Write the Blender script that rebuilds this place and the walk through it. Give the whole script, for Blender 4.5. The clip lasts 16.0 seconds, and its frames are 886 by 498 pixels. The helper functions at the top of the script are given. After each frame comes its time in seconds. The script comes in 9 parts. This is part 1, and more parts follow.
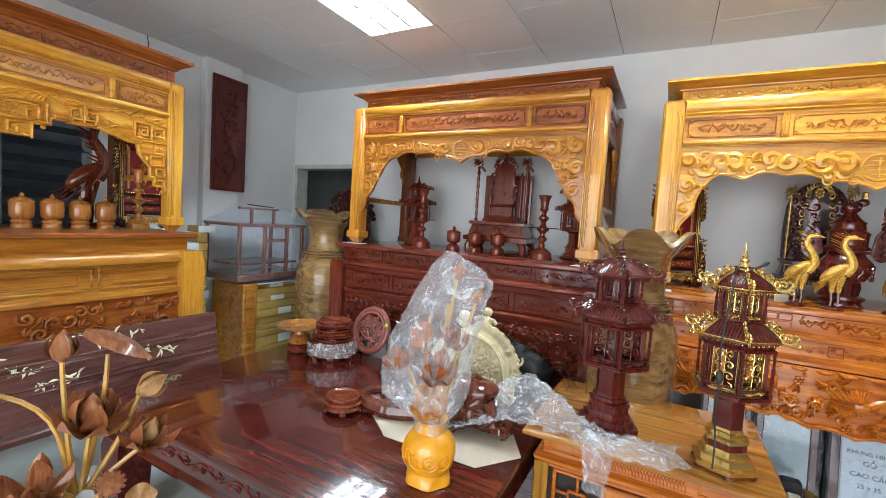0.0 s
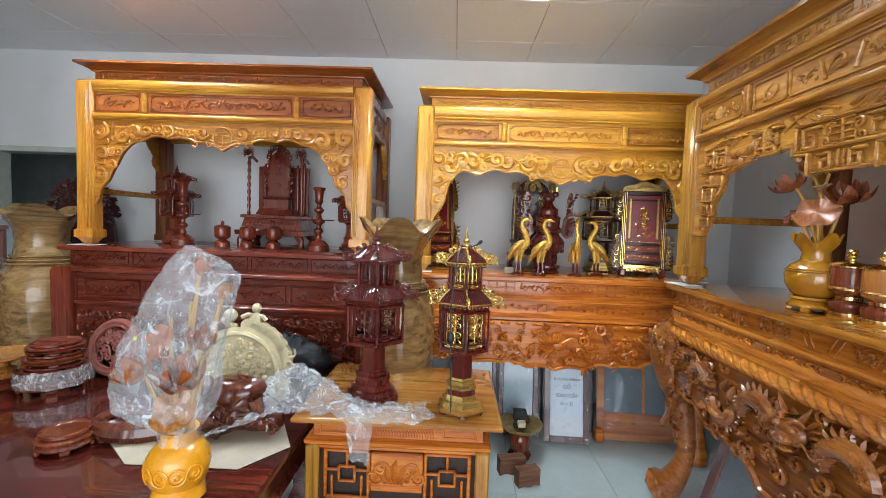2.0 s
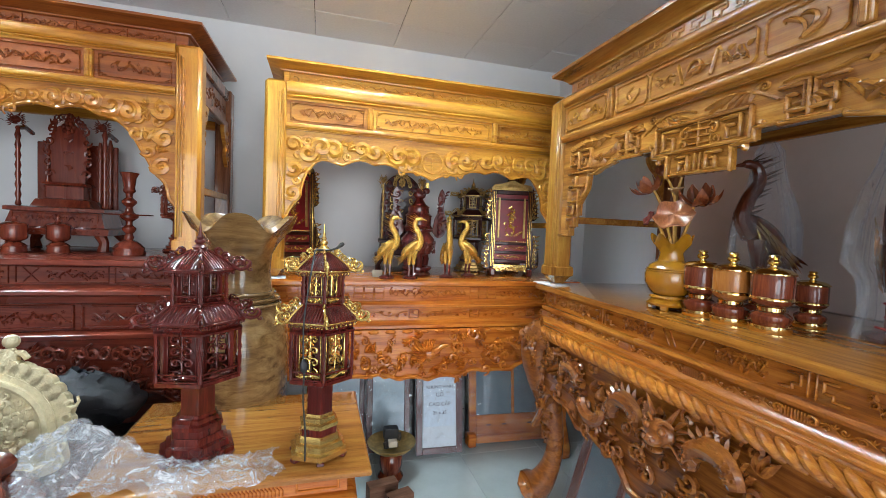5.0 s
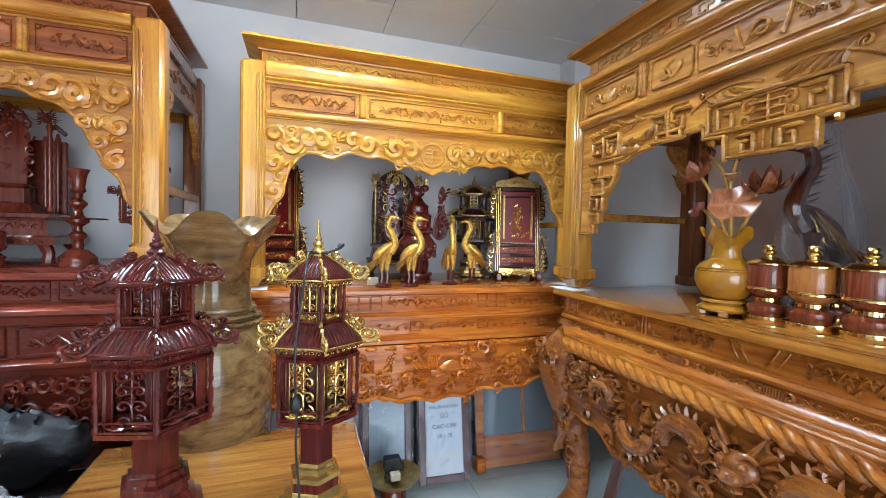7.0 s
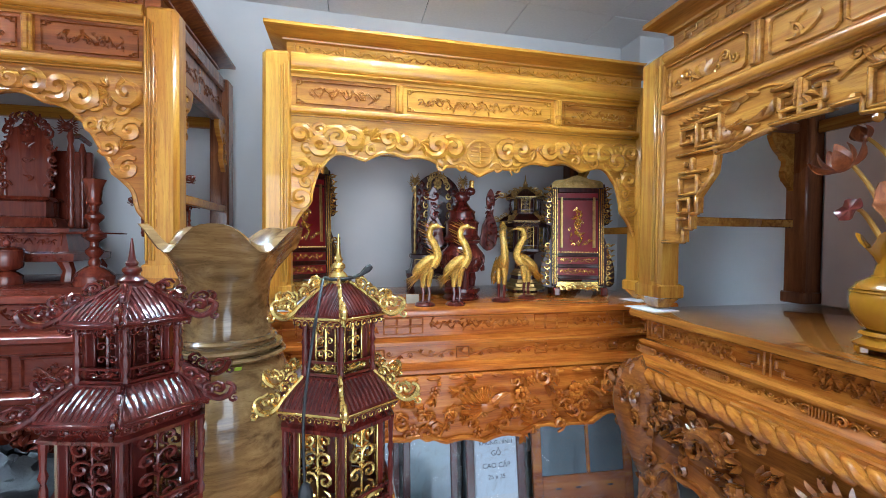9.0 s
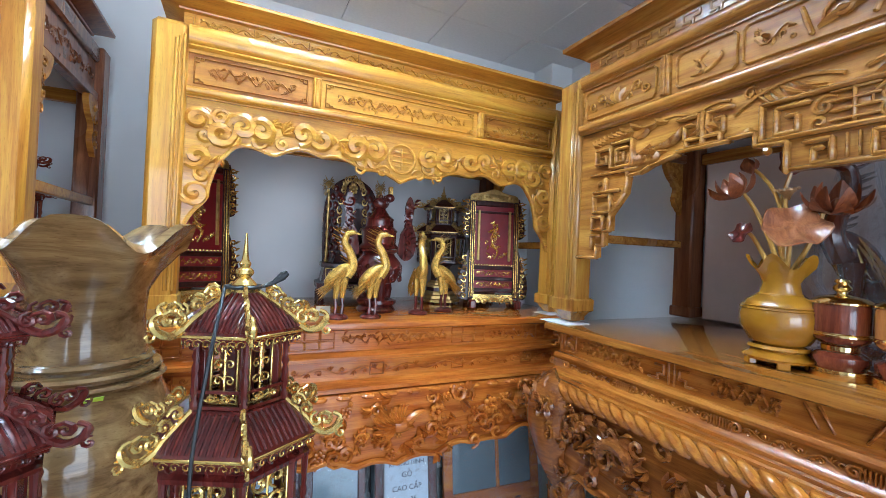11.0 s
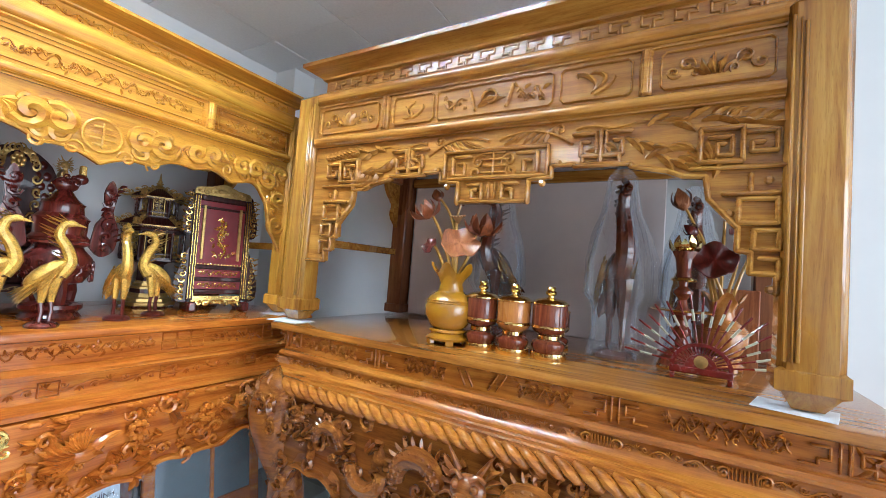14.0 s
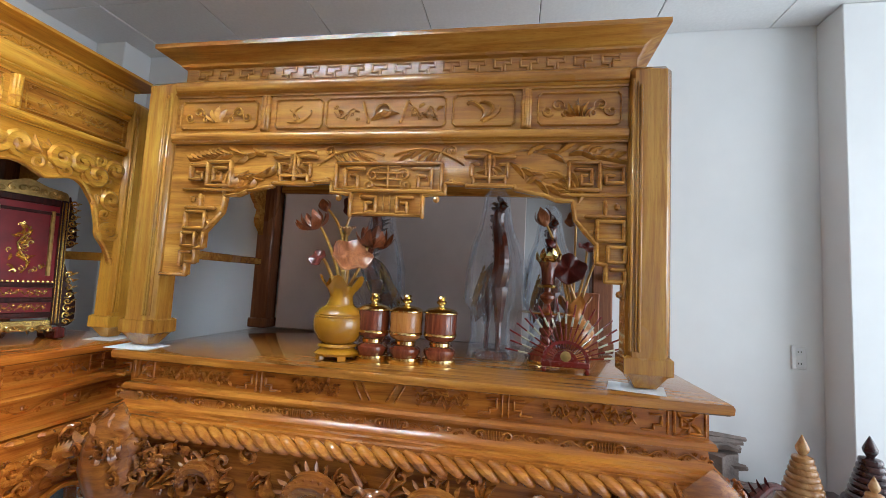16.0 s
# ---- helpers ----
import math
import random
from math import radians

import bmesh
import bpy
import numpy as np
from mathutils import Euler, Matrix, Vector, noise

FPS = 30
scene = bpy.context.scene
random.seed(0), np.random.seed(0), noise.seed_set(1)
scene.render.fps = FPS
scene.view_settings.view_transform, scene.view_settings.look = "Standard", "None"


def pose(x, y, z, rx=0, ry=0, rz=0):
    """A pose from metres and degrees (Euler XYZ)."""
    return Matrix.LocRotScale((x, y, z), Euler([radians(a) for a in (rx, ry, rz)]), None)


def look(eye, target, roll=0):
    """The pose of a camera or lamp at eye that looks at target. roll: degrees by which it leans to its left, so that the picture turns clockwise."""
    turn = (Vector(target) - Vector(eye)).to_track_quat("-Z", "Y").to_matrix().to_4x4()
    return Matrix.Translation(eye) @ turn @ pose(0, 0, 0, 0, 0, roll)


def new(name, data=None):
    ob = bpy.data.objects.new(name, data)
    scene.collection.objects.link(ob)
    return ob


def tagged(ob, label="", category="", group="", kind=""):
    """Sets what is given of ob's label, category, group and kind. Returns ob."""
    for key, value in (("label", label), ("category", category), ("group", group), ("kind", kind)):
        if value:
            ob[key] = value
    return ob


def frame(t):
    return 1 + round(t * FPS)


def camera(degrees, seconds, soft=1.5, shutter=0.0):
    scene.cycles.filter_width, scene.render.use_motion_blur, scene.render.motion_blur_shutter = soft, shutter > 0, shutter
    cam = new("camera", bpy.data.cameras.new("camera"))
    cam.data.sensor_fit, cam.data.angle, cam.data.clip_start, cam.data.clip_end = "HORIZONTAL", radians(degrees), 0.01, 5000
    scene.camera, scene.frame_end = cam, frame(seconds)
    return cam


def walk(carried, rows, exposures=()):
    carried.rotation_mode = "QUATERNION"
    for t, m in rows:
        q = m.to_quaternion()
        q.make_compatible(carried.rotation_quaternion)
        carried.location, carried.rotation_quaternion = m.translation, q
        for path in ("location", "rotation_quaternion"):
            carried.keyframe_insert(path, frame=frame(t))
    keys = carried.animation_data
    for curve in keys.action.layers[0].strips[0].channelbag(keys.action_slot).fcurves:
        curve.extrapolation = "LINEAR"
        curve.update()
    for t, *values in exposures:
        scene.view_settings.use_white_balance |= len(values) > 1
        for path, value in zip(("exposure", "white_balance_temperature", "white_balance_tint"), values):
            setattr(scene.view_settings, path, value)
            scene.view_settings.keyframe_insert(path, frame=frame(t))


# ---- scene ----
cam = camera(92.4, 16.0, soft=0.55)
PATH = [
    (0, (0.115, 0.056, 1.564), (-0.82, 1.819, 1.437), 3.7),
    (0.5, (0.2, 0.046, 1.564), (-0.473, 1.926, 1.451), 3.7),
    (1, (0.271, 0.03, 1.559), (-0.216, 1.968, 1.459), 2.3),
    (1.5, (0.312, 0.018, 1.561), (0.073, 2.001, 1.455), 2.0),
    (2, (0.309, 0.028, 1.557), (0.251, 2.025, 1.448), 2.1),
    (2.5, (0.311, 0.082, 1.554), (0.333, 2.079, 1.441), 1.8),
    (3, (0.274, 0.207, 1.564), (0.4, 2.2, 1.458), 1.4),
    (3.5, (0.274, 0.244, 1.571), (0.426, 2.235, 1.461), 1.8),
    (4, (0.312, 0.24, 1.566), (0.489, 2.229, 1.453), 2.3),
    (4.5, (0.341, 0.255, 1.566), (0.685, 2.223, 1.467), 2.5),
    (4.7, (0.353, 0.281, 1.568), (0.824, 2.222, 1.465), 2.9),
    (6.8, (0.299, 0.642, 1.524), (0.98, 2.522, 1.473), 1.5),
    (7, (0.312, 0.658, 1.528), (0.944, 2.555, 1.464), 1.4),
    (7.5, (0.355, 0.74, 1.539), (0.851, 2.676, 1.464), 1.1),
    (8, (0.388, 0.826, 1.558), (0.804, 2.781, 1.486), 0.6),
    (10.3, (0.346, 1.086, 1.548), (1.021, 2.968, 1.557), 1.4),
    (10.5, (0.346, 1.082, 1.548), (1.08, 2.943, 1.559), 1.7),
    (11, (0.349, 1.094, 1.543), (1.207, 2.9, 1.565), 2.6),
    (11.5, (0.354, 1.093, 1.54), (1.368, 2.817, 1.572), 4.1),
    (12, (0.354, 1.104, 1.536), (1.513, 2.734, 1.573), 4.8),
    (12.5, (0.356, 1.109, 1.541), (1.703, 2.586, 1.6), 5.1),
    (13, (0.344, 1.059, 1.545), (1.914, 2.294, 1.642), 4.7),
    (13.5, (0.311, 1.002, 1.543), (1.987, 2.089, 1.63), 4.6),
    (14, (0.277, 0.963, 1.548), (2.0, 1.974, 1.653), 4.4),
    (14.5, (0.238, 0.971, 1.566), (2.057, 1.793, 1.684), 3.9),
    (15, (0.221, 1.031, 1.564), (2.122, 1.633, 1.72), 3.6),
    (15.5, (0.22, 1.092, 1.561), (2.167, 1.521, 1.715), 3.0),
    (16, (0.193, 1.116, 1.567), (2.156, 1.462, 1.736), 3.0),
]
EXPOSURE = [(0, 0.02, 6200, 8), (1, -0.04, 6150, 8), (4.5, -0.06, 6100, 8), (7, 0.05, 5650, 7), (8, 0.03, 5550, 7), (11, 0.0, 5200, 6), (12, 0.24, 5250, 6), (12.6, 0.42, 5300, 6), (13.5, 0.42, 5500, 6), (14.5, 0.2, 5700, 7), (15.5, 0.13, 5850, 7), (16, -0.06, 5850, 7)]
walk(cam, [(t, look(eye, target, roll)) for t, eye, target, roll in PATH], EXPOSURE)

# ---- world, sun, lights ----
world = bpy.data.worlds.new("world")
scene.world = world
world.use_nodes = True
wn = world.node_tree
sky = wn.nodes.new("ShaderNodeTexSky")
sky.sky_type, sky.sun_disc = "NISHITA", False
sky.sun_elevation, sky.sun_rotation = radians(48), radians(160)
wn.links.new(sky.outputs[0], wn.nodes["Background"].inputs[0])
wn.nodes["Background"].inputs[1].default_value = 0.12
sun = new("sun", bpy.data.lights.new("sun", "SUN"))
sun.data.energy, sun.data.angle, sun.data.color = 2.5, radians(2), (1, 0.95, 0.88)
sun.matrix_world = look((3, -9, 9), (0, -3, 0))


def area(name, eye, target, sx, sy, watts, colour):
    lamp = new(name, bpy.data.lights.new(name, "AREA"))
    lamp.data.shape, lamp.data.size, lamp.data.size_y = "RECTANGLE", sx, sy
    lamp.data.energy, lamp.data.color = watts, colour
    lamp.matrix_world = look(eye, target)
    return lamp


# daylight through the open shop front behind the camera
area("shopfront_daylight", (0.1, -3.35, 1.45), (0.1, 0, 1.45), 4.6, 2.5, 205, (0.98, 0.99, 1.0))

# ---- materials ----


def mat(name):
    m = bpy.data.materials.new(name)
    m.use_nodes = True
    return m, m.node_tree, m.node_tree.nodes["Principled BSDF"]


def node(t, kind, **sets):
    n = t.nodes.new(kind)
    for key, value in sets.items():
        if key in n.inputs:
            n.inputs[key].default_value = value
    return n


def ramp(t, fac, stops):
    r = t.nodes.new("ShaderNodeValToRGB")
    while len(r.color_ramp.elements) < len(stops):
        r.color_ramp.elements.new(0.5)
    for e, (p, c) in zip(r.color_ramp.elements, stops):
        e.position, e.color = p, (*c, 1)
    t.links.new(fac, r.inputs[0])
    return r.outputs[0]


def mixc(t, fac, a, b, how="MIX"):
    n = t.nodes.new("ShaderNodeMix")
    n.data_type, n.blend_type = "RGBA", how
    for sock, val in ((n.inputs[0], fac), (n.inputs[6], a), (n.inputs[7], b)):
        if isinstance(val, (int, float)):
            sock.default_value = val
        elif isinstance(val, tuple):
            sock.default_value = (*val, 1)
        else:
            t.links.new(val, sock)
    return n.outputs[2]


def coords(t, scale, turn=(0, 0, 0)):
    tc = t.nodes.new("ShaderNodeTexCoord")
    mp = t.nodes.new("ShaderNodeMapping")
    mp.inputs["Scale"].default_value = scale
    mp.inputs["Rotation"].default_value = turn
    t.links.new(tc.outputs["Object"], mp.inputs[0])
    return mp.outputs[0]


def wood(name, light, mid, dark, axis="x", rough=0.32, coat=0.6, patch=None, fine=1.0):
    """Varnished timber: long fibres along one axis, broad heart and sap patches, pores and a lacquer coat."""
    m, t, p = mat(name)
    light, mid, dark = ((r * 0.78, g * 0.78, b * 0.8 + 0.045 * g) for r, g, b in (light, mid, dark))
    s = {"x": (1.1, 16, 16), "y": (16, 1.1, 16), "z": (16, 16, 1.1)}[axis]
    info = t.nodes.new("ShaderNodeObjectInfo")
    shift = node(t, "ShaderNodeMath")
    shift.operation = "MULTIPLY"
    shift.inputs[1].default_value = 9
    t.links.new(info.outputs["Random"], shift.inputs[0])
    grain = node(t, "ShaderNodeTexNoise", Scale=1.6 * fine, Detail=7.0, Roughness=0.62, Distortion=1.1)
    grain.noise_dimensions = "4D"
    t.links.new(coords(t, s), grain.inputs["Vector"])
    t.links.new(shift.outputs[0], grain.inputs["W"])
    col = ramp(t, grain.outputs["Fac"], [(0.34, dark), (0.50, mid), (0.64, light)])
    broad = node(t, "ShaderNodeTexNoise", Scale=1.7, Detail=2.0, Roughness=0.5)
    broad.noise_dimensions = "4D"
    bs = {"x": (0.8, 2.6, 2.6), "y": (2.6, 0.8, 2.6), "z": (2.6, 2.6, 0.8)}[axis]
    t.links.new(coords(t, bs), broad.inputs["Vector"])
    t.links.new(shift.outputs[0], broad.inputs["W"])
    fac = ramp(t, broad.outputs["Fac"], [(0.46, (0, 0, 0)), (0.66, (1, 1, 1))])
    half = mixc(t, fac, col, patch or mid)
    col2 = mixc(t, 0.45, col, half)
    pore = node(t, "ShaderNodeTexNoise", Scale=26.0 * fine, Detail=3.0)
    t.links.new(coords(t, s), pore.inputs["Vector"])
    pm = ramp(t, pore.outputs["Fac"], [(0.30, (0.62, 0.55, 0.5)), (0.42, (1, 1, 1))])
    fibre = node(t, "ShaderNodeTexNoise", Scale=7.0 * fine, Detail=5.0, Roughness=0.7, Distortion=0.6)
    t.links.new(coords(t, s), fibre.inputs["Vector"])
    fm_ = ramp(t, fibre.outputs["Fac"], [(0.36, (0.66, 0.60, 0.54)), (0.50, (1, 1, 1)), (0.66, (1.0, 1.0, 1.0))])
    col2 = mixc(t, 0.4, col2, fm_, "MULTIPLY")
    col3 = mixc(t, 0.7, col2, pm, "MULTIPLY")
    t.links.new(col3, p.inputs["Base Color"])
    r = ramp(t, broad.outputs["Fac"], [(0.3, (rough * 0.8,) * 3), (0.7, (rough * 1.35,) * 3)])
    t.links.new(r, p.inputs["Roughness"])
    p.inputs["Coat Weight"].default_value = coat
    p.inputs["Coat Roughness"].default_value = 0.05
    p.inputs["Specular IOR Level"].default_value = 0.25
    b = node(t, "ShaderNodeBump", Strength=0.12, Distance=0.004)
    t.links.new(grain.outputs["Fac"], b.inputs["Height"])
    t.links.new(b.outputs[0], p.inputs["Normal"])
    return m


def plain(name, colour, rough=0.5, metal=0.0, vary=0.12, scale=9.0, bump=0.1, coat=0.0):
    m, t, p = mat(name)
    n = node(t, "ShaderNodeTexNoise", Scale=scale, Detail=5.0, Roughness=0.6)
    t.links.new(coords(t, (1, 1, 1)), n.inputs["Vector"])
    n2 = node(t, "ShaderNodeTexNoise", Scale=scale * 9, Detail=3.0)
    t.links.new(coords(t, (1, 1, 1)), n2.inputs["Vector"])
    lo = tuple(c * (1 - vary) for c in colour)
    hi = tuple(min(1, c * (1 + vary)) for c in colour)
    c = ramp(t, n.outputs["Fac"], [(0.3, lo), (0.7, hi)])
    t.links.new(c, p.inputs["Base Color"])
    r = ramp(t, n2.outputs["Fac"], [(0.3, (rough * 0.85,) * 3), (0.7, (min(1, rough * 1.2),) * 3)])
    t.links.new(r, p.inputs["Roughness"])
    p.inputs["Metallic"].default_value = metal
    p.inputs["Coat Weight"].default_value = coat
    b = node(t, "ShaderNodeBump", Strength=bump, Distance=0.003)
    t.links.new(n2.outputs["Fac"], b.inputs["Height"])
    t.links.new(b.outputs[0], p.inputs["Normal"])
    return m


def film_wrap(name, clear, tint=(0.95, 0.97, 1.0)):
    """Crumpled clear plastic film: mostly see-through, with sharp glints on its folds."""
    m, t, p = mat(name)
    t.nodes.remove(p)
    out = t.nodes["Material Output"]
    tr = t.nodes.new("ShaderNodeBsdfTransparent")
    tr.inputs[0].default_value = (*tint, 1)
    gl = t.nodes.new("ShaderNodeBsdfPrincipled")
    gl.inputs["Base Color"].default_value = (0.88, 0.90, 0.92, 1)
    gl.inputs["Roughness"].default_value = 0.17
    gl.inputs["Coat Weight"].default_value = 1.0
    n = node(t, "ShaderNodeTexNoise", Scale=11.0, Detail=7.0, Roughness=0.68, Distortion=2.4)
    t.links.new(coords(t, (1.0, 2.0, 0.8), (0.3, 0.2, 0.5)), n.inputs["Vector"])
    b = node(t, "ShaderNodeBump", Strength=0.35, Distance=0.010)
    t.links.new(n.outputs["Fac"], b.inputs["Height"])
    t.links.new(b.outputs[0], gl.inputs["Normal"])
    f = ramp(t, n.outputs["Fac"], [(0.42, ((1 - clear) * 0.60,) * 3), (0.56, ((1 - clear) * 0.95,) * 3), (0.70, (min(0.85, (1 - clear) * 2.4),) * 3)])
    mx = t.nodes.new("ShaderNodeMixShader")
    t.links.new(f, mx.inputs[0])
    t.links.new(tr.outputs[0], mx.inputs[1])
    t.links.new(gl.outputs[0], mx.inputs[2])
    t.links.new(mx.outputs[0], out.inputs[0])
    return m


def glow(name, colour, strength):
    m, t, p = mat(name)
    p.inputs["Emission Color"].default_value = (*colour, 1)
    p.inputs["Emission Strength"].default_value = strength
    p.inputs["Base Color"].default_value = (0.9, 0.9, 0.9, 1)
    return m


GOLD_X = wood("golden_wood_rail", (0.90, 0.500, 0.035), (0.78, 0.365, 0.018), (0.54, 0.190, 0.010), "x", patch=(0.64, 0.25, 0.014))
GOLD_Z = wood("golden_wood_post", (0.88, 0.495, 0.04), (0.77, 0.37, 0.022), (0.58, 0.235, 0.014), "z", patch=(0.64, 0.28, 0.018))
AMBER_X = wood("amber_wood_rail", (0.68, 0.33, 0.024), (0.53, 0.21, 0.012), (0.28, 0.085, 0.006), "x", patch=(0.42, 0.13, 0.010))
ORGOLD_Z = wood("orange_gold_post", (0.78, 0.40, 0.028), (0.64, 0.27, 0.016), (0.44, 0.145, 0.010), "z", patch=(0.50, 0.17, 0.012))
ORGOLD_X = wood("orange_gold_rail", (0.78, 0.42, 0.028), (0.64, 0.28, 0.015), (0.40, 0.13, 0.009), "x", patch=(0.48, 0.15, 0.012))
RUST_X = wood("reddish_wood_panel", (0.50, 0.17, 0.022), (0.37, 0.10, 0.012), (0.19, 0.042, 0.006), "x", patch=(0.30, 0.065, 0.010))
HONEY_X = wood("honey_wood_rail", (0.66, 0.325, 0.038), (0.50, 0.215, 0.022), (0.27, 0.092, 0.010), "x", rough=0.22, coat=0.9, patch=(0.26, 0.095, 0.010))
HONEY_Z = wood("honey_wood_post", (0.62, 0.325, 0.030), (0.48, 0.215, 0.018), (0.26, 0.092, 0.009), "z", rough=0.22, coat=0.9, patch=(0.30, 0.125, 0.013))
HONEY_TOP = wood("honey_wood_top", (0.60, 0.250, 0.020), (0.44, 0.160, 0.012), (0.22, 0.064, 0.006), "x", rough=0.16, coat=0.8, patch=(0.26, 0.09, 0.014))
TAN_X = wood("tan_wood_carving", (0.48, 0.175, 0.016), (0.31, 0.094, 0.009), (0.13, 0.031, 0.004), "x", rough=0.24, coat=0.7, patch=(0.24, 0.065, 0.011))
ORANGE_X = wood("orange_wood_table", (0.88, 0.315, 0.022), (0.72, 0.205, 0.011), (0.40, 0.085, 0.005), "x", rough=0.22, coat=0.7, patch=(0.28, 0.07, 0.010))
AMBERTABLE = wood("amber_brown_table", (0.70, 0.275, 0.018), (0.53, 0.170, 0.010), (0.23, 0.058, 0.005), "x", rough=0.24, coat=0.5, patch=(0.28, 0.08, 0.008))
# darker brown for canopy sides and back posts, partly shade put into the colour
SHADEDSIDE = wood("shaded_brown_side_wood", (0.36, 0.140, 0.045), (0.25, 0.086, 0.028), (0.12, 0.037, 0.013), "z", rough=0.3, coat=0.4)
BROWNCARVE = wood("dark_polished_carving", (0.20, 0.050, 0.018), (0.135, 0.028, 0.010), (0.07, 0.013, 0.006), "z", rough=0.2, coat=0.8, fine=2.0)
MAHOG_X = wood("mahogany_rail", (0.25, 0.048, 0.020), (0.175, 0.028, 0.012), (0.085, 0.013, 0.007), "x", rough=0.24, coat=0.6, patch=(0.17, 0.035, 0.018))
MAHOG_Z = wood("mahogany_post", (0.28, 0.058, 0.022), (0.20, 0.034, 0.014), (0.10, 0.016, 0.008), "z", rough=0.24, coat=0.6)
DARKTOP = wood("dark_rosewood_top", (0.17, 0.026, 0.014), (0.095, 0.013, 0.008), (0.038, 0.005, 0.004), "x", rough=0.18, coat=0.9, patch=(0.062, 0.008, 0.005))
ROSE = wood("rosewood_lantern", (0.19, 0.028, 0.016), (0.115, 0.015, 0.010), (0.048, 0.007, 0.005), "z", rough=0.26, coat=0.8, fine=2.0)
ROSEDARK = wood("dark_rosewood_ornament", (0.085, 0.016, 0.011), (0.05, 0.009, 0.007), (0.022, 0.005, 0.004), "z", rough=0.34, coat=0.3, fine=2.0)
TURNED = wood("turned_brown_wood", (0.30, 0.075, 0.022), (0.20, 0.040, 0.014), (0.10, 0.018, 0.008), "z", rough=0.2, coat=0.8, fine=2.0)
TURNEDGOLD = wood("turned_golden_wood", (0.62, 0.28, 0.05), (0.50, 0.19, 0.028), (0.33, 0.10, 0.014), "z", rough=0.22, coat=0.8, fine=2.0)
VASEWOOD = wood("olive_brown_vase_wood", (0.42, 0.265, 0.095), (0.29, 0.168, 0.052), (0.125, 0.062, 0.020), "x", rough=0.2, coat=0.7, patch=(0.30, 0.17, 0.055), fine=0.8)
LACQUER = plain("mustard_lacquer", (0.36, 0.155, 0.007), 0.2, vary=0.2, scale=6, coat=0.8)
YELLOWPOT = plain("bright_orange_yellow_lacquer", (0.78, 0.34, 0.012), 0.3, vary=0.1, coat=0.5)
LOTUSWOOD = wood("carved_lotus_wood", (0.48, 0.20, 0.065), (0.34, 0.115, 0.035), (0.19, 0.05, 0.016), "z", rough=0.3, coat=0.4, fine=2.0)
DARKLOTUS = wood("dark_lotus_wood", (0.42, 0.135, 0.040), (0.28, 0.075, 0.022), (0.14, 0.03, 0.010), "z", rough=0.28, coat=0.5, fine=2.0)
LOTUSPALE = wood("pale_lotus_wood", (0.55, 0.33, 0.12), (0.45, 0.23, 0.07), (0.30, 0.13, 0.035), "z", rough=0.35, coat=0.3, fine=2.0)
STEMWOOD = plain("stem_wood", (0.50, 0.27, 0.05), 0.35, vary=0.25, scale=20, coat=0.4)
GILT = plain("gilded_carving", (0.78, 0.54, 0.17), 0.22, 0.85, vary=0.12, scale=22, bump=0.05)
GOLDPAINT = plain("bright_gold_paint", (0.70, 0.42, 0.075), 0.28, 0.6, vary=0.35, scale=60, bump=0.6, coat=0.3)
GILTDULL = plain("dull_gilding", (0.50, 0.33, 0.11), 0.36, 0.8, vary=0.35, scale=26, bump=0.3)
BRASS = plain("polished_brass", (0.86, 0.66, 0.28), 0.12, 1.0, vary=0.06)
REDVEL = plain("red_lacquer_panel", (0.20, 0.006, 0.010), 0.35, vary=0.25)
BLACKLAC = plain("black_lacquer", (0.022, 0.017, 0.015), 0.3, vary=0.3, coat=0.4)
BLACK = plain("black_plastic", (0.012, 0.012, 0.014), 0.5, vary=0.3, scale=14, bump=0.4)
CREAM = plain("cream_carved_stone", (0.56, 0.47, 0.28), 0.5, vary=0.22, scale=16, bump=0.9)
PAPER = plain("white_paper", (0.78, 0.80, 0.82), 0.8, vary=0.05)
KRAFT = plain("beige_card", (0.52, 0.44, 0.33), 0.8, vary=0.1)
WALL = plain("white_wall_paint", (0.775, 0.785, 0.79), 0.6, vary=0.045, scale=1.6, bump=0.05)
FLOORT = plain("pale_grey_floor_tile", (0.44, 0.49, 0.47), 0.16, vary=0.07, scale=5, bump=0.02, coat=0.3)
GROUT = plain("floor_grout", (0.26, 0.27, 0.26), 0.8)
CEIL = plain("ceiling_tile_vinyl", (0.82, 0.82, 0.83), 0.55, vary=0.04, scale=60, bump=0.5)
DARKGAP = plain("dark_gap", (0.05, 0.05, 0.05), 0.9)
WHITEMETAL = plain("white_enamel", (0.78, 0.79, 0.80), 0.35)
TUBE = glow("lit_tube", (0.80, 0.93, 1.0), 190.0)
REDWOODPLQ = wood("red_carved_plaque_wood", (0.20, 0.035, 0.020), (0.14, 0.020, 0.013), (0.08, 0.011, 0.008), "z", rough=0.35, coat=0.3)
PURPLEWOOD = wood("purplish_bench_wood", (0.22, 0.10, 0.075), (0.14, 0.055, 0.042), (0.06, 0.022, 0.018), "x", rough=0.25, coat=0.5)
SHELL = plain("mother_of_pearl", (0.62, 0.62, 0.40), 0.25, vary=0.3, scale=40, coat=0.5)
BOXYELLOW = plain("ochre_board", (0.42, 0.27, 0.07), 0.5, vary=0.25, scale=5)
BOXWHITE = plain("white_packing_tape", (0.70, 0.72, 0.70), 0.4)
DRIFT = plain("grey_root_wood", (0.20, 0.16, 0.14), 0.6, vary=0.5, scale=12, bump=0.9)
STUPA = wood("pale_turned_wood", (0.62, 0.36, 0.13), (0.52, 0.26, 0.075), (0.36, 0.15, 0.035), "x", rough=0.25, coat=0.6)
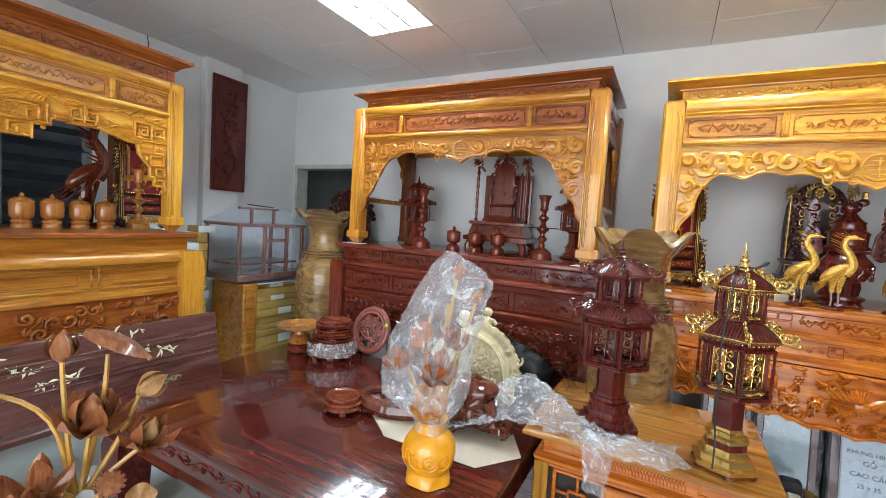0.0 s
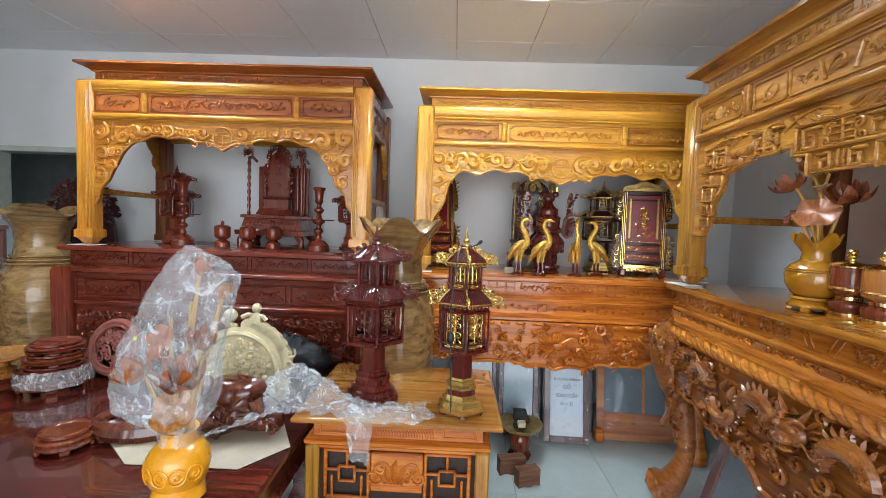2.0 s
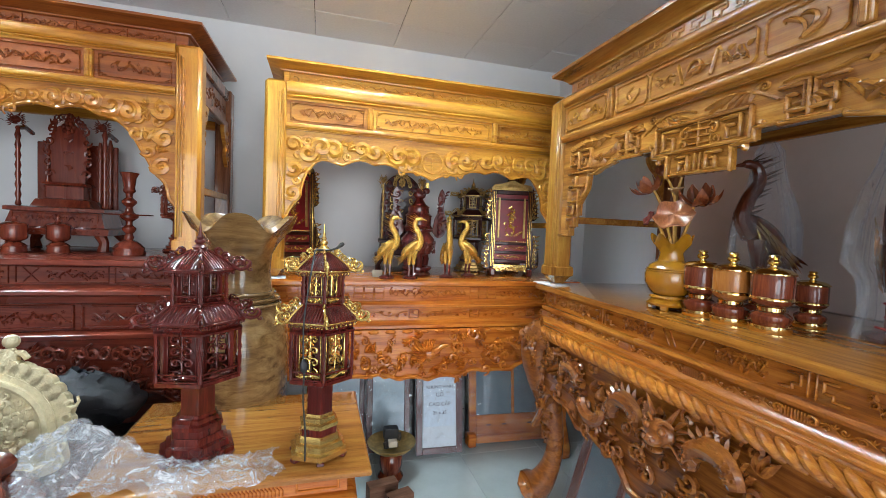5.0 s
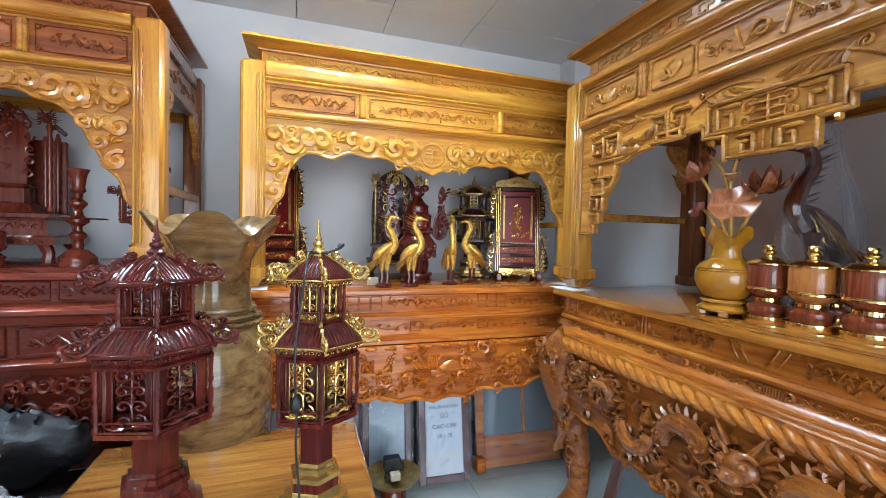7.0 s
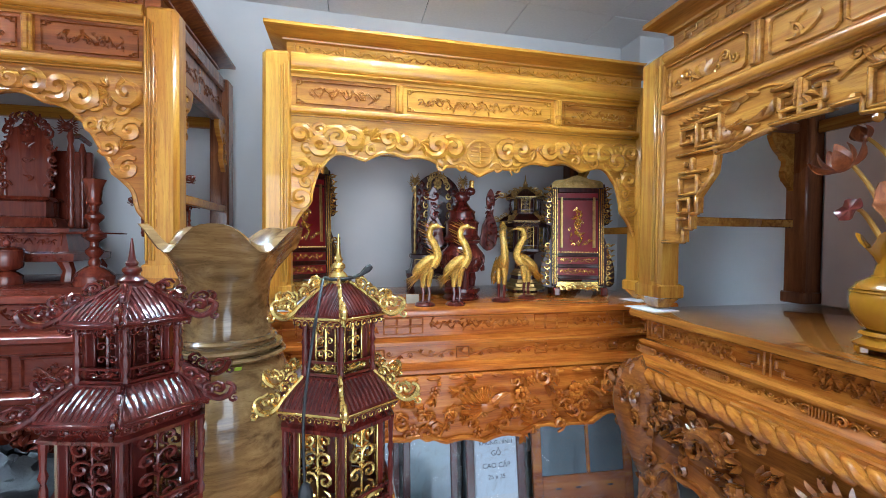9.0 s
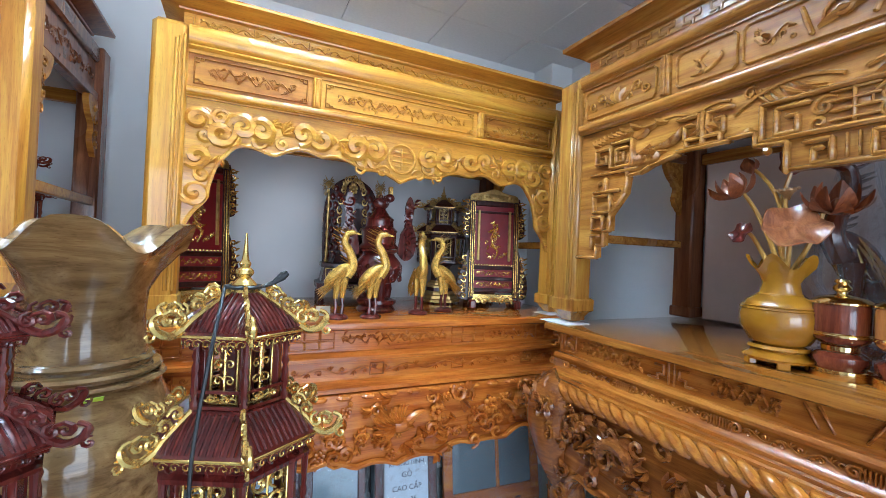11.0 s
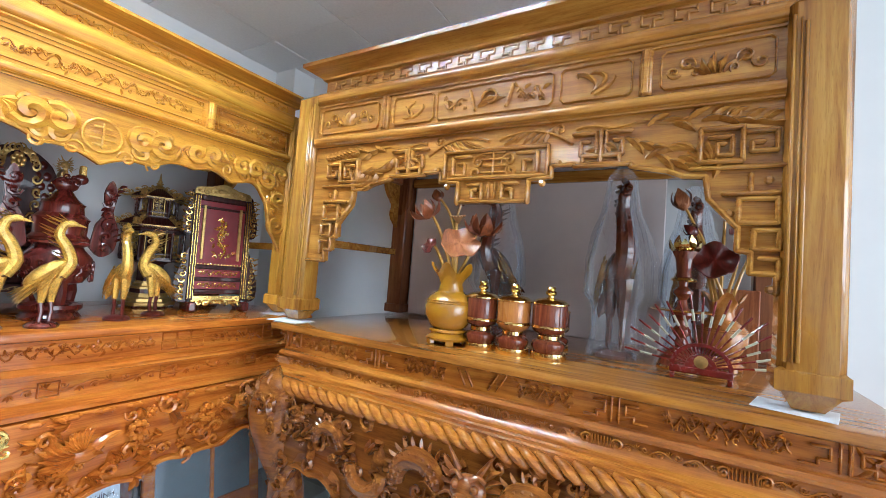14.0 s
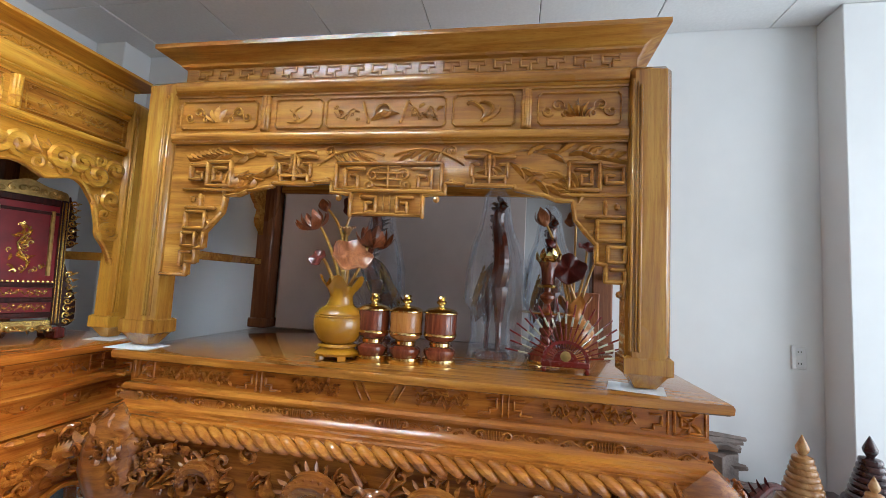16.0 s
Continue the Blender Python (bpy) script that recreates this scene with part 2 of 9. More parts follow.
STUPADARK = wood("dark_turned_wood", (0.07, 0.025, 0.022), (0.045, 0.014, 0.013), (0.02, 0.008, 0.008), "x", rough=0.25, coat=0.6)
BLOCKWOOD = wood("raw_brown_block", (0.26, 0.13, 0.07), (0.19, 0.085, 0.042), (0.11, 0.045, 0.022), "x", rough=0.6, coat=0.0)
WRAP = film_wrap("clear_film_wrap", 0.88)
WRAPDENSE = film_wrap("crumpled_film_wrap", 0.70)
GLASSY = plain("dim_window_glass", (0.035, 0.045, 0.05), 0.08, vary=0.2)
PICGLASS = plain("pale_picture_glass", (0.40, 0.50, 0.54), 0.10, vary=0.12, scale=3, coat=0.5)
DIMGLASS = plain("dim_mirror_glass", (0.14, 0.18, 0.20), 0.07, vary=0.25, scale=3, coat=0.6)
INK = plain("dark_print_ink", (0.035, 0.04, 0.08), 0.7)
LIME = plain("lime_sticker", (0.55, 0.75, 0.05), 0.6)
MAROON = wood("maroon_frame_wood", (0.16, 0.025, 0.020), (0.11, 0.015, 0.013), (0.06, 0.008, 0.008), "z", rough=0.25, coat=0.6)
MAROONDULL = plain("dull_maroon_wood", (0.215, 0.062, 0.046), 0.45, vary=0.2, scale=18, bump=0.3, coat=0.2)
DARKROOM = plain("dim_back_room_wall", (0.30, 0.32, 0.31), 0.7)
ASPHALT = plain("forecourt_ground", (0.22, 0.21, 0.20), 0.9, vary=0.2)

# ---- mesh tools ----


class Geo:
    """Gathers vertices and faces for one mesh."""

    def __init__(self):
        self.v, self.f = [], []

    def add(self, vs, fs, m=None):
        o = len(self.v)
        self.v += [tuple(m @ Vector(q)) for q in vs] if m is not None else [tuple(q) for q in vs]
        self.f += [tuple(i + o for i in q) for q in fs]
        return self

    def box(self, a, b, c=0.0, m=None):
        """A box from corner a to corner b with chamfer c."""
        c = min(c, *(abs(b[i] - a[i]) * 0.45 for i in range(3)))
        lo, hi = [min(p, q) for p, q in zip(a, b)], [max(p, q) for p, q in zip(a, b)]
        if c <= 0:
            vs = [(x, y, z) for x in (lo[0], hi[0]) for y in (lo[1], hi[1]) for z in (lo[2], hi[2])]
            return self.add(vs, [(0, 1, 3, 2), (4, 6, 7, 5), (0, 4, 5, 1), (2, 3, 7, 6), (0, 2, 6, 4), (1, 5, 7, 3)], m)
        vs, at = [], {}
        for i in range(8):
            s = [(i >> 2) & 1, (i >> 1) & 1, i & 1]
            for ax in range(3):
                p = []
                for k in range(3):
                    e = hi[k] if s[k] else lo[k]
                    p.append(e if k == ax else e + (-c if s[k] else c))
                at[(i, ax)] = len(vs)
                vs.append(p)
        fs = []
        for ax in range(3):
            u, w = [(4, 2, 1)[k] for k in range(3) if k != ax]
            bit = (4, 2, 1)[ax]
            for side in (0, bit):
                fs.append([at[(side + d, ax)] for d in (0, u, u + w, w)])
        for i in range(8):
            fs.append([at[(i, 0)], at[(i, 1)], at[(i, 2)]])
            for ax in range(3):
                bit = (4, 2, 1)[ax]
                if not i & bit:
                    j = i | bit
                    o1, o2 = [k for k in range(3) if k != ax]
                    fs.append([at[(i, o1)], at[(j, o1)], at[(j, o2)], at[(i, o2)]])
        return self.add(vs, fs, m)

    def loft(self, rings, cap=True, m=None):
        """Joins rings of equal length, each a closed loop."""
        n, vs, fs = len(rings[0]), [], []
        for r in rings:
            vs += r
        for k in range(len(rings) - 1):
            for i in range(n):
                j = (i + 1) % n
                fs.append((k * n + i, k * n + j, (k + 1) * n + j, (k + 1) * n + i))
        if cap:
            fs.append(tuple(reversed(range(n))))
            fs.append(tuple((len(rings) - 1) * n + i for i in range(n)))
        return self.add(vs, fs, m)

    def stack(self, x0, x1, y0, y1, prof, back=0.0):
        """A moulded block: rectangle grown by each (out, z) of the profile; the back edge grows by back times out."""
        return self.loft([[(x0 - o, y0 - o, z), (x1 + o, y0 - o, z), (x1 + o, y1 + o * back, z), (x0 - o, y1 + o * back, z)] for o, z in prof])

    def lathe(self, prof, n=24, c=(0, 0, 0), wave=None, m=None, a0=0.0, cap=True):
        rings = []
        for k, (r, z) in enumerate(prof):
            ring = []
            for i in range(n):
                a = a0 + 2 * math.pi * i / n
                rr, zz = wave(k, a, r, z) if wave else (r, z)
                ring.append((c[0] + rr * math.cos(a), c[1] + rr * math.sin(a), c[2] + zz))
            rings.append(ring)
        return self.loft(rings, cap, m)

    def tube(self, pts, r, n=6, m=None, flat=1.0):
        """A round bar along points; r is one radius or one for each point."""
        pts = [Vector(p) for p in pts]
        rs = r if isinstance(r, (list, tuple)) else [r] * len(pts)
        rings, up = [], None
        for i, p in enumerate(pts):
            d = (pts[min(i + 1, len(pts) - 1)] - pts[max(i - 1, 0)])
            d = d.normalized() if d.length > 1e-9 else Vector((0, 0, 1))
            if up is None:
                up = d.orthogonal().normalized()
            up = (up - d * up.dot(d))
            up = up.normalized() if up.length > 1e-6 else d.orthogonal().normalized()
            w = d.cross(up)
            rings.append([tuple(p + (up * math.cos(2 * math.pi * k / n) + w * math.sin(2 * math.pi * k / n) * flat) * rs[i]) for k in range(n)])
        return self.loft(rings, True, m)

    def prism(self, poly, y0, y1, m=None):
        """A plate: polygon of (x, z) pushed from y0 to y1."""
        n = len(poly)
        vs = [(x, y0, z) for x, z in poly] + [(x, y1, z) for x, z in poly]
        fs = [tuple(range(n)), tuple(reversed(range(n, 2 * n)))]
        fs += [(i, n + i, n + (i + 1) % n, (i + 1) % n) for i in range(n)]
        return self.add(vs, fs, m)

    def ball(self, c, r, n=8, k=5, m=None):
        rx, ry, rz = r if isinstance(r, (tuple, list)) else (r, r, r)
        rings = []
        for j in range(k + 1):
            b = math.pi * (0.04 + 0.92 * j / k) - math.pi / 2
            rings.append([(c[0] + rx * math.cos(b) * math.cos(2 * math.pi * i / n), c[1] + ry * math.cos(b) * math.sin(2 * math.pi * i / n), c[2] + rz * math.sin(b)) for i in range(n)])
        return self.loft(rings, True, m)

    def deepen(self, y, k):
        """Raises relief that stands on the plane y, facing -y, by a factor."""
        self.v = [(a, y - (y - b) * k if b < y else b, c) for a, b, c in self.v]
        return self

    def raised(self, dz):
        self.v = [(a, b, c + dz) for a, b, c in self.v]
        return self

    def petal(self, base, tip, width, bulge, side, m=None, k=6):
        """A thick cupped leaf from base to tip; side is its width direction."""
        a, b, s = Vector(base), Vector(tip), Vector(side).normalized()
        nrm = (b - a).cross(s).normalized()
        rings = []
        for i in range(k + 1):
            t = i / k
            w = width * 0.5 * math.sin(math.pi * min(0.98, 0.10 + 0.9 * t)) ** 0.75
            c = a.lerp(b, t) + nrm * bulge * math.sin(math.pi * t * 0.9)
            th = 0.10 * width * (1 - 0.7 * t)
            e = nrm * (-0.30 * w)
            rings.append([tuple(c + s * w + e), tuple(c + nrm * th * 0.4), tuple(c - s * w + e), tuple(c - nrm * th)])
        return self.loft(rings, True, m)


def mesh_of(name, g, material, smooth=38):
    me = bpy.data.meshes.new(name)
    me.from_pydata(g.v, [], g.f)
    bm = bmesh.new()
    bm.from_mesh(me)
    bmesh.ops.recalc_face_normals(bm, faces=bm.faces)
    bm.to_mesh(me)
    bm.free()
    if smooth:
        me.polygons.foreach_set("use_smooth", [True] * len(me.polygons))
        me.set_sharp_from_angle(angle=radians(smooth))
    me.materials.append(material)
    return me


def part(name, g, material, parent, label="", smooth=38):
    ob = new(name, mesh_of(name, g, material, smooth))
    ob.parent = parent
    if label:
        ob["label"] = label
    return ob


def thing(name, m, label, category, group=""):
    ob = new(name)
    ob.matrix_world = m
    ob.empty_display_size = 0.05
    return tagged(ob, label, category, group)


def single(name, g, material, label, category, m=None, group="", kind="", smooth=38):
    ob = new(name, mesh_of(name, g, material, smooth))
    if m is not None:
        ob.matrix_world = m
    return tagged(ob, label, category, group, kind)


# ---- carving motifs, all in the plane y = const, facing -y ----


def curl(g, x, z, y, s, flip=1, turn=0.0, thick=0.16, turns=1.35, n=15, sides=5):
    """A cloud scroll: a tail that winds into a spiral."""
    y -= 0.50 * thick * s
    pts, rs = [], []
    ca, sa = math.cos(turn), math.sin(turn)
    for i in range(n):
        t = i / (n - 1)
        a = math.pi * (1.0 - 2 * turns * t)
        r = s * (1.0 - 0.86 * t ** 0.8)
        px, pz = r * math.cos(a) * 1.05, r * math.sin(a)
        px *= flip
        pts.append((x + px * ca - pz * sa, y - 0.25 * thick * s, z + px * sa + pz * ca))
        rs.append(s * thick * (0.35 + 0.9 * math.sin(math.pi * min(1, 0.12 + 0.8 * t))))
    g.tube(pts, rs, sides)


def leaf(g, x, z, y, length, turn, width=0.4, rise=0.25):
    """A pointed leaf with a raised midrib."""
    d, s = (math.cos(turn), math.sin(turn)), (-math.sin(turn), math.cos(turn))
    rings = []
    for i in range(5):
        t = i / 4
        w = length * width * 0.5 * math.sin(math.pi * (0.12 + 0.84 * t))
        cx = x + d[0] * length * t + s[0] * 0.12 * length * math.sin(3 * t)
        cz = z + d[1] * length * t + s[1] * 0.12 * length * math.sin(3 * t)
        rings.append([(cx + s[0] * w, y, cz + s[1] * w), (cx, y - 1.35 * length * rise * math.sin(math.pi * (0.15 + 0.8 * t)), cz), (cx - s[0] * w, y, cz - s[1] * w)])
    g.loft(rings)


def rosette(g, x, z, y, r, n=7):
    for i in range(n):
        a = 2 * math.pi * i / n + 0.2
        g.ball((x + r * 0.62 * math.cos(a), y, z + r * 0.62 * math.sin(a)), (r * 0.34, r * 0.25, r * 0.34), 6, 4)
    g.ball((x, y, z), (r * 0.34, r * 0.4, r * 0.34), 6, 4)


def bar(g, x0, z0, x1, z1, y, w=0.012, d=0.008):
    """A raised strip between two points."""
    a = math.atan2(z1 - z0, x1 - x0)
    ln = math.hypot(x1 - x0, z1 - z0)
    m = Matrix.Translation((x0, y, z0)) @ Matrix.Rotation(-a, 4, "Y")
    g.box((-w / 2, -d, -w / 2), (ln + w / 2, d * 0.4, w / 2), min(w, d) * 0.42, m)


def strip(g, pts, y, w=0.012, d=0.008):
    for (xa, za), (xb, zb) in zip(pts, pts[1:]):
        bar(g, xa, za, xb, zb, y, w, d)


def frame_lines(g, x0, x1, z0, z1, y, w=0.008, d=0.006, notch=0.0):
    k = notch
    pts = [(x0 + k, z0), (x1 - k, z0), (x1, z0 + k), (x1, z1 - k), (x1 - k, z1), (x0 + k, z1), (x0, z1 - k), (x0, z0 + k), (x0 + k, z0)]
    strip(g, [p for i, p in enumerate(pts) if k or i in (0, 2, 4, 6, 8)], y, w, d)


def corner_frets(g, x0, x1, z0, z1, y, s=0.022):
    for cx, cz, dx, dz in ((x0, z0, 1, 1), (x1, z0, -1, 1), (x0, z1, 1, -1), (x1, z1, -1, -1)):
        strip(g, [(cx + dx * s, cz), (cx + dx * s, cz + dz * s), (cx, cz + dz * s)], y, 0.005, 0.005)
        strip(g, [(cx + dx * 1.9 * s, cz), (cx + dx * 1.9 * s, cz + dz * s * 0.5), (cx + dx * s, cz + dz * s * 0.5)], y, 0.004, 0.005)


def spray(g, x0, x1, z0, z1, y, rnd, dense=1.0):
    """Branches with blossoms, leaves and birds spread over a low panel."""
    h, cz = z1 - z0, (z0 + z1) / 2
    n = max(3, int(dense * (x1 - x0) / (h * 0.42)))
    pts = []
    for i in range(n * 2 + 1):
        t = i / (n * 2)
        pts.append((x0 + (x1 - x0) * t, y - 0.001, cz + h * 0.22 * math.sin(t * n * 2.1 + rnd.random() * 0.6)))
    g.tube(pts, h * 0.022 + 0.0015, 4)
    for i in range(n * 3):
        px, pz = x0 + (x1 - x0) * (i + 0.5) / (n * 3), cz + h * rnd.uniform(-0.30, 0.30)
        k = rnd.random()
        if k < 0.35:
            curl(g, px, pz, y, h * rnd.uniform(0.08, 0.16), rnd.choice((-1, 1)), rnd.uniform(0, 6), 0.24, 1.1, 9, 4)
        elif k < 0.75:
            leaf(g, px, pz, y, h * rnd.uniform(0.18, 0.34), rnd.uniform(0, 6.3), 0.42, 0.25)
        else:
            rosette(g, px, pz, y, h * rnd.uniform(0.09, 0.14), 5)


def lotus_relief(g, cx, cz, y, w, h):
    """A lotus between two pairs of mirrored scrolls."""
    for k in (-2, -1, 0, 1, 2):
        leaf(g, cx + k * w * 0.035, cz - h * 0.30, y, h * (0.72 - 0.10 * abs(k)), math.pi / 2 - k * 0.42, 0.36, 0.16)
    for sgn in (-1, 1):
        curl(g, cx + sgn * w * 0.26, cz + h * 0.12, y, h * 0.26, sgn, 0.3 * sgn, 0.15)
        curl(g, cx + sgn * w * 0.38, cz - h * 0.10, y, h * 0.24, -sgn, 2.6, 0.15)
        curl(g, cx + sgn * w * 0.17, cz - h * 0.20, y, h * 0.16, sgn, 0.9, 0.18, 1.1)
        leaf(g, cx + sgn * w * 0.20, cz - h * 0.02, y, h * 0.35, math.pi / 2 - sgn * 1.2, 0.35, 0.2)


def brush(g, cx, cz, y, s, rnd):
    """A cursive sign drawn as a few swinging strokes."""
    for k in range(3):
        a = rnd.uniform(0, 6.3)
        pts = []
        for i in range(9):
            t = i / 8
            pts.append((cx + s * (0.62 * math.cos(a + 4.4 * t) * (1 - 0.45 * t) + 0.52 * (k - 1)), y - 0.001, cz + s * 0.66 * math.sin(a + 3.1 * t + 0.8 * k) * (1 - 0.35 * t)))
        g.tube(pts, [s * 0.10 * (0.25 + math.sin(math.pi * min(1, 0.1 + 0.85 * i / 8))) for i in range(9)], 5)


def vine(g, x0, x1, z0, z1, y, pitch=None):
    """A running acanthus scroll."""
    h = z1 - z0
    pitch = pitch or h * 2.4
    n = max(2, round((x1 - x0) / pitch))
    p = (x1 - x0) / n
    pts = [(x0 + p * n * i / (n * 8), y - 0.001, (z0 + z1) / 2 + h * 0.24 * math.sin(math.pi * 2 * i / 8)) for i in range(n * 8 + 1)]
    g.tube(pts, h * 0.06, 4)
    for i in range(n):
        cx = x0 + p * (i + 0.25)
        curl(g, cx, (z0 + z1) / 2 - h * 0.10, y, h * 0.26, 1, 0.2, 0.2, 1.2, 11, 4)
        curl(g, cx + p * 0.5, (z0 + z1) / 2 + h * 0.10, y, h * 0.26, 1, 3.3, 0.2, 1.2, 11, 4)
        for k in (-1, 0, 1):
            leaf(g, cx + p * 0.25, (z0 + z1) / 2 + h * 0.05, y, h * 0.36, 1.57 + 0.7 * k, 0.4, 0.2)
            leaf(g, cx + p * 0.75, (z0 + z1) / 2 - h * 0.05, y, h * 0.36, -1.57 + 0.7 * k, 0.4, 0.2)


def meander(g, x0, x1, z0, z1, y, pitch=0.10):
    """A running key pattern of raised strips."""
    n = max(2, round((x1 - x0) / pitch))
    p = (x1 - x0) / n
    h = z1 - z0
    for i in range(n):
        a = x0 + i * p
        strip(g, [(a, z0), (a + p * 0.62, z0), (a + p * 0.62, z0 + h * 0.36), (a + p * 0.36, z0 + h * 0.36), (a + p * 0.36, z1), (a + p * 0.98, z1)], y, 0.0085, 0.006)
        strip(g, [(a + p * 0.98, z1), (a + p * 0.98, z0 + h * 0.64), (a + p * 0.74, z0 + h * 0.64), (a + p * 0.74, z0 + h * 0.1)], y, 0.0085, 0.006)


def long_life(g, cx, cz, y, r):
    """A round medallion with a symmetrical sign of bars."""
    g.tube([(cx + r * math.cos(a * math.pi / 12), y - 0.004, cz + r * math.sin(a * math.pi / 12)) for a in range(25)], r * 0.10, 5)
    for k in (-0.55, -0.2, 0.15, 0.5):
        w = r * (0.62 if abs(k) < 0.4 else 0.42)
        bar(g, cx - w, cz + k * r, cx + w, cz + k * r, y - 0.002, r * 0.13, 0.006)
    bar(g, cx, cz - r * 0.7, cx, cz + r * 0.7, y - 0.003, r * 0.13, 0.006)


def smoothstep_points(ctrl, per=5):
    """Catmull-Rom points through control points."""
    out = []
    for i in range(len(ctrl) - 1):
        p0, p1, p2, p3 = ctrl[max(i - 1, 0)], ctrl[i], ctrl[i + 1], ctrl[min(i + 2, len(ctrl) - 1)]
        for k in range(per):
            t = k / per
            out.append(tuple(0.5 * (2 * b + (c - a) * t + (2 * a - 5 * b + 4 * c - d) * t * t + (3 * b - a - 3 * c + d) * t ** 3) for a, b, c, d in zip(p0, p1, p2, p3)))
    out.append(tuple(ctrl[-1]))
    return out

# ---- the room ----
XL, XR, YB, YF, H = -4.06, 2.60, 3.86, -3.4, 3.015


def structure(name, g, material, label, smooth=0):
    return tagged(new(name, mesh_of(name, g, material, smooth)), label, name.split("_")[0], "", "structure")


floor = structure("floor", Geo().box((XL - 0.3, YF - 0.3, -0.12), (XR + 0.3, YB + 0.3, -0.006)), GROUT, "shop floor of pale grey glazed tiles with thin joints")
g = Geo()
DX0, DX1, DZ = -4.04, -2.95, 2.15
g.box((XL - 0.2, YB, 0), (DX0, YB + 0.16, H + 0.1)).box((DX1, YB, 0), (XR + 0.2, YB + 0.16, H + 0.1)).box((DX0, YB, DZ), (DX1, YB + 0.16, H + 0.1))
structure("wall_north", g, WALL, "white painted back wall with a dark doorway")
g = Geo()
WY0, WY1, WZ0, WZ1 = 0.1, 1.8, 1.0, 2.25
g.box((XL - 0.16, YF, 0), (XL, WY0, H + 0.1)).box((XL - 0.16, WY1, 0), (XL, YB, H + 0.1))
g.box((XL - 0.16, WY0, 0), (XL, WY1, WZ0)).box((XL - 0.16, WY0, WZ1), (XL, WY1, H + 0.1))
structure("wall_west", g, WALL, "white painted side wall with a louvred window")
structure("wall_east", Geo().box((XR, YF, 0), (XR + 0.16, YB, H + 0.1)), WALL, "white painted side wall with a power socket")
g = Geo().box((XL - 0.2, YF - 0.16, 0), (-2.3, YF, H + 0.1)).box((2.45, YF - 0.16, 0), (XR + 0.2, YF, H + 0.1)).box((-2.3, YF - 0.16, 2.75), (2.45, YF, H + 0.1))
structure("wall_south", g, WALL, "white front wall with a wide open shop front")
structure("trim_pillar_west", Geo().box((XL + 0.001, 2.65, 0), (XL + 0.085, 3.04, H), 0.004), WALL, "white plastered pillar on the side wall")
structure("trim_pillar_east", Geo().box((XR - 0.187, -0.78, 0), (XR - 0.001, -0.378, H), 0.004), WALL, "white plastered pillar on the side wall")
structure("trim_pillar_corner", Geo().box((XR - 0.20, YB - 0.22, 0), (XR - 0.001, YB - 0.001, H), 0.004), WALL, "white plastered pillar in the room corner")
g = Geo()
for x in (DX0, DX1 - 0.05):
    g.box((x + 0.001, YB - 0.012, 0), (x + 0.05, YB + 0.165, DZ), 0.004)
g.box((DX0 + 0.05, YB - 0.012, DZ - 0.05), (DX1 - 0.05, YB + 0.165, DZ - 0.001), 0.004)
structure("door_1", g, plain("greenish_door_paint", (0.50, 0.54, 0.49), 0.5), "pale greenish door frame of an open doorway")
# room behind; the unseen opening in its east side is added to let daylight in
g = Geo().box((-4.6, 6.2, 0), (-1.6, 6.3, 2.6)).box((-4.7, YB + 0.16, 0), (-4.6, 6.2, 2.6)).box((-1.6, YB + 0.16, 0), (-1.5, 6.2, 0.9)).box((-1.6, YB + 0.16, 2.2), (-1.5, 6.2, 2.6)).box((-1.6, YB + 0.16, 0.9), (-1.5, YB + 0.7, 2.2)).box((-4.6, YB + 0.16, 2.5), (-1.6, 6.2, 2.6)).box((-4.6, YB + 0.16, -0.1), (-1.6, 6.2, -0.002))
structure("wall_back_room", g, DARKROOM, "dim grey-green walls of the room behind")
# forecourt outside the open front
structure("ground", Geo().box((-60, -90, -0.16), (60, YF - 0.301, -0.13)), ASPHALT, "grey concrete forecourt outside the shop")

# ceiling: loose square tiles with dark gaps between them
g = Geo()
TX, TY, TS = -1.55, 2.855, 0.603
rnd = random.Random(4)
LAMPS = [(-2.153, 1.649), (0.259, 1.649)]
for i in range(-5, 9):
    for k in range(-12, 4):
        x, y = TX + i * TS, TY + k * TS
        if x + TS < XL or x > XR or y + TS < YF or y > YB:
            continue
        if any(abs(x - lx) < 0.1 and ly - 0.1 < y < ly + 1.0 for lx, ly in LAMPS):
            continue
        x1, y1 = min(x + TS, XR), min(y + TS, YB)
        x0, y0 = max(x, XL), max(y, YF)
        dz = rnd.uniform(0, 0.003)
        a, b = rnd.uniform(-0.003, 0.003), rnd.uniform(-0.003, 0.003)
        m = Matrix.Translation(((x0 + x1) / 2, (y0 + y1) / 2, H + dz)) @ Matrix.Rotation(a, 4, "X") @ Matrix.Rotation(b, 4, "Y")
        hx, hy = (x1 - x0) / 2 - 0.0022, (y1 - y0) / 2 - 0.0022
        g.box((-hx, -hy, 0), (hx, hy, 0.012), 0.0025, m)
tagged(new("ceiling", mesh_of("ceiling", g, CEIL, 0)), "suspended ceiling of greyish white square tiles", "ceiling", "", "structure")
structure("ceiling_void", Geo().box((XL, YF, H + 0.11), (XR, YB, H + 0.14)), DARKGAP, "dark space above the ceiling tiles")


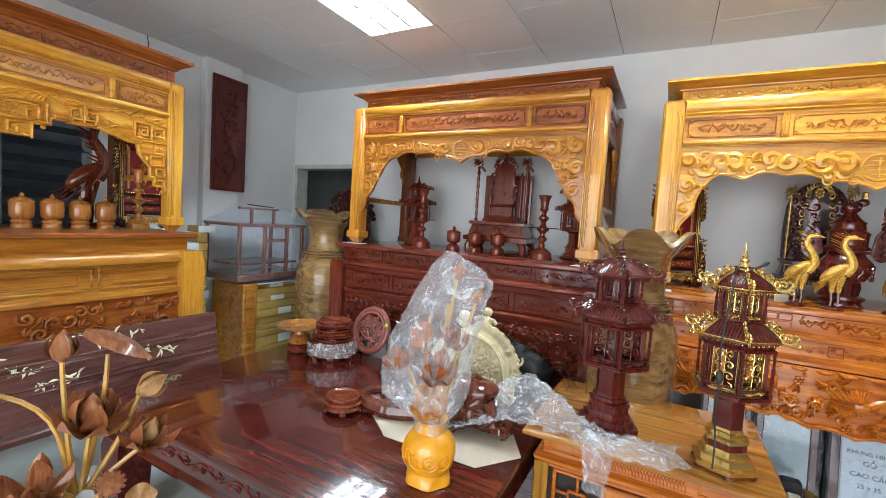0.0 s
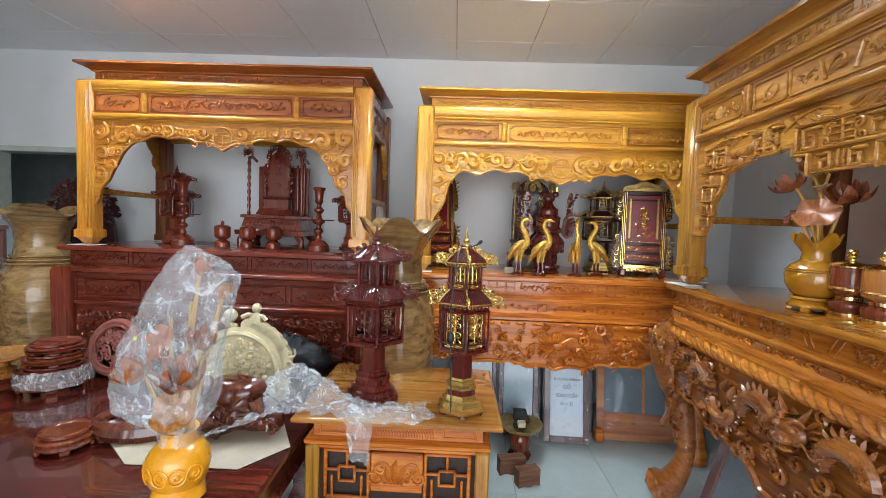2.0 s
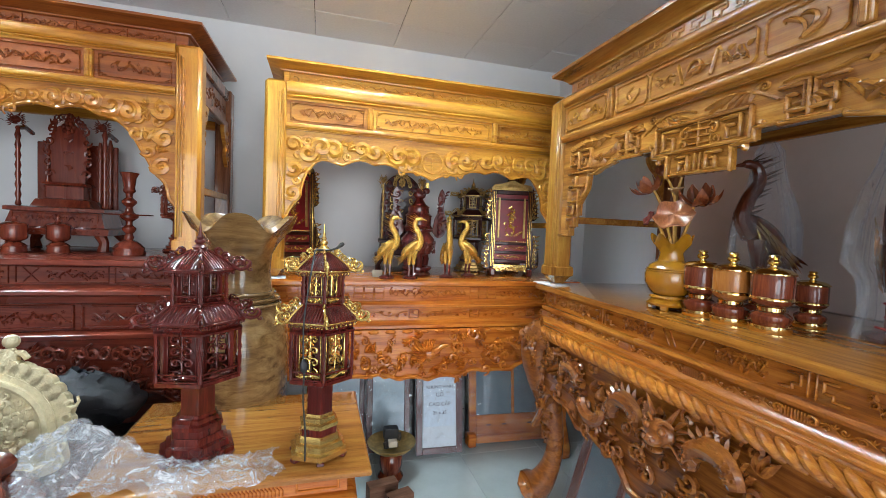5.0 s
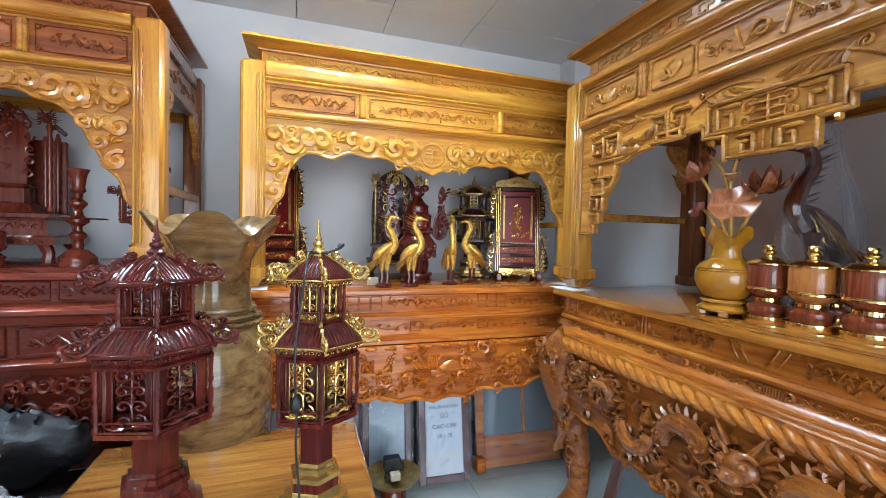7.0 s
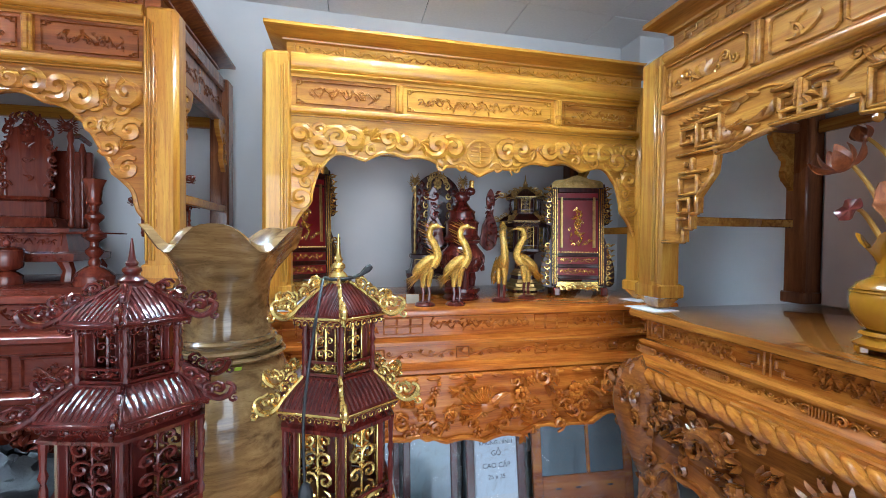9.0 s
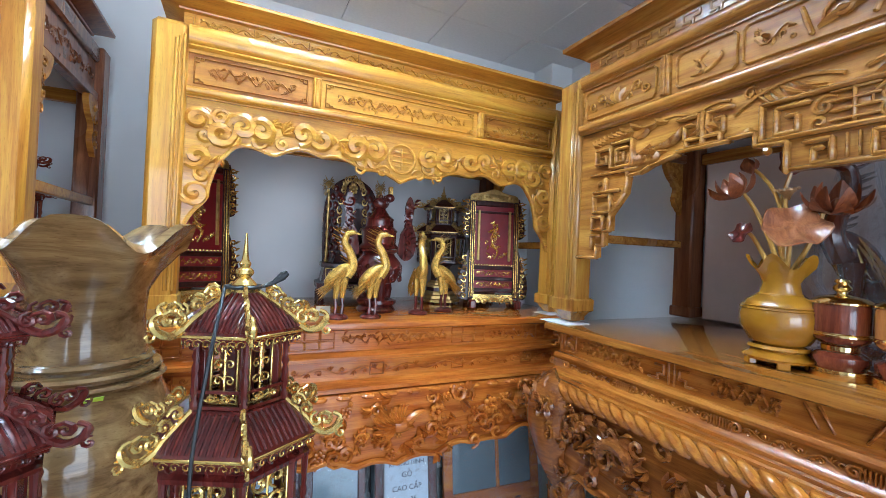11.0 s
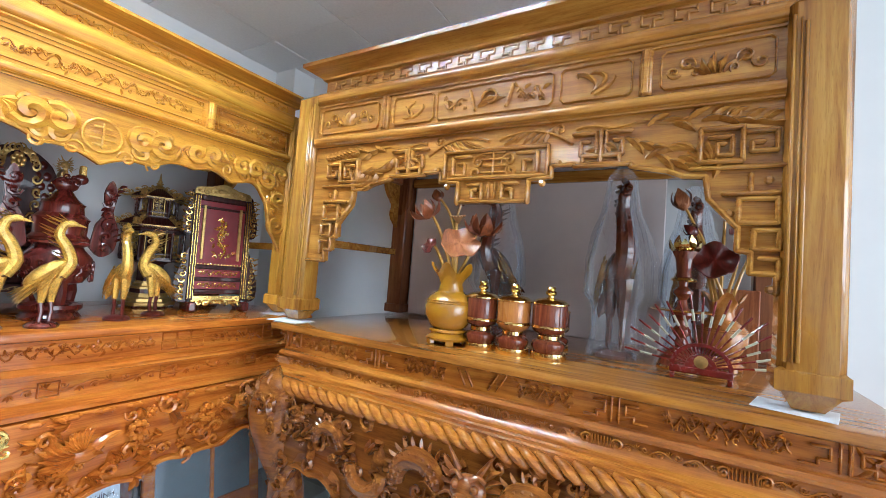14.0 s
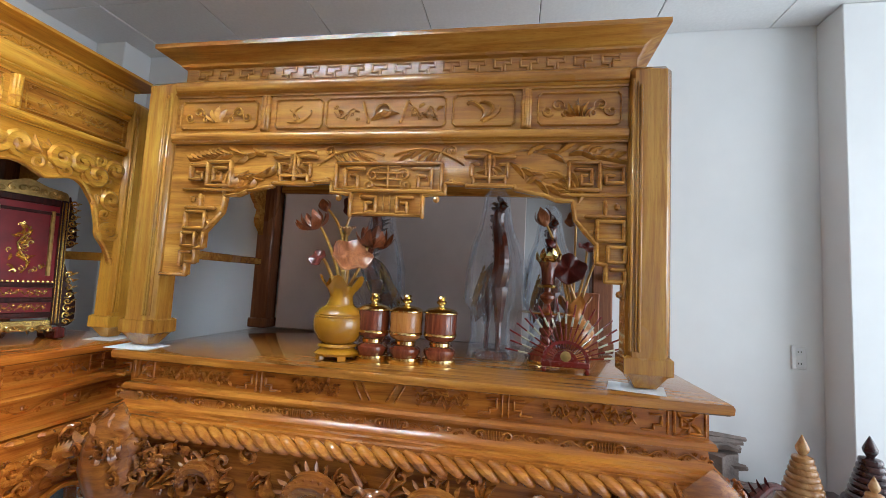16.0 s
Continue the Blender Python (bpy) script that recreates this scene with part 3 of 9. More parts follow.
def ceiling_lamp(x, y):
    t = thing("ceiling_light", pose(x, y, H), "recessed white louvred fluorescent ceiling light, switched on", "ceiling light", "ceiling lights")
    w, d = TS, 2 * TS
    g = Geo().box((0, 0, -0.004), (0.02, d, 0.02), 0.002).box((w - 0.02, 0, -0.004), (w, d, 0.02), 0.002)
    g.box((0.02, 0, -0.004), (w - 0.02, 0.02, 0.02), 0.002).box((0.02, d - 0.02, -0.004), (w - 0.02, d, 0.02), 0.002)
    part("frame", g, WHITEMETAL, t)
    part("reflector", Geo().box((0.02, 0.02, 0.090), (w - 0.02, d - 0.02, 0.096)).box((0.004, 0.004, 0.02), (0.02, d - 0.004, 0.096)).box((w - 0.02, 0.004, 0.02), (w - 0.004, d - 0.004, 0.096)).box((0.02, 0.004, 0.02), (w - 0.02, 0.02, 0.096)).box((0.02, d - 0.02, 0.02), (w - 0.02, d - 0.004, 0.096)), WHITEMETAL, t)
    for k in range(3):
        cx = w * (k + 0.5) / 3
        part("tube", Geo().tube([(cx, 0.04, 0.066), (cx, d - 0.04, 0.066)], 0.012, 10), TUBE, t, "glowing bluish white tube")
        for j in range(1, 12):
            yy = d * j / 12
            part("louvre", Geo().box((w * k / 3 + 0.014, yy - 0.002, 0.0), (w * (k + 1) / 3 - 0.014, yy + 0.002, 0.046)), WHITEMETAL, t)
        if k:
            part("baffle", Geo().box((w * k / 3 - 0.012, 0.022, 0.0), (w * k / 3 + 0.012, d - 0.022, 0.05), 0.004), WHITEMETAL, t)
    return t


for lx, ly in LAMPS:
    ceiling_lamp(lx, ly)

# louvred window on the side wall
w = tagged(new("window_1"), "dark louvred window in a steel frame", "window", "", "structure")
w.matrix_world = pose(XL - 0.10, WY0, WZ0, 0, 0, 90)
g = Geo()
ww, wh = WY1 - WY0, WZ1 - WZ0
for a in (0, ww / 3 - 0.02, 2 * ww / 3 - 0.02, ww - 0.05):
    g.box((a, -0.03, 0), (a + 0.05, 0.03, wh), 0.004)
g.box((0.05, -0.03, 0), (ww - 0.05, 0.03, 0.05), 0.004).box((0.05, -0.03, wh - 0.05), (ww - 0.05, 0.03, wh), 0.004)
part("window_frame", g, plain("grey_window_paint", (0.22, 0.24, 0.25), 0.4), w)
for b in range(3):
    for k in range(9):
        z = 0.08 + k * (wh - 0.12) / 9
        m = pose(b * ww / 3 + 0.035, 0, z, 32)
        part("pane", Geo().box((0, -0.055, 0), (ww / 3 - 0.06, 0.055, 0.005), 0, m), GLASSY, w)
# unseen dark board added outside, keeps the sky from showing between the louvres
structure("backdrop_window", Geo().box((XL - 0.6, WY0 - 0.6, 0.2), (XL - 0.5, WY1 + 0.6, 3)), plain("dark_window_backdrop", (0.10, 0.11, 0.12), 0.8), "dark backdrop board added close outside the window")

# power socket, wall cable
s = thing("power_socket", pose(XR, -0.268, 1.302, 0, 0, -90), "white double wall power socket", "socket")
part("plate", Geo().box((-0.034, -0.010, -0.058), (0.034, -0.0005, 0.058), 0.004), WHITEMETAL, s)
for z in (-0.028, 0.028):
    g = Geo().box((-0.016, -0.0135, z - 0.018), (0.016, -0.0098, z + 0.018), 0.002)
    f = part("outlet", g, PAPER, s)
    part("slot", Geo().box((-0.008, -0.0145, z - 0.004), (-0.005, -0.0132, z + 0.004)).box((0.005, -0.0145, z - 0.004), (0.008, -0.0132, z + 0.004)), BLACK, f)
single("wall_cable", Geo().tube([(XL + 0.006, 2.16 + 0.01 * math.sin(k), 3.02 - k * 0.06) for k in range(9)], 0.004, 5), BLACK, "thin dark cable hanging down the white wall", "cable")

# ---- altars ----


def valance_plate(cx, span, ztop, ctrl, y0, y1, scallop):
    """A carved apron whose lower edge follows control points (u, z), mirrored about cx; returns mesh and edge."""
    half = smoothstep_points(ctrl, 6)
    if scallop:
        half = [(u, z + scallop * abs(math.sin(u * 17.0)) - scallop * 0.5) for u, z in half]
    edge = [(cx - u, z) for u, z in reversed(half)] + [(cx + u, z) for u, z in half[1:]]
    poly = [(cx - span / 2, ztop), (cx + span / 2, ztop)] + [(x, z) for x, z in reversed(edge)]
    return Geo().prism(poly, y0, y1), edge


def edge_height(edge, x):
    for (xa, za), (xb, zb) in zip(edge, edge[1:]):
        if xa <= x <= xb or xb <= x <= xa:
            return za + (zb - za) * (x - xa) / (xb - xa + 1e-9)
    return edge[0][1]


def fill_scrolls(g, edge, ztop, cx, half, y, rnd, size=0.05, thick=0.17):
    """Mirrored cloud scrolls and leaves that fill a plate between its top and its lower edge."""
    x = 0.13
    while x < half:
        zb = edge_height(edge, cx + x)
        h = ztop - zb
        rows = max(1, int(h / (size * 2.0)))
        for r in range(rows):
            z = zb + h * (r + 0.5) / rows
            s = min(size, h / rows * 0.46) * rnd.uniform(0.75, 1.0)
            fl, tn, k = rnd.choice((-1, 1)), rnd.uniform(0, 6.3), rnd.random()
            for sg in (-1, 1):
                px = cx + sg * (x + rnd.uniform(-0.0, 0.01))
                if k < 0.66:
                    curl(g, px, z, y, s, fl * sg, tn * sg, thick)
                else:
                    for q in (-0.5, 0.1, 0.7):
                        leaf(g, px, z, y, s * 1.5, (math.pi - tn - q) if sg < 0 else tn + q, 0.4, 0.2)
        x += size * 1.35


def key_fret(g, x, z, s, y, sg=1, w=0.014, d=0.016):
    """A square hook of raised strips."""
    strip(g, [(x - sg * s, z + s), (x + sg * s, z + s), (x + sg * s, z - s), (x - sg * s * 0.35, z - s), (x - sg * s * 0.35, z + s * 0.25), (x + sg * s * 0.3, z + s * 0.25)], y, w, d)


def rail(x0, x1, y0, y1, z0, z1):
    """A rail with a quirk, a bead and a rounded face, run along x."""
    h = z1 - z0
    prof = [(y1, z0), (y0 + 0.012, z0), (y0 + 0.012, z0 + 0.12 * h), (y0 + 0.004, z0 + 0.14 * h), (y0 - 0.002, z0 + 0.20 * h), (y0 + 0.004, z0 + 0.27 * h), (y0 + 0.010, z0 + 0.29 * h)]
    for k in range(9):
        a = math.pi * (k / 8)
        prof.append((y0 + 0.010 - 0.016 * math.sin(a) * min(1, h / 0.06), z0 + h * (0.30 + 0.68 * (0.5 - 0.5 * math.cos(a)))))
    prof += [(y0 + 0.014, z1), (y1, z1)]
    return Geo().loft([[(x, y, z) for y, z in prof] for x in (x0, x1)])


def canopy(name, m, W, D, z0, zf, zc, post, woods, panels, val_ctrl, style, label, seed, inset=0.06):
    """An altar canopy: four posts, panelled head frame, carved valance and flared cornice.
    z0: table; zf: top of frame; zc: top of cornice; panels: (top, bottom, valance top); woods: post, rail, panel, valance, cornice."""
    t = thing(name, m, label, "altar canopy", "altar canopies")
    rnd = random.Random(seed)
    wp, wr, wpan, wval, wcr = woods
    ptop, pbot, vtop = panels
    yb = D
    for x0, sg in ((0, 1), (W, -1)):
        x1 = x0 + sg * post
        # front post with a mitred shoulder, moulded inner edge and a cut foot
        g = Geo().box((x0, 0, z0 + 0.075), (x1, post * 0.85, zf), 0.018)
        g.loft([[(x0 + sg * a, post * 0.02 + b, z), (x1 - sg * a, post * 0.02 + b, z), (x1 - sg * a, post * 0.85 - b, z), (x0 + sg * a, post * 0.85 - b, z)]
                for a, b, z in ((0.035, 0.03, z0 + 0.004), (0.010, 0.004, z0 + 0.045), (-0.006, -0.006, z0 + 0.052), (-0.006, -0.006, z0 + 0.10), (0.004, 0.004, z0 + 0.108))])
        p = part("front_post", g, wp, t)
        gm = Geo()
        for k, (o, w) in enumerate(((0.012, 0.010), (0.028, 0.006), (0.040, 0.010))):
            xx = x1 - sg * o * 0.95
            gm.box((xx - w / 2, -0.007, z0 + 0.12), (xx + w / 2, 0.004, zf - 0.05 - k * 0.01), 0.003)
        if style != "fret":
            for k in range(int((zf - z0 - 0.3) / 0.055)):
                zz = z0 + 0.2 + k * 0.055
                gm.box((x0 + sg * 0.075, -0.004, zz), (x0 + sg * 0.081, 0.002, zz + 0.03), 0.001)
                gm.box((x0 + sg * 0.075, -0.004, zz + 0.012), (x0 + sg * 0.088, 0.002, zz + 0.017), 0.001)
        part("post_moulding", gm, wp, p)
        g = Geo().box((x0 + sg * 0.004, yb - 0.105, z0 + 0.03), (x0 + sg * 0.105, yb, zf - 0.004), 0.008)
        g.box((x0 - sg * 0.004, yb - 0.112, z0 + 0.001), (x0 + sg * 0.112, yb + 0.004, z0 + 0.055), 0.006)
        part("back_post", g, SHADEDSIDE, t)
        # side rails and side panel
        xs = x0 + sg * 0.02
        part("side_rail", Geo().box((xs, post * 0.85, z0 + 0.36), (xs + sg * 0.03, yb - 0.105, z0 + 0.40), 0.004), wr, t)
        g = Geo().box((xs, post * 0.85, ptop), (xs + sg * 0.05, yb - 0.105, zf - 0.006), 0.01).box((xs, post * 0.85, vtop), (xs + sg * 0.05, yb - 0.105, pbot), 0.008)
        side = part("side_head", g, SHADEDSIDE, t)
        part("panel", Geo().box((xs + sg * 0.018, post * 0.85, pbot), (xs + sg * 0.034, yb - 0.105, ptop)), SHADEDSIDE, side)
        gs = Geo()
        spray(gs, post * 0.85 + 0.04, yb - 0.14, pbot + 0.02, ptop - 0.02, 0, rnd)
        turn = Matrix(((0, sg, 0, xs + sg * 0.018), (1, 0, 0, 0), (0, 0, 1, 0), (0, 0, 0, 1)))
        part("carving", Geo().add(gs.v, gs.f, turn), SHADEDSIDE, side)
        # carved brackets under the side head, front and back
        for ya, dy in ((post * 0.85, 1), (yb - 0.105, -1)):
            prof = smoothstep_points([(0.0, vtop), (0.13, vtop), (0.11, vtop - 0.07), (0.05, vtop - 0.13), (0.06, vtop - 0.20), (0.0, vtop - 0.27)], 4)
            gb = Geo().prism([(ya + dy * a, z) for a, z in prof], 0, sg * 0.024)
            b = part("bracket", Geo().add([(xs + q[1], q[0], q[2]) for q in gb.v], gb.f), wval, side)
            gc = Geo()
            for q in range(4):
                curl(gc, ya + dy * (0.045 - 0.006 * q), vtop - 0.05 - q * 0.055, 0, 0.024, dy, q * 1.9, 0.2, 1.2, 10, 4)
            part("carving", Geo().add([(xs - sg * 0.001 + q[1] * sg, q[0], q[2]) for q in gc.v], gc.f), wval, b)
    # head rails across the front and the back
    part("top_rail", rail(post, W - post, 0.002, 0.085, ptop, zf), wr, t)
    part("lower_rail", rail(post, W - post, 0.0, 0.07, vtop, pbot), wr, t)
    part("back_rail", Geo().box((0.11, yb - 0.08, zf - 0.11), (W - 0.11, yb - 0.01, zf - 0.008), 0.008).box((0.11, yb - 0.06, vtop - 0.01), (W - 0.11, yb - 0.02, vtop + 0.05), 0.006), wr, t)
    # three panels and two dividers
    span = W - 2 * post
    d1, d2 = style_div(style, W, post)
    for x in (d1, d2):
        part("divider", Geo().box((x - 0.018, 0.002, pbot + 0.001), (x + 0.018, 0.05, ptop - 0.001), 0.006).box((x - 0.008, -0.004, pbot + 0.004), (x + 0.008, 0.004, ptop - 0.004), 0.003), wr, t)
    for i, (xa, xb) in enumerate(((post, d1 - 0.018), (d1 + 0.018, d2 - 0.018), (d2 + 0.018, W - post))):
        wq = wr if style == "mid" and i == 1 else wpan
        p = part("panel", Geo().box((xa, 0.022, pbot), (xb, 0.04, ptop)), wq, t)
        gc = Geo()
        fa, fb, za, zb = xa + 0.022, xb - 0.022, pbot + 0.016, ptop - 0.016
        if style == "fret":
            if i == 1:
                cuts = [fa, fa + 0.19 * (fb - fa), fa + 0.23 * (fb - fa), fb - 0.27 * (fb - fa), fb - 0.24 * (fb - fa), fb]
                for ca, cb in ((cuts[0], cuts[1] + 0.02), (cuts[2], cuts[3]), (cuts[4], cuts[5])):
                    frame_lines(gc, ca, cb, za, zb, 0.022, 0.006, 0.006, 0.012)
                brush(gc, (cuts[0] + cuts[1] + 0.02) / 2, (za + zb) / 2, 0.022, 0.055, rnd)
                brush(gc, (cuts[4] + cuts[5]) / 2, (za + zb) / 2, 0.022, 0.065, rnd)
                mx = (cuts[2] + cuts[3]) / 2
                for sg in (-1, 1):
                    spray(gc, mx + sg * 0.10, mx + sg * 0.20, za + 0.012, zb - 0.012, 0.022, rnd, 2.0)
                    bar(gc, mx + sg * 0.062, za + 0.02, mx + sg * 0.085, zb - 0.02, 0.022, 0.012, 0.008)
                curl(gc, mx, (za + zb) / 2, 0.022, 0.04, 1, 0.4, 0.13)
                leaf(gc, mx - 0.05, za + 0.03, 0.022, 0.11, 0.2, 0.25, 0.1)
            else:
                frame_lines(gc, fa, fb, za, zb, 0.022, 0.006, 0.006, 0.012)
                lotus_relief(gc, (fa + fb) / 2, (za + zb) / 2, 0.022, fb - fa, (zb - za) * 0.8)
        else:
            frame_lines(gc, fa, fb, za, zb, 0.022, 0.005, 0.005)
            corner_frets(gc, fa, fb, za, zb, 0.022, 0.016)
            spray(gc, fa + 0.05, fb - 0.05, za + 0.012, zb - 0.012, 0.022, rnd, 1.5)
        part("carving", gc.deepen(0.022, 1.5), wq, p)
    # valance
    cx = W / 2
    if style in ("fret", "key"):
        fret_valance(t, W, post, vtop, wval, rnd)
    else:
        g, edge = valance_plate(cx, span, vtop, val_ctrl, 0.026, 0.048, 0.022)
        v = part("valance", g, wval, t)
        gc = Geo()
        rim = [(x, 0.020, z + 0.006) for x, z in edge]
        gc.tube(rim, 0.0085, 5)
        zc0 = edge_height(edge, cx)
        long_life(gc, cx, (zc0 + vtop) / 2 - 0.004, 0.022, 0.066)
        for sg in (-1, 1):
            for q in range(3):
                curl(gc, cx + sg * (0.09 + 0.05 * q), zc0 + 0.045 + 0.05 * (q % 2), 0.022, 0.034, sg, 0.5 * q, 0.17)
        fill_scrolls(gc, edge, vtop - 0.008, cx, span / 2 - 0.03, 0.023, rnd, 0.058, 0.34)
        fill_scrolls(gc, edge, vtop - 0.02, cx + 0.0, span / 2 - 0.05, 0.024, rnd, 0.036, 0.30)
        part("carving", gc.deepen(0.024, 0.6), wval, v)
    # cornice
    zb = zf
    hh = zc - zb
    prof = [(-0.045, zb), (-0.045, zb + hh * 0.52), (-0.030, zb + hh * 0.56), (-0.028, zb + hh * 0.62), (-0.002, zb + hh * 0.74), (0.034, zb + hh * 0.86), (0.040, zb + hh * 0.88), (0.040, zb + hh)]
    c = part("cornice", Geo().stack(inset, W - inset * 0.75, 0.05, yb - 0.06, [(o + 0.04, z) for o, z in prof], 1.0), wcr, t)
    gc = Geo()
    yy = 0.05 - (-0.045 + 0.04)
    if style == "fret":
        meander(gc, inset + 0.03, W - inset - 0.03, zb + hh * 0.13, zb + hh * 0.46, yy, 0.092)
    else:
        spray(gc, inset + 0.06, W - inset - 0.06, zb + hh * 0.06, zb + hh * 0.48, yy, rnd, 0.8)
        for k in range(9):
            xx = inset + 0.04 + (W - 2 * inset - 0.08) * k / 8
            bar(gc, xx, zb + hh * 0.06, xx, zb + hh * 0.46, yy, 0.006, 0.004)
    part("carving", gc.deepen(yy, 0.9 if style == "fret" else 1.8), wcr, c)
    return t


def style_div(style, W, post):
    return {"fret": (0.535, W - 0.472), "left": (0.484, W - 0.509), "mid": (0.60, W - 0.586), "key": (0.60, W - 0.44)}[style]


def fret_valance(t, W, post, vtop, wval, rnd):
    """A valance of stepped key frets, with clouds, leaves and a central lucky sign."""
    cx, y0, y1 = W / 2 + 0.04, 0.028, 0.048
    zb = 1.905
    steps = [(-0.85, vtop), (-0.85, 1.55), (-0.80, 1.55), (-0.80, 1.60), (-0.765, 1.60), (-0.765, 1.655), (-0.735, 1.66), (-0.735, 1.72), (-0.665, 1.80), (-0.655, 1.865), (-0.60, 1.868), (-0.56, zb - 0.02), (-0.46, zb),
             (-0.46, 1.915), (-0.29, 1.915), (-0.29, 1.922), (-0.215, 1.922), (-0.215, 1.885), (-0.137, 1.878), (-0.137, 1.80), (0.137, 1.80)]
    left = [(x if x > -0.84 else -(W / 2 - post) - 0.04, z) for x, z in steps[:-1]]
    right = [(-x if -x < 0.78 else W / 2 - post - 0.04, z) for x, z in reversed(left)]
    poly = [(cx + x, z) for x, z in left] + [(min(cx + x, W - post), z) for x, z in right]
    v = part("valance", Geo().prism(poly, y0, y1).raised(vtop - 2.07), wval, t)
    g = Geo()
    y = y0
    strip(g, [(cx + x, z) for x, z in left[1:]], y, 0.015, 0.018)
    strip(g, [(min(cx + x, W - post - 0.006), z) for x, z in right[:-1]], y, 0.015, 0.018)
    bar(g, cx - 0.137, 1.806, cx + 0.137, 1.806, y, 0.012, 0.012)
    # centre block
    frame_lines(g, cx - 0.20, cx + 0.20, 1.893, 1.995, y, 0.014, 0.018)
    for sg in (-1, 1):
        key_fret(g, cx + sg * 0.128, 1.940, 0.036, y, sg)
        key_fret(g, cx + sg * 0.068, 1.842, 0.028, y, -sg)
        curl(g, cx + sg * 0.06, 1.955, y, 0.030, sg, 0.6, 0.17)
        curl(g, cx + sg * 0.07, 1.915, y, 0.026, -sg, 2.4, 0.17)
        bar(g, cx + sg * 0.012, 1.82, cx + sg * 0.012, 1.875, y, 0.006, 0.008)
        # bat wings over the centre
        for k in range(7):
            leaf(g, cx + sg * (0.03 + 0.025 * k), 2.002 + 0.014 * math.sin(k), y, 0.080, (math.pi - 0.35 - 0.1 * k) if sg < 0 else 0.35 + 0.1 * k, 0.22, 0.09)
        g.tube([(cx + sg * (0.02 + 0.02 * k), y - 0.003, 2.05 - 0.0009 * (k - 5) ** 2) for k in range(14)], 0.006, 5)
        # double key and bat
        ex = 0.37
        key_fret(g, cx + sg * (ex - 0.05), 1.985, 0.036, y, sg)
        key_fret(g, cx + sg * (ex + 0.05), 1.985, 0.036, y, -sg)
        bar(g, cx + sg * ex, 1.925, cx + sg * ex, 2.025, y, 0.014, 0.020)
        for k in range(5):
            leaf(g, cx + sg * ex, 1.98, y - 0.008, 0.05, math.pi * (0.1 + 0.2 * k) + math.pi, 0.38, 0.16)
        g.tube([(cx + sg * (0.29 + 0.03 * k), y - 0.002, 2.040 + 0.008 * math.sin(k * 1.2)) for k in range(12)], 0.006, 5)
        # scrolled tip of the wing, lower piece of the double key
        curl(g, cx + sg * 0.235, 2.045, y, 0.020, sg, 0.4, 0.22)
        frame_lines(g, cx + sg * 0.315, cx + sg * 0.425, 1.922, 1.945, y, 0.012, 0.018)
        for k in range(6):
            leaf(g, cx + sg * (0.445 + 0.028 * k), 2.0 - 0.020 * k, y - 0.002, 0.075, (math.pi + 0.9 - 0.34 * (k % 3)) if sg < 0 else -0.9 + 0.34 * (k % 3), 0.36, 0.18)
            leaf(g, cx + sg * (0.50 + 0.035 * k), 2.030 + 0.006 * (k % 2), y - 0.002, 0.065, (math.pi - 0.5 + 0.5 * (k % 3)) if sg < 0 else 0.5 - 0.5 * (k % 3), 0.36, 0.18)
        # leaves towards the corner
        for k in range(9):
            leaf(g, cx + sg * (0.50 + 0.022 * k), 1.93 + 0.012 * (k % 4), y, 0.07, (math.pi - 0.4 + 0.25 * k) if sg < 0 else 0.4 - 0.25 * k, 0.38, 0.16)
        for k in range(8):
            leaf(g, cx + sg * (0.66 + 0.02 * k), 2.035 - 0.004 * k, y, 0.06, (math.pi - 0.5) if sg < 0 else 0.5 - 0.8 * (k % 2), 0.38, 0.16)
        curl(g, cx + sg * 0.72, 2.04, y, 0.02, sg, 0.4, 0.2)
        # corner keys
        frame_lines(g, cx + sg * 0.64, cx + sg * 0.74, 1.905, 2.0, y, 0.014, 0.020)
        key_fret(g, cx + sg * 0.69, 1.95, 0.026, y, sg)
        strip(g, [(cx + sg * 0.75, 1.985), (cx + sg * 0.815, 1.985), (cx + sg * 0.815, 1.93), (cx + sg * 0.76, 1.93), (cx + sg * 0.76, 1.955), (cx + sg * 0.785, 1.955)], y, 0.013, 0.020)
        bar(g, cx + sg * 0.62, 1.888, cx + sg * 0.84, 1.888, y, 0.012, 0.016)
        # bracket keys
        frame_lines(g, cx + sg * 0.735, cx + sg * 0.82, 1.735, 1.80, y, 0.014, 0.020)
        strip(g, [(cx + sg * 0.70, 1.815), (cx + sg * 0.82, 1.815)], y, 0.014, 0.020)
        strip(g, [(cx + sg * 0.76, 1.865), (cx + sg * 0.76, 1.815)], y, 0.014, 0.020)
        frame_lines(g, cx + sg * 0.77, cx + sg * 0.825, 1.665, 1.715, y, 0.013, 0.020)
        strip(g, [(cx + sg * 0.785, 1.64), (cx + sg * 0.825, 1.64), (cx + sg * 0.825, 1.59)], y, 0.013, 0.020)
        g.ball((cx + sg * 0.80, y - 0.004, 1.85), 0.012, 6, 4)
        g.ball((cx + sg * 0.715, y - 0.004, 1.76), 0.012, 6, 4)
        g.ball((cx + sg * 0.81, y - 0.004, 1.56), 0.012, 6, 4)
        g.ball((cx + sg * 0.235, y - 0.004, 1.93), 0.014, 6, 4)
        g.ball((cx + sg * 0.185, y - 0.004, 1.865), 0.013, 6, 4)
    for k in (-0.55, -0.15, 0.25, 0.65):
        bar(g, cx - 0.045, 1.945 + 0.06 * k, cx + 0.045, 1.945 + 0.06 * k, y - 0.002, 0.007, 0.009)
    bar(g, cx, 1.90, cx, 1.995, y - 0.002, 0.009, 0.009)
    part("carving", g.deepen(y0, 1.1).raised(vtop - 2.07), wval, v)


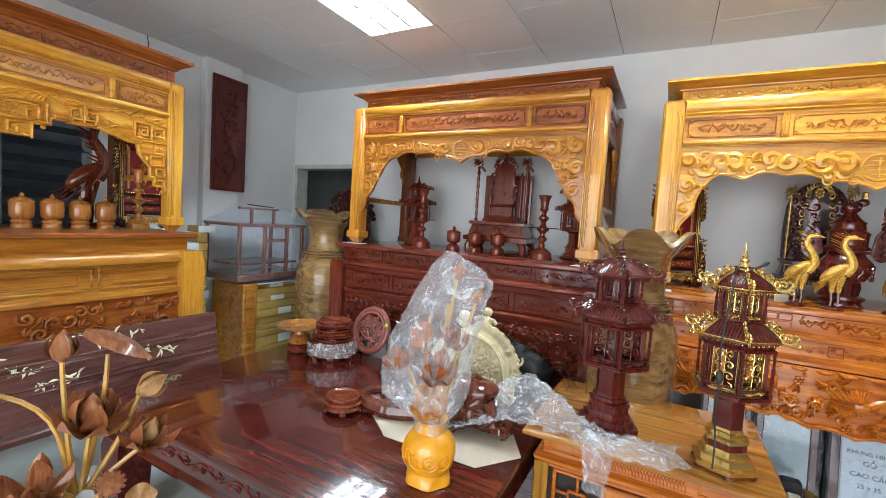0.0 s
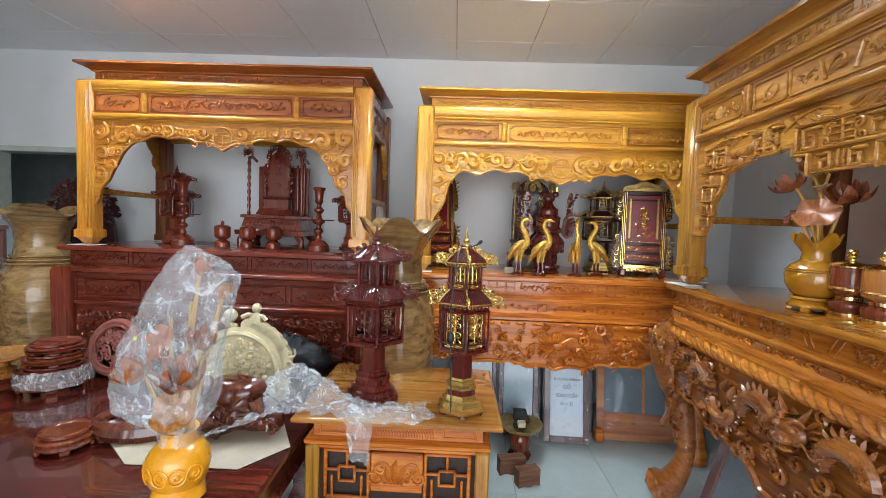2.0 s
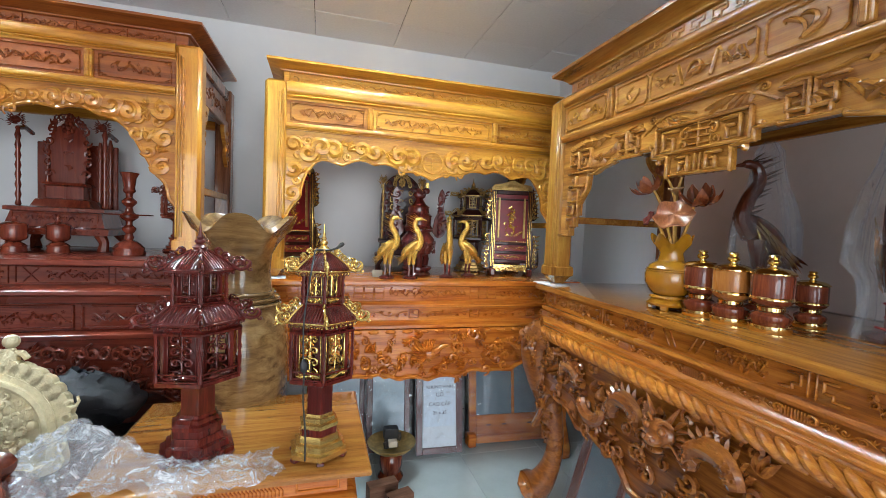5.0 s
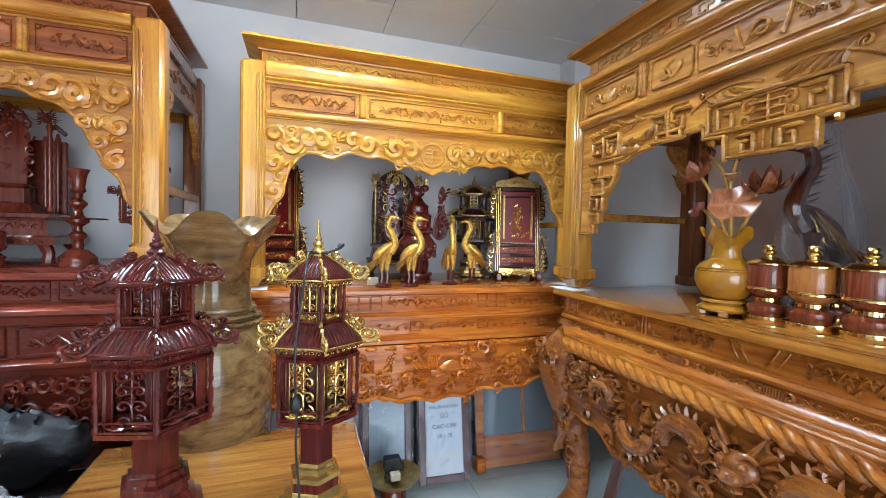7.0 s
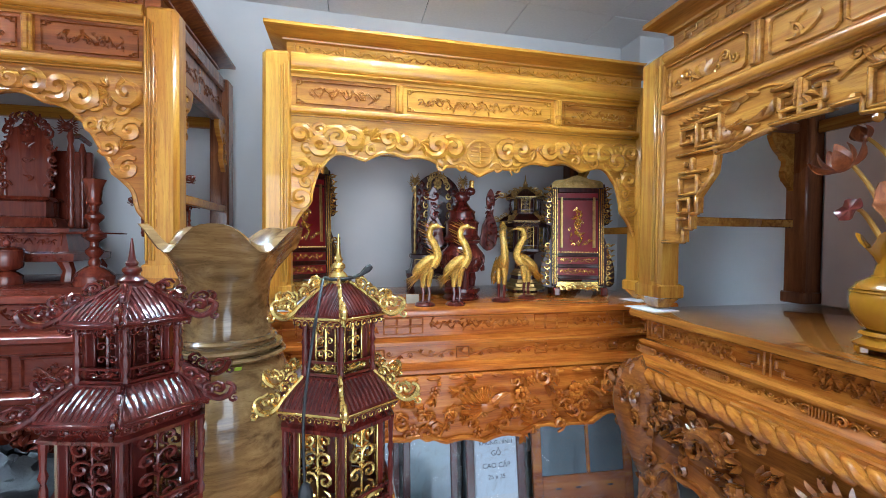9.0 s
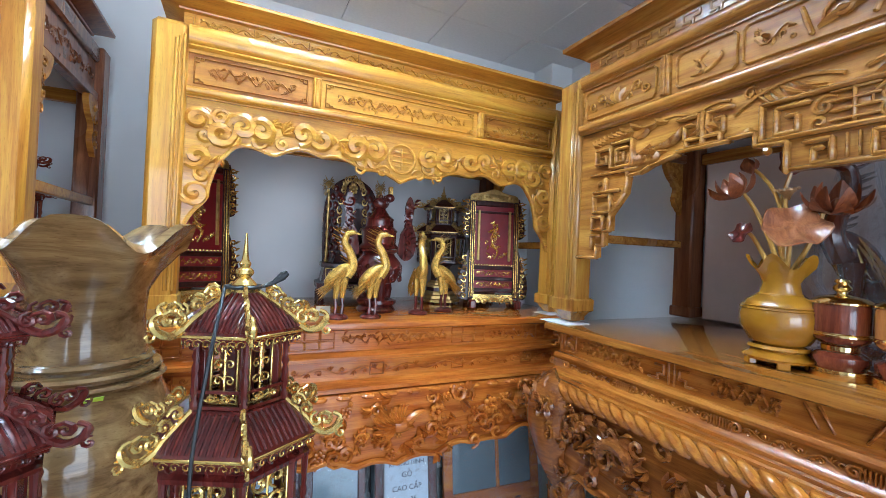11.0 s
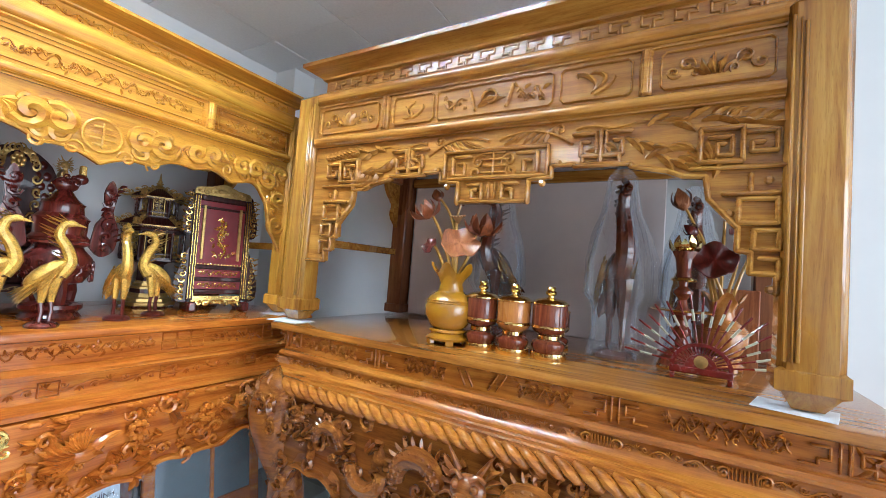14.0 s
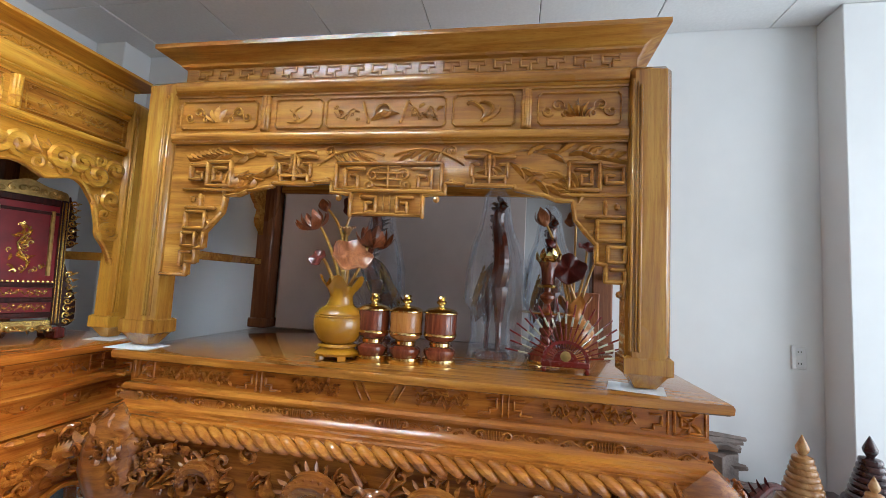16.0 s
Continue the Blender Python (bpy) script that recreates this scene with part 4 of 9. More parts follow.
def dragon_head(g, cx, cz, y, s):
    """A frontal dragon mask in high relief, with eyes, snout, horns, whiskers and scaly coils."""
    g.ball((cx, y - 0.25 * s, cz), (0.55 * s, 0.32 * s, 0.42 * s), 12, 8)
    g.ball((cx, y - 0.50 * s, cz - 0.18 * s), (0.34 * s, 0.30 * s, 0.20 * s), 10, 6)
    g.ball((cx, y - 0.44 * s, cz - 0.48 * s), (0.30 * s, 0.24 * s, 0.11 * s), 10, 5)
    for sg in (-1, 1):
        g.ball((cx + sg * 0.30 * s, y - 0.50 * s, cz + 0.16 * s), 0.13 * s, 8, 6)
        g.ball((cx + sg * 0.16 * s, y - 0.72 * s, cz - 0.12 * s), 0.10 * s, 8, 5)
        g.tube([(cx + sg * (0.12 + 0.10 * k) * s, y - (0.48 - 0.04 * k) * s, cz + (0.34 + 0.03 * k * (4 - k)) * s) for k in range(5)], 0.07 * s, 6)
        g.tube([(cx + sg * (0.30 + 0.09 * k) * s, y - 0.26 * s, cz + (0.45 + 0.14 * k) * s) for k in range(5)], [0.10 * s, 0.085 * s, 0.07 * s, 0.05 * s, 0.02 * s], 6)
        g.tube([(cx + sg * (0.35 + 0.14 * k) * s, y - 0.40 * s, cz + (-0.25 + 0.12 * math.sin(k * 1.1)) * s) for k in range(9)], [0.05 * s * (1 - k / 11) for k in range(9)], 5)
        for k in range(6):
            leaf(g, cx + sg * 0.45 * s, cz + (0.30 - 0.14 * k) * s, y - 0.12 * s, 0.55 * s, (math.pi - 0.7 + 0.28 * k) if sg < 0 else 0.7 - 0.28 * k, 0.3, 0.2)
        for k in range(3):
            g.tube([(cx + sg * (0.08 + 0.09 * k) * s, y - 0.66 * s, cz - 0.36 * s), (cx + sg * (0.08 + 0.09 * k) * s, y - 0.66 * s, cz - 0.47 * s)], [0.03 * s, 0.004 * s], 5)


def coil(g, cx, cz, y, r, rad, a0, a1, rnd):
    """A scaly arc of dragon body with spines."""
    n = 13
    pts = [(cx + r * math.cos(a0 + (a1 - a0) * i / (n - 1)), y - rad * 0.4, cz + r * math.sin(a0 + (a1 - a0) * i / (n - 1))) for i in range(n)]
    g.tube(pts, [rad * (0.55 + 0.45 * math.sin(math.pi * (0.15 + 0.7 * i / (n - 1)))) for i in range(n)], 8)
    for i in range(1, n - 1):
        a = a0 + (a1 - a0) * i / (n - 1)
        leaf(g, cx + (r + rad * 0.7) * math.cos(a), cz + (r + rad * 0.7) * math.sin(a), y - rad * 0.2, rad * 1.1, a + 0.3, 0.4, 0.2)
        for q in (-0.45, 0.0, 0.45):
            g.ball((cx + (r + rad * q) * math.cos(a + 0.04 * (q > 0)), y - rad * (1.22 - 0.3 * abs(q)), cz + (r + rad * q) * math.sin(a + 0.04 * (q > 0))), (rad * 0.24, rad * 0.16, rad * 0.24), 5, 3)


def thicket(parent, material, x0, x1, fz0, ztop, y, rnd, size, count, depth, rise):
    """Deep-cut tangle of clouds, leaf sprays, blossoms and berries between a lower edge and a top line, each a piece of its own."""
    for i in range(count):
        x = x0 + (x1 - x0) * rnd.random()
        zb = fz0(x) + size * 0.35
        z = zb + (ztop - zb - size * 0.3) * rnd.random()
        s = size * rnd.uniform(0.45, 1.0)
        yy = y - depth * rnd.random()
        g, k = Geo(), rnd.random()
        name = "carved_cloud" if k < 0.40 else "carved_leaves" if k < 0.80 else "carved_blossom" if k < 0.92 else "carved_berry"
        if k < 0.40:
            curl(g, x, z, yy, s, rnd.choice((-1, 1)), rnd.uniform(0, 6.3), 0.2, 1.2, 11, 5)
        elif k < 0.80:
            tn = rnd.uniform(0, 6.3)
            for q in range(3):
                leaf(g, x, z, yy, s * 1.5, tn + 0.5 * q, 0.36, 0.3)
        elif k < 0.92:
            rosette(g, x, z, yy, s * 0.7, 6)
        else:
            g.ball((x, yy, z), s * 0.32, 7, 5)
        part(name, g.deepen(y, rise), material, parent)


def table_top(t, x0, x1, y0, y1, z, wtop):
    g = Geo().stack(x0, x1, y0, y1, [(-0.012, z - 0.036), (-0.002, z - 0.030), (0.0, z - 0.012), (-0.004, z - 0.003), (-0.010, z)], 0)
    part("tabletop", g, wtop, t)


def papers(m, spots):
    for x, y, a in spots:
        g = Geo().box((-0.085, -0.065, 0.0), (0.085, 0.065, 0.0022))
        single("paper_sheet", g, PAPER, "white paper sheet under an altar post foot", "paper", m @ pose(x, y, 0.0005, 0, 0, a), "paper under posts", smooth=0)


# canopy frames: each origin is the front left corner on the floor
ML, MM = pose(-2.325, 2.89, 0), pose(0.014, 2.97, 0)
MR, MF = pose(1.64, 2.637, 0, 0, 0, -90), pose(-2.97, -0.11, 0, 0, 0, 90)
ZL, ZM, ZR, ZF = 1.335, 1.235, 1.265, 1.365

canopy("altar_canopy", ML, 2.04, 0.88, ZL + 0.003, 2.468, 2.58, 0.125, (ORGOLD_Z, ORGOLD_X, RUST_X, AMBER_X, RUST_X), (2.385, 2.245, 2.20),
       [(0, 2.02), (0.10, 2.045), (0.22, 2.075), (0.45, 2.085), (0.58, 2.06), (0.69, 1.98), (0.755, 1.88), (0.80, 1.78), (0.85, 1.72), (0.868, 1.65), (0.895, 1.62)], "left",
       "golden varnished carved wooden altar canopy with a reddish cornice", 11, 0.10)
canopy("altar_canopy", MM, 2.0, 0.84, ZM + 0.003, 2.380, 2.49, 0.120, (GOLD_Z, GOLD_X, AMBER_X, GOLD_X, GOLD_X), (2.272, 2.142, 2.10),
       [(0, 1.875), (0.11, 1.895), (0.25, 1.925), (0.42, 1.945), (0.58, 1.92), (0.70, 1.925), (0.76, 1.86), (0.79, 1.76), (0.80, 1.70), (0.845, 1.64), (0.882, 1.57)], "mid",
       "bright yellow varnished carved wooden altar canopy", 23, 0.09)
canopy("altar_canopy", MR, 2.005, 0.92, ZR + 0.003, 2.335, 2.478, 0.135, (HONEY_Z, HONEY_X, HONEY_X, HONEY_X, HONEY_X), (2.268, 2.122, 2.075),
       None, "fret", "honey-brown wooden altar canopy with key-fret valance", 37, 0.125)
canopy("altar_canopy", MF, 1.98, 0.84, ZF + 0.003, 2.40, 2.56, 0.11, (GOLD_Z, GOLD_X, AMBER_X, GOLD_X, RUST_X), (2.31, 2.19, 2.15),
       None, "key", "golden carved wooden altar canopy against a window", 41)
papers(ML @ pose(0, 0, ZL), [(0.06, 0.03, 5), (1.98, 0.03, -8), (0.05, 0.83, 4)])
papers(MM @ pose(0, 0, ZM), [(0.05, 0.02, 3), (1.93, 0.03, 12)])
papers(MR @ pose(0, 0, ZR), [(0.07, 0.02, 6), (1.915, 0.055, -14)])


def altar_left():
    t = thing("altar_table", ML, "dark red mahogany carved altar table with panelled front", "altar table", "altar tables")
    rnd = random.Random(5)
    W, x0, x1, y0, y1 = 2.04, -0.075, 2.115, -0.06, 0.93
    table_top(t, x0, x1, y0, y1, ZL, MAHOG_X)
    prof = [(-0.05, 1.30), (-0.05, 1.205), (-0.035, 1.20), (0.0, 1.19), (0.012, 1.178), (0.012, 1.16), (-0.005, 1.15), (-0.008, 1.118), (-0.03, 1.11), (-0.03, 0.975), (-0.010, 0.965), (0.0, 0.955), (0.0, 0.935), (-0.02, 0.925)]
    b = part("body", Geo().stack(x0, x1, y0, y1, [(o, z) for o, z in reversed(prof)], 0), MAHOG_X, t)
    gc = Geo()
    yf = y0 + 0.05
    for k in range(5):
        xa, xb = x0 + 0.08 + k * 0.414, x0 + 0.08 + (k + 1) * 0.414 - 0.03
        gc = Geo()
        frame_lines(gc, xa, xb, 1.213, 1.293, yf, 0.006, 0.005)
        if k % 2 == 0:
            spray(gc, xa + 0.02, xb - 0.02, 1.22, 1.286, yf, rnd, 1.3)
        else:
            bar(gc, xa + 0.03, 1.22, xa + 0.09, 1.285, yf, 0.006, 0.005)
            bar(gc, xa + 0.03, 1.285, xa + 0.09, 1.22, yf, 0.006, 0.005)
            spray(gc, xa + 0.12, xb - 0.02, 1.22, 1.286, yf, rnd, 1.3)
        part("frieze_carving", gc.deepen(yf, 1.6), MAHOG_X, b)
    yp = y0 + 0.03
    for k in range(3):
        xa, xb = (0.10, 0.52, 1.53)[k], (0.48, 1.49, 1.93)[k]
        gc = Geo()
        frame_lines(gc, xa, xb, 0.988, 1.10, yp, 0.012, 0.008)
        spray(gc, xa + 0.03, xb - 0.03, 1.0, 1.088, yp, rnd, 1.3)
        part("panel_carving", gc.deepen(yp, 1.6), MAHOG_X, b)
    g, edge = valance_plate(W / 2, x1 - x0 - 0.22, 0.928, [(0, 0.66), (0.2, 0.70), (0.45, 0.74), (0.62, 0.70), (0.80, 0.64), (0.92, 0.60), (0.985, 0.56)], y0 + 0.02, y0 + 0.045, 0.03)
    a = part("apron", g, MAHOG_X, t)
    gc = Geo().tube([(x, y0 + 0.014, z + 0.006) for x, z in edge], 0.009, 5)
    fill_scrolls(gc, edge, 0.915, W / 2, 0.96, y0 + 0.018, rnd, 0.045, 0.2)
    fill_scrolls(gc, edge, 0.905, W / 2 + 0.02, 0.94, y0 + 0.014, rnd, 0.034, 0.22)
    part("carving", gc.deepen(y0 + 0.018, 1.6), MAHOG_X, a)
    for xa, sg in ((x0, 1), (x1, -1)):
        for ya, yb in ((y0 - 0.03, y0 + 0.10), (y1 - 0.13, y1)):
            g = Geo().loft([[(xa - sg * o, ya, z), (xa + sg * (0.11 + o * 0.4), ya, z), (xa + sg * (0.11 + o * 0.4), yb, z), (xa - sg * o, yb, z)] for o, z in ((0.03, 0.0), (0.04, 0.05), (0.012, 0.12), (0.012, 0.60), (0.02, 1.05), (0.02, 1.16), (0.0, 1.19))])
            part("leg", g, MAHOG_Z, t)
    part("back_board", Geo().box((x0 + 0.12, y1 - 0.05, 0.05), (x1 - 0.12, y1 - 0.02, 0.93)), MAHOG_X, t)
    return t


def altar_mid():
    t = thing("altar_table", MM, "orange varnished carved altar table with deep floral apron", "altar table", "altar tables")
    rnd = random.Random(6)
    x0, x1, y0, y1 = -0.085, 2.065, -0.095, 0.85
    table_top(t, x0, x1, y0, y1, ZM, ORANGE_X)
    prof = [(-0.045, 1.20), (-0.045, 1.105), (-0.03, 1.10), (-0.005, 1.088), (-0.005, 1.072), (-0.035, 1.062), (-0.035, 0.985), (-0.02, 0.975), (0.012, 0.962), (0.012, 0.945), (-0.01, 0.935)]
    b = part("body", Geo().stack(x0, x1, y0, y1, list(reversed(prof)), 0), ORANGE_X, t)
    gc = Geo()
    yf, yp = y0 + 0.045, y0 + 0.035
    for cx in (0.12, 0.62, 1.36, 1.86):
        gc = Geo()
        for k in range(-1, 2):
            frame_lines(gc, cx + k * 0.062 - 0.028, cx + k * 0.062 + 0.028, 1.158, 1.19, yf, 0.005, 0.005)
            frame_lines(gc, cx + k * 0.062 - 0.028, cx + k * 0.062 + 0.028, 1.118, 1.15, yf, 0.005, 0.005)
        part("fret_carving", gc, ORANGE_X, b)
    for xa, xb in ((0.24, 0.50), (0.74, 1.24), (1.48, 1.74)):
        gc = Geo()
        spray(gc, xa, xb, 1.115, 1.192, yf, rnd, 1.6)
        part("flower_carving", gc.deepen(yf, 1.5), ORANGE_X, b)
    gc = Geo()
    vine(gc, 0.02, 1.96, 0.995, 1.055, yp, 0.2)
    for k in range(5):
        xa = 0.1 + k * 0.4
        frame_lines(gc, xa - 0.03, xa + 0.03, 1.0, 1.05, yp, 0.005, 0.006)
    part("carving", gc.deepen(yp, 1.6), ORANGE_X, b)
    g, edge = valance_plate(0.99, x1 - x0 - 0.04, 0.938, [(0, 0.625), (0.18, 0.635), (0.33, 0.66), (0.5, 0.65), (0.66, 0.69), (0.82, 0.655), (0.95, 0.60), (1.05, 0.54)], y0 - 0.02, y0 + 0.03, 0.02)
    a = part("apron", g, ORANGE_X, t)
    gc = Geo().tube([(x, y0 - 0.026, z + 0.008) for x, z in edge], 0.013, 6)
    thicket(a, ORANGE_X, 0.0, 1.98, lambda x: edge_height(edge, x), 0.93, y0 - 0.020, rnd, 0.046, 165, 0.012, 1.35)
    for cx, sg in ((0.30, 1), (1.0, 1), (1.62, -1)):
        gb = Geo()
        gb.ball((cx, y0 - 0.035, 0.79), (0.055, 0.022, 0.036), 12, 7)
        gb.tube([(cx + sg * (0.03 + 0.02 * q), y0 - 0.042, 0.80 + 0.022 * q - 0.003 * q * q) for q in range(5)], [0.022, 0.018, 0.014, 0.012, 0.006], 7)
        for q in range(8):
            leaf(gb, cx - sg * 0.02, 0.79, y0 - 0.04, 0.13 - 0.006 * q, (2.3 + 0.24 * q) if sg > 0 else (0.85 - 0.24 * q), 0.24, 0.14)
            leaf(gb, cx, 0.80, y0 - 0.045, 0.085, (1.2 + 0.2 * q) if sg > 0 else (1.9 - 0.2 * q), 0.26, 0.14)
        part("carved_bird", gb, ORANGE_X, a)
        rosette(gc, cx + 0.17 * sg, 0.83, y0 - 0.04, 0.045, 8)
    for k in range(20):
        gc.ball((0.03 + k * 0.103, y0 - 0.02, 0.925), (0.035, 0.016, 0.014), 6, 4)
    part("carving", gc.deepen(y0 - 0.02, 1.35), ORANGE_X, a, "glossy carved birds, flowers and clouds")
    for xa in (x0 + 0.07, x1 - 0.07):
        for ya in (y0 + 0.06, y1 - 0.06):
            pts = [(xa, ya, 0.94), (xa, ya - 0.02, 0.75), (xa, ya + 0.01, 0.50), (xa, ya + 0.02, 0.25), (xa, ya - 0.02, 0.06), (xa, ya - 0.03, 0.0)]
            part("leg", Geo().tube(pts, [0.08, 0.085, 0.065, 0.055, 0.075, 0.07], 10), ORANGE_X, t)
    part("back_board", Geo().box((x0 + 0.12, y1 - 0.05, 0.40), (x1 - 0.12, y1 - 0.02, 0.94)), MAHOG_X, t)
    return t


def altar_right():
    t = thing("altar_table", MR, "honey-brown altar table with a carved dragon apron", "altar table", "altar tables")
    rnd = random.Random(7)
    x0, x1, y0, y1 = 0.035, 2.157, -0.06, 0.92
    table_top(t, x0, x1, y0, y1, ZR, HONEY_TOP)
    prof = [(-0.05, 1.231), (-0.05, 1.143), (-0.038, 1.139), (-0.032, 1.128), (-0.034, 1.118), (-0.052, 1.112), (-0.050, 1.090), (-0.036, 1.068), (-0.028, 1.062), (-0.026, 1.052), (-0.016, 1.048), (-0.014, 1.038), (-0.004, 1.034), (-0.002, 1.024), (0.006, 1.020), (0.006, 0.995), (-0.02, 0.985)]
    b = part("body", Geo().stack(x0, x1, y0, y1, list(reversed(prof)), 0), AMBERTABLE, t)
    gc = Geo()
    yf = y0 + 0.05
    za, zb = 1.152, 1.224
    for xa in (x0 + 0.06, x1 - 0.15):
        gc = Geo()
        frame_lines(gc, xa, xa + 0.09, za, zb, yf, 0.006, 0.006)
        for k in range(4):
            leaf(gc, xa + 0.045, (za + zb) / 2, yf, 0.05, math.pi / 4 + k * math.pi / 2, 0.3, 0.12)
        gc.ball((xa + 0.045, yf, (za + zb) / 2), 0.008, 6, 4)
        part("corner_flower", gc, AMBERTABLE, b)
    for cx in (0.11, 0.62, 1.50, 2.0):
        for sg in (-1, 1):
            gc = Geo()
            bar(gc, cx + sg * 0.010, za, cx + sg * 0.010, zb, yf, 0.006, 0.006)
            strip(gc, [(cx + sg * 0.085, za + 0.008), (cx + sg * 0.05, za + 0.008), (cx + sg * 0.05, za + 0.024), (cx + sg * 0.028, za + 0.024), (cx + sg * 0.028, zb - 0.018), (cx + sg * 0.060, zb - 0.018)], yf, 0.007, 0.008)
            part("fret_carving", gc, AMBERTABLE, b)
    for xa, xb in ((0.21, 0.50), (0.75, 0.93), (1.20, 1.38), (1.62, 1.90)):
        gc = Geo()
        spray(gc, xa, xb, za, zb, yf, rnd, 2.2)
        for k in range(14):
            rosette(gc, rnd.uniform(xa, xb), rnd.uniform(za + 0.008, zb - 0.008), yf, 0.006, 5)
        part("blossom_carving", gc.deepen(yf, 1.5), AMBERTABLE, b)
    gc = Geo()
    for k, sg in ((0.98, 1), (1.01, 1), (1.13, -1), (1.16, -1)):
        bar(gc, k, zb - 0.01, k + sg * 0.03, za + 0.01, yf, 0.007, 0.006)
    yv = y0 + 0.046
    part("brush_carving", gc, AMBERTABLE, b)
    cells = 6
    for k in range(cells):
        gc = Geo()
        xa = 0.05 + k * 0.343
        vine(gc, xa + 0.10, xa + 0.343, 1.072, 1.112, yv, 0.08)
        for sg in (-1, 1):
            curl(gc, xa + 0.045 + sg * 0.045, 1.092, yv, 0.018, sg, 0.3, 0.2)
        for q in range(-4, 5):
            bar(gc, xa + 0.045 + q * 0.0085, 1.078, xa + 0.045 + q * 0.0085, 1.106, yv, 0.004, 0.005)
        part("scroll_carving", gc.deepen(yv, 1.5), AMBERTABLE, b)
    # rope moulding, twisted lobes
    gr = Geo()
    n = 34
    for k in range(n):
        xa = x0 + 0.14 + (x1 - x0 - 0.28) * k / n
        p = (x1 - x0 - 0.28) / n
        gr.tube([(xa - p * 0.30, y0 - 0.004, 1.026), (xa + p * 0.10, y0 - 0.016, 1.020), (xa + p * 0.55, y0 - 0.022, 1.004), (xa + p * 0.95, y0 - 0.017, 0.986), (xa + p * 1.25, y0 - 0.008, 0.974)], [0.009, 0.016, 0.019, 0.016, 0.008], 9)
    part("rope_moulding", gr, AMBERTABLE, t, "golden twisted rope moulding")
    cx = (x0 + x1) / 2
    g, edge = valance_plate(cx, x1 - x0 - 0.22, 0.99, [(0, 0.50), (0.16, 0.53), (0.33, 0.62), (0.52, 0.62), (0.70, 0.68), (0.84, 0.66), (0.93, 0.52), (0.985, 0.42)], y0 + 0.0, y0 + 0.05, 0.025)
    a = part("apron", g, TAN_X, t)
    gc = Geo().tube([(x, y0 - 0.006, z + 0.008) for x, z in edge], 0.015, 6)
    thicket(a, TAN_X, x0 + 0.14, x1 - 0.14, lambda x: edge_height(edge, x), 0.98, y0, rnd, 0.046, 190, 0.012, 1.3)
    part("edge_moulding", gc, TAN_X, a)
    gc = Geo()
    dragon_head(gc, cx, 0.87, y0 - 0.02, 0.115)
    part("dragon_head", gc, TAN_X, a)
    for sg in (-1, 1):
        for ox, oz, yy, rr, rad, a0, a1 in ((0.20, 0.82, 0.02, 0.085, 0.038, 0.05, 1.05), (0.43, 0.80, 0.015, 0.075, 0.030, 1.0, 2.0), (0.63, 0.83, 0.012, 0.07, 0.025, 0.0, 1.0)):
            gc = Geo()
            coil(gc, cx + sg * ox, oz, y0 - yy, rr, rad, math.pi * a0, math.pi * a1, rnd)
            part("dragon_coil", gc, TAN_X, a)
        gc = Geo()
        dragon_head(gc, cx + sg * 0.80, 0.90, y0 - 0.01, 0.055)
        part("dragon_head", gc, TAN_X, a)
    # curved legs with carved knees
    for xa, sg in ((x0 + 0.09, 1), (x1 - 0.09, -1)):
        for ya, fy in ((y0 + 0.07, 1), (y1 - 0.09, -1)):
            pts = smoothstep_points([(xa + sg * 0.02, ya, 0.99), (xa - sg * 0.035, ya - fy * 0.045, 0.90), (xa - sg * 0.015, ya - fy * 0.03, 0.72), (xa + sg * 0.035, ya + fy * 0.02, 0.50), (xa + sg * 0.045, ya + fy * 0.035, 0.28), (xa + sg * 0.0, ya - fy * 0.01, 0.10), (xa - sg * 0.05, ya - fy * 0.05, 0.03)], 3)
            rs = [0.085 + 0.035 * math.sin(math.pi * (0.25 + i / len(pts) * 2.1)) for i in range(len(pts))]
            lg = part("leg", Geo().tube(pts, rs, 10).ball((xa - sg * 0.06, ya - fy * 0.06, 0.045), (0.07, 0.07, 0.045), 10, 6), TAN_X, t)
            if fy > 0:
                gc = Geo()
                for k in range(60):
                    i = rnd.randrange(0, len(pts) - 2)
                    i = rnd.choice((i, rnd.randrange(0, 5), rnd.randrange(8, 12)))
                    px, py, pz = pts[i]
                    q = rnd.uniform(-1, 1)
                    yy = py - rs[i] * math.sqrt(max(0.05, 1 - q * q)) * 0.96
                    kk = rnd.random()
                    if kk < 0.45:
                        curl(gc, px + q * rs[i], pz + rnd.uniform(-0.03, 0.03), yy, rnd.uniform(0.018, 0.032), rnd.choice((-1, 1)), rnd.uniform(0, 6), 0.24, 1.2, 10, 5)
                    elif kk < 0.8:
                        leaf(gc, px + q * rs[i], pz, yy, 0.06, rnd.uniform(0, 6.3), 0.4, 0.3)
                    else:
                        gc.ball((px + q * rs[i], yy, pz), 0.016, 6, 4)
                dragon_head(gc, xa - sg * 0.04, 0.92, ya - 0.10, 0.075)
                part("carving", gc, TAN_X, lg)
                # the same relief on the outer flank
                gf = Geo()
                for k in range(26):
                    i = rnd.randrange(0, 9)
                    px, py, pz = pts[i]
                    curl(gf, py + rnd.uniform(-0.07, 0.07), pz + rnd.uniform(-0.03, 0.03), 0, rnd.uniform(0.018, 0.034), rnd.choice((-1, 1)), rnd.uniform(0, 6), 0.24, 1.2, 10, 5)
                part("carving", Geo().add([(xa - sg * 0.115 + sg * q[1], q[0], q[2]) for q in gf.v], gf.f), TAN_X, lg)
    part("back_board", Geo().box((x0 + 0.16, y1 - 0.06, 0.40), (x1 - 0.16, y1 - 0.03, 0.985)), TAN_X, t)
    return t


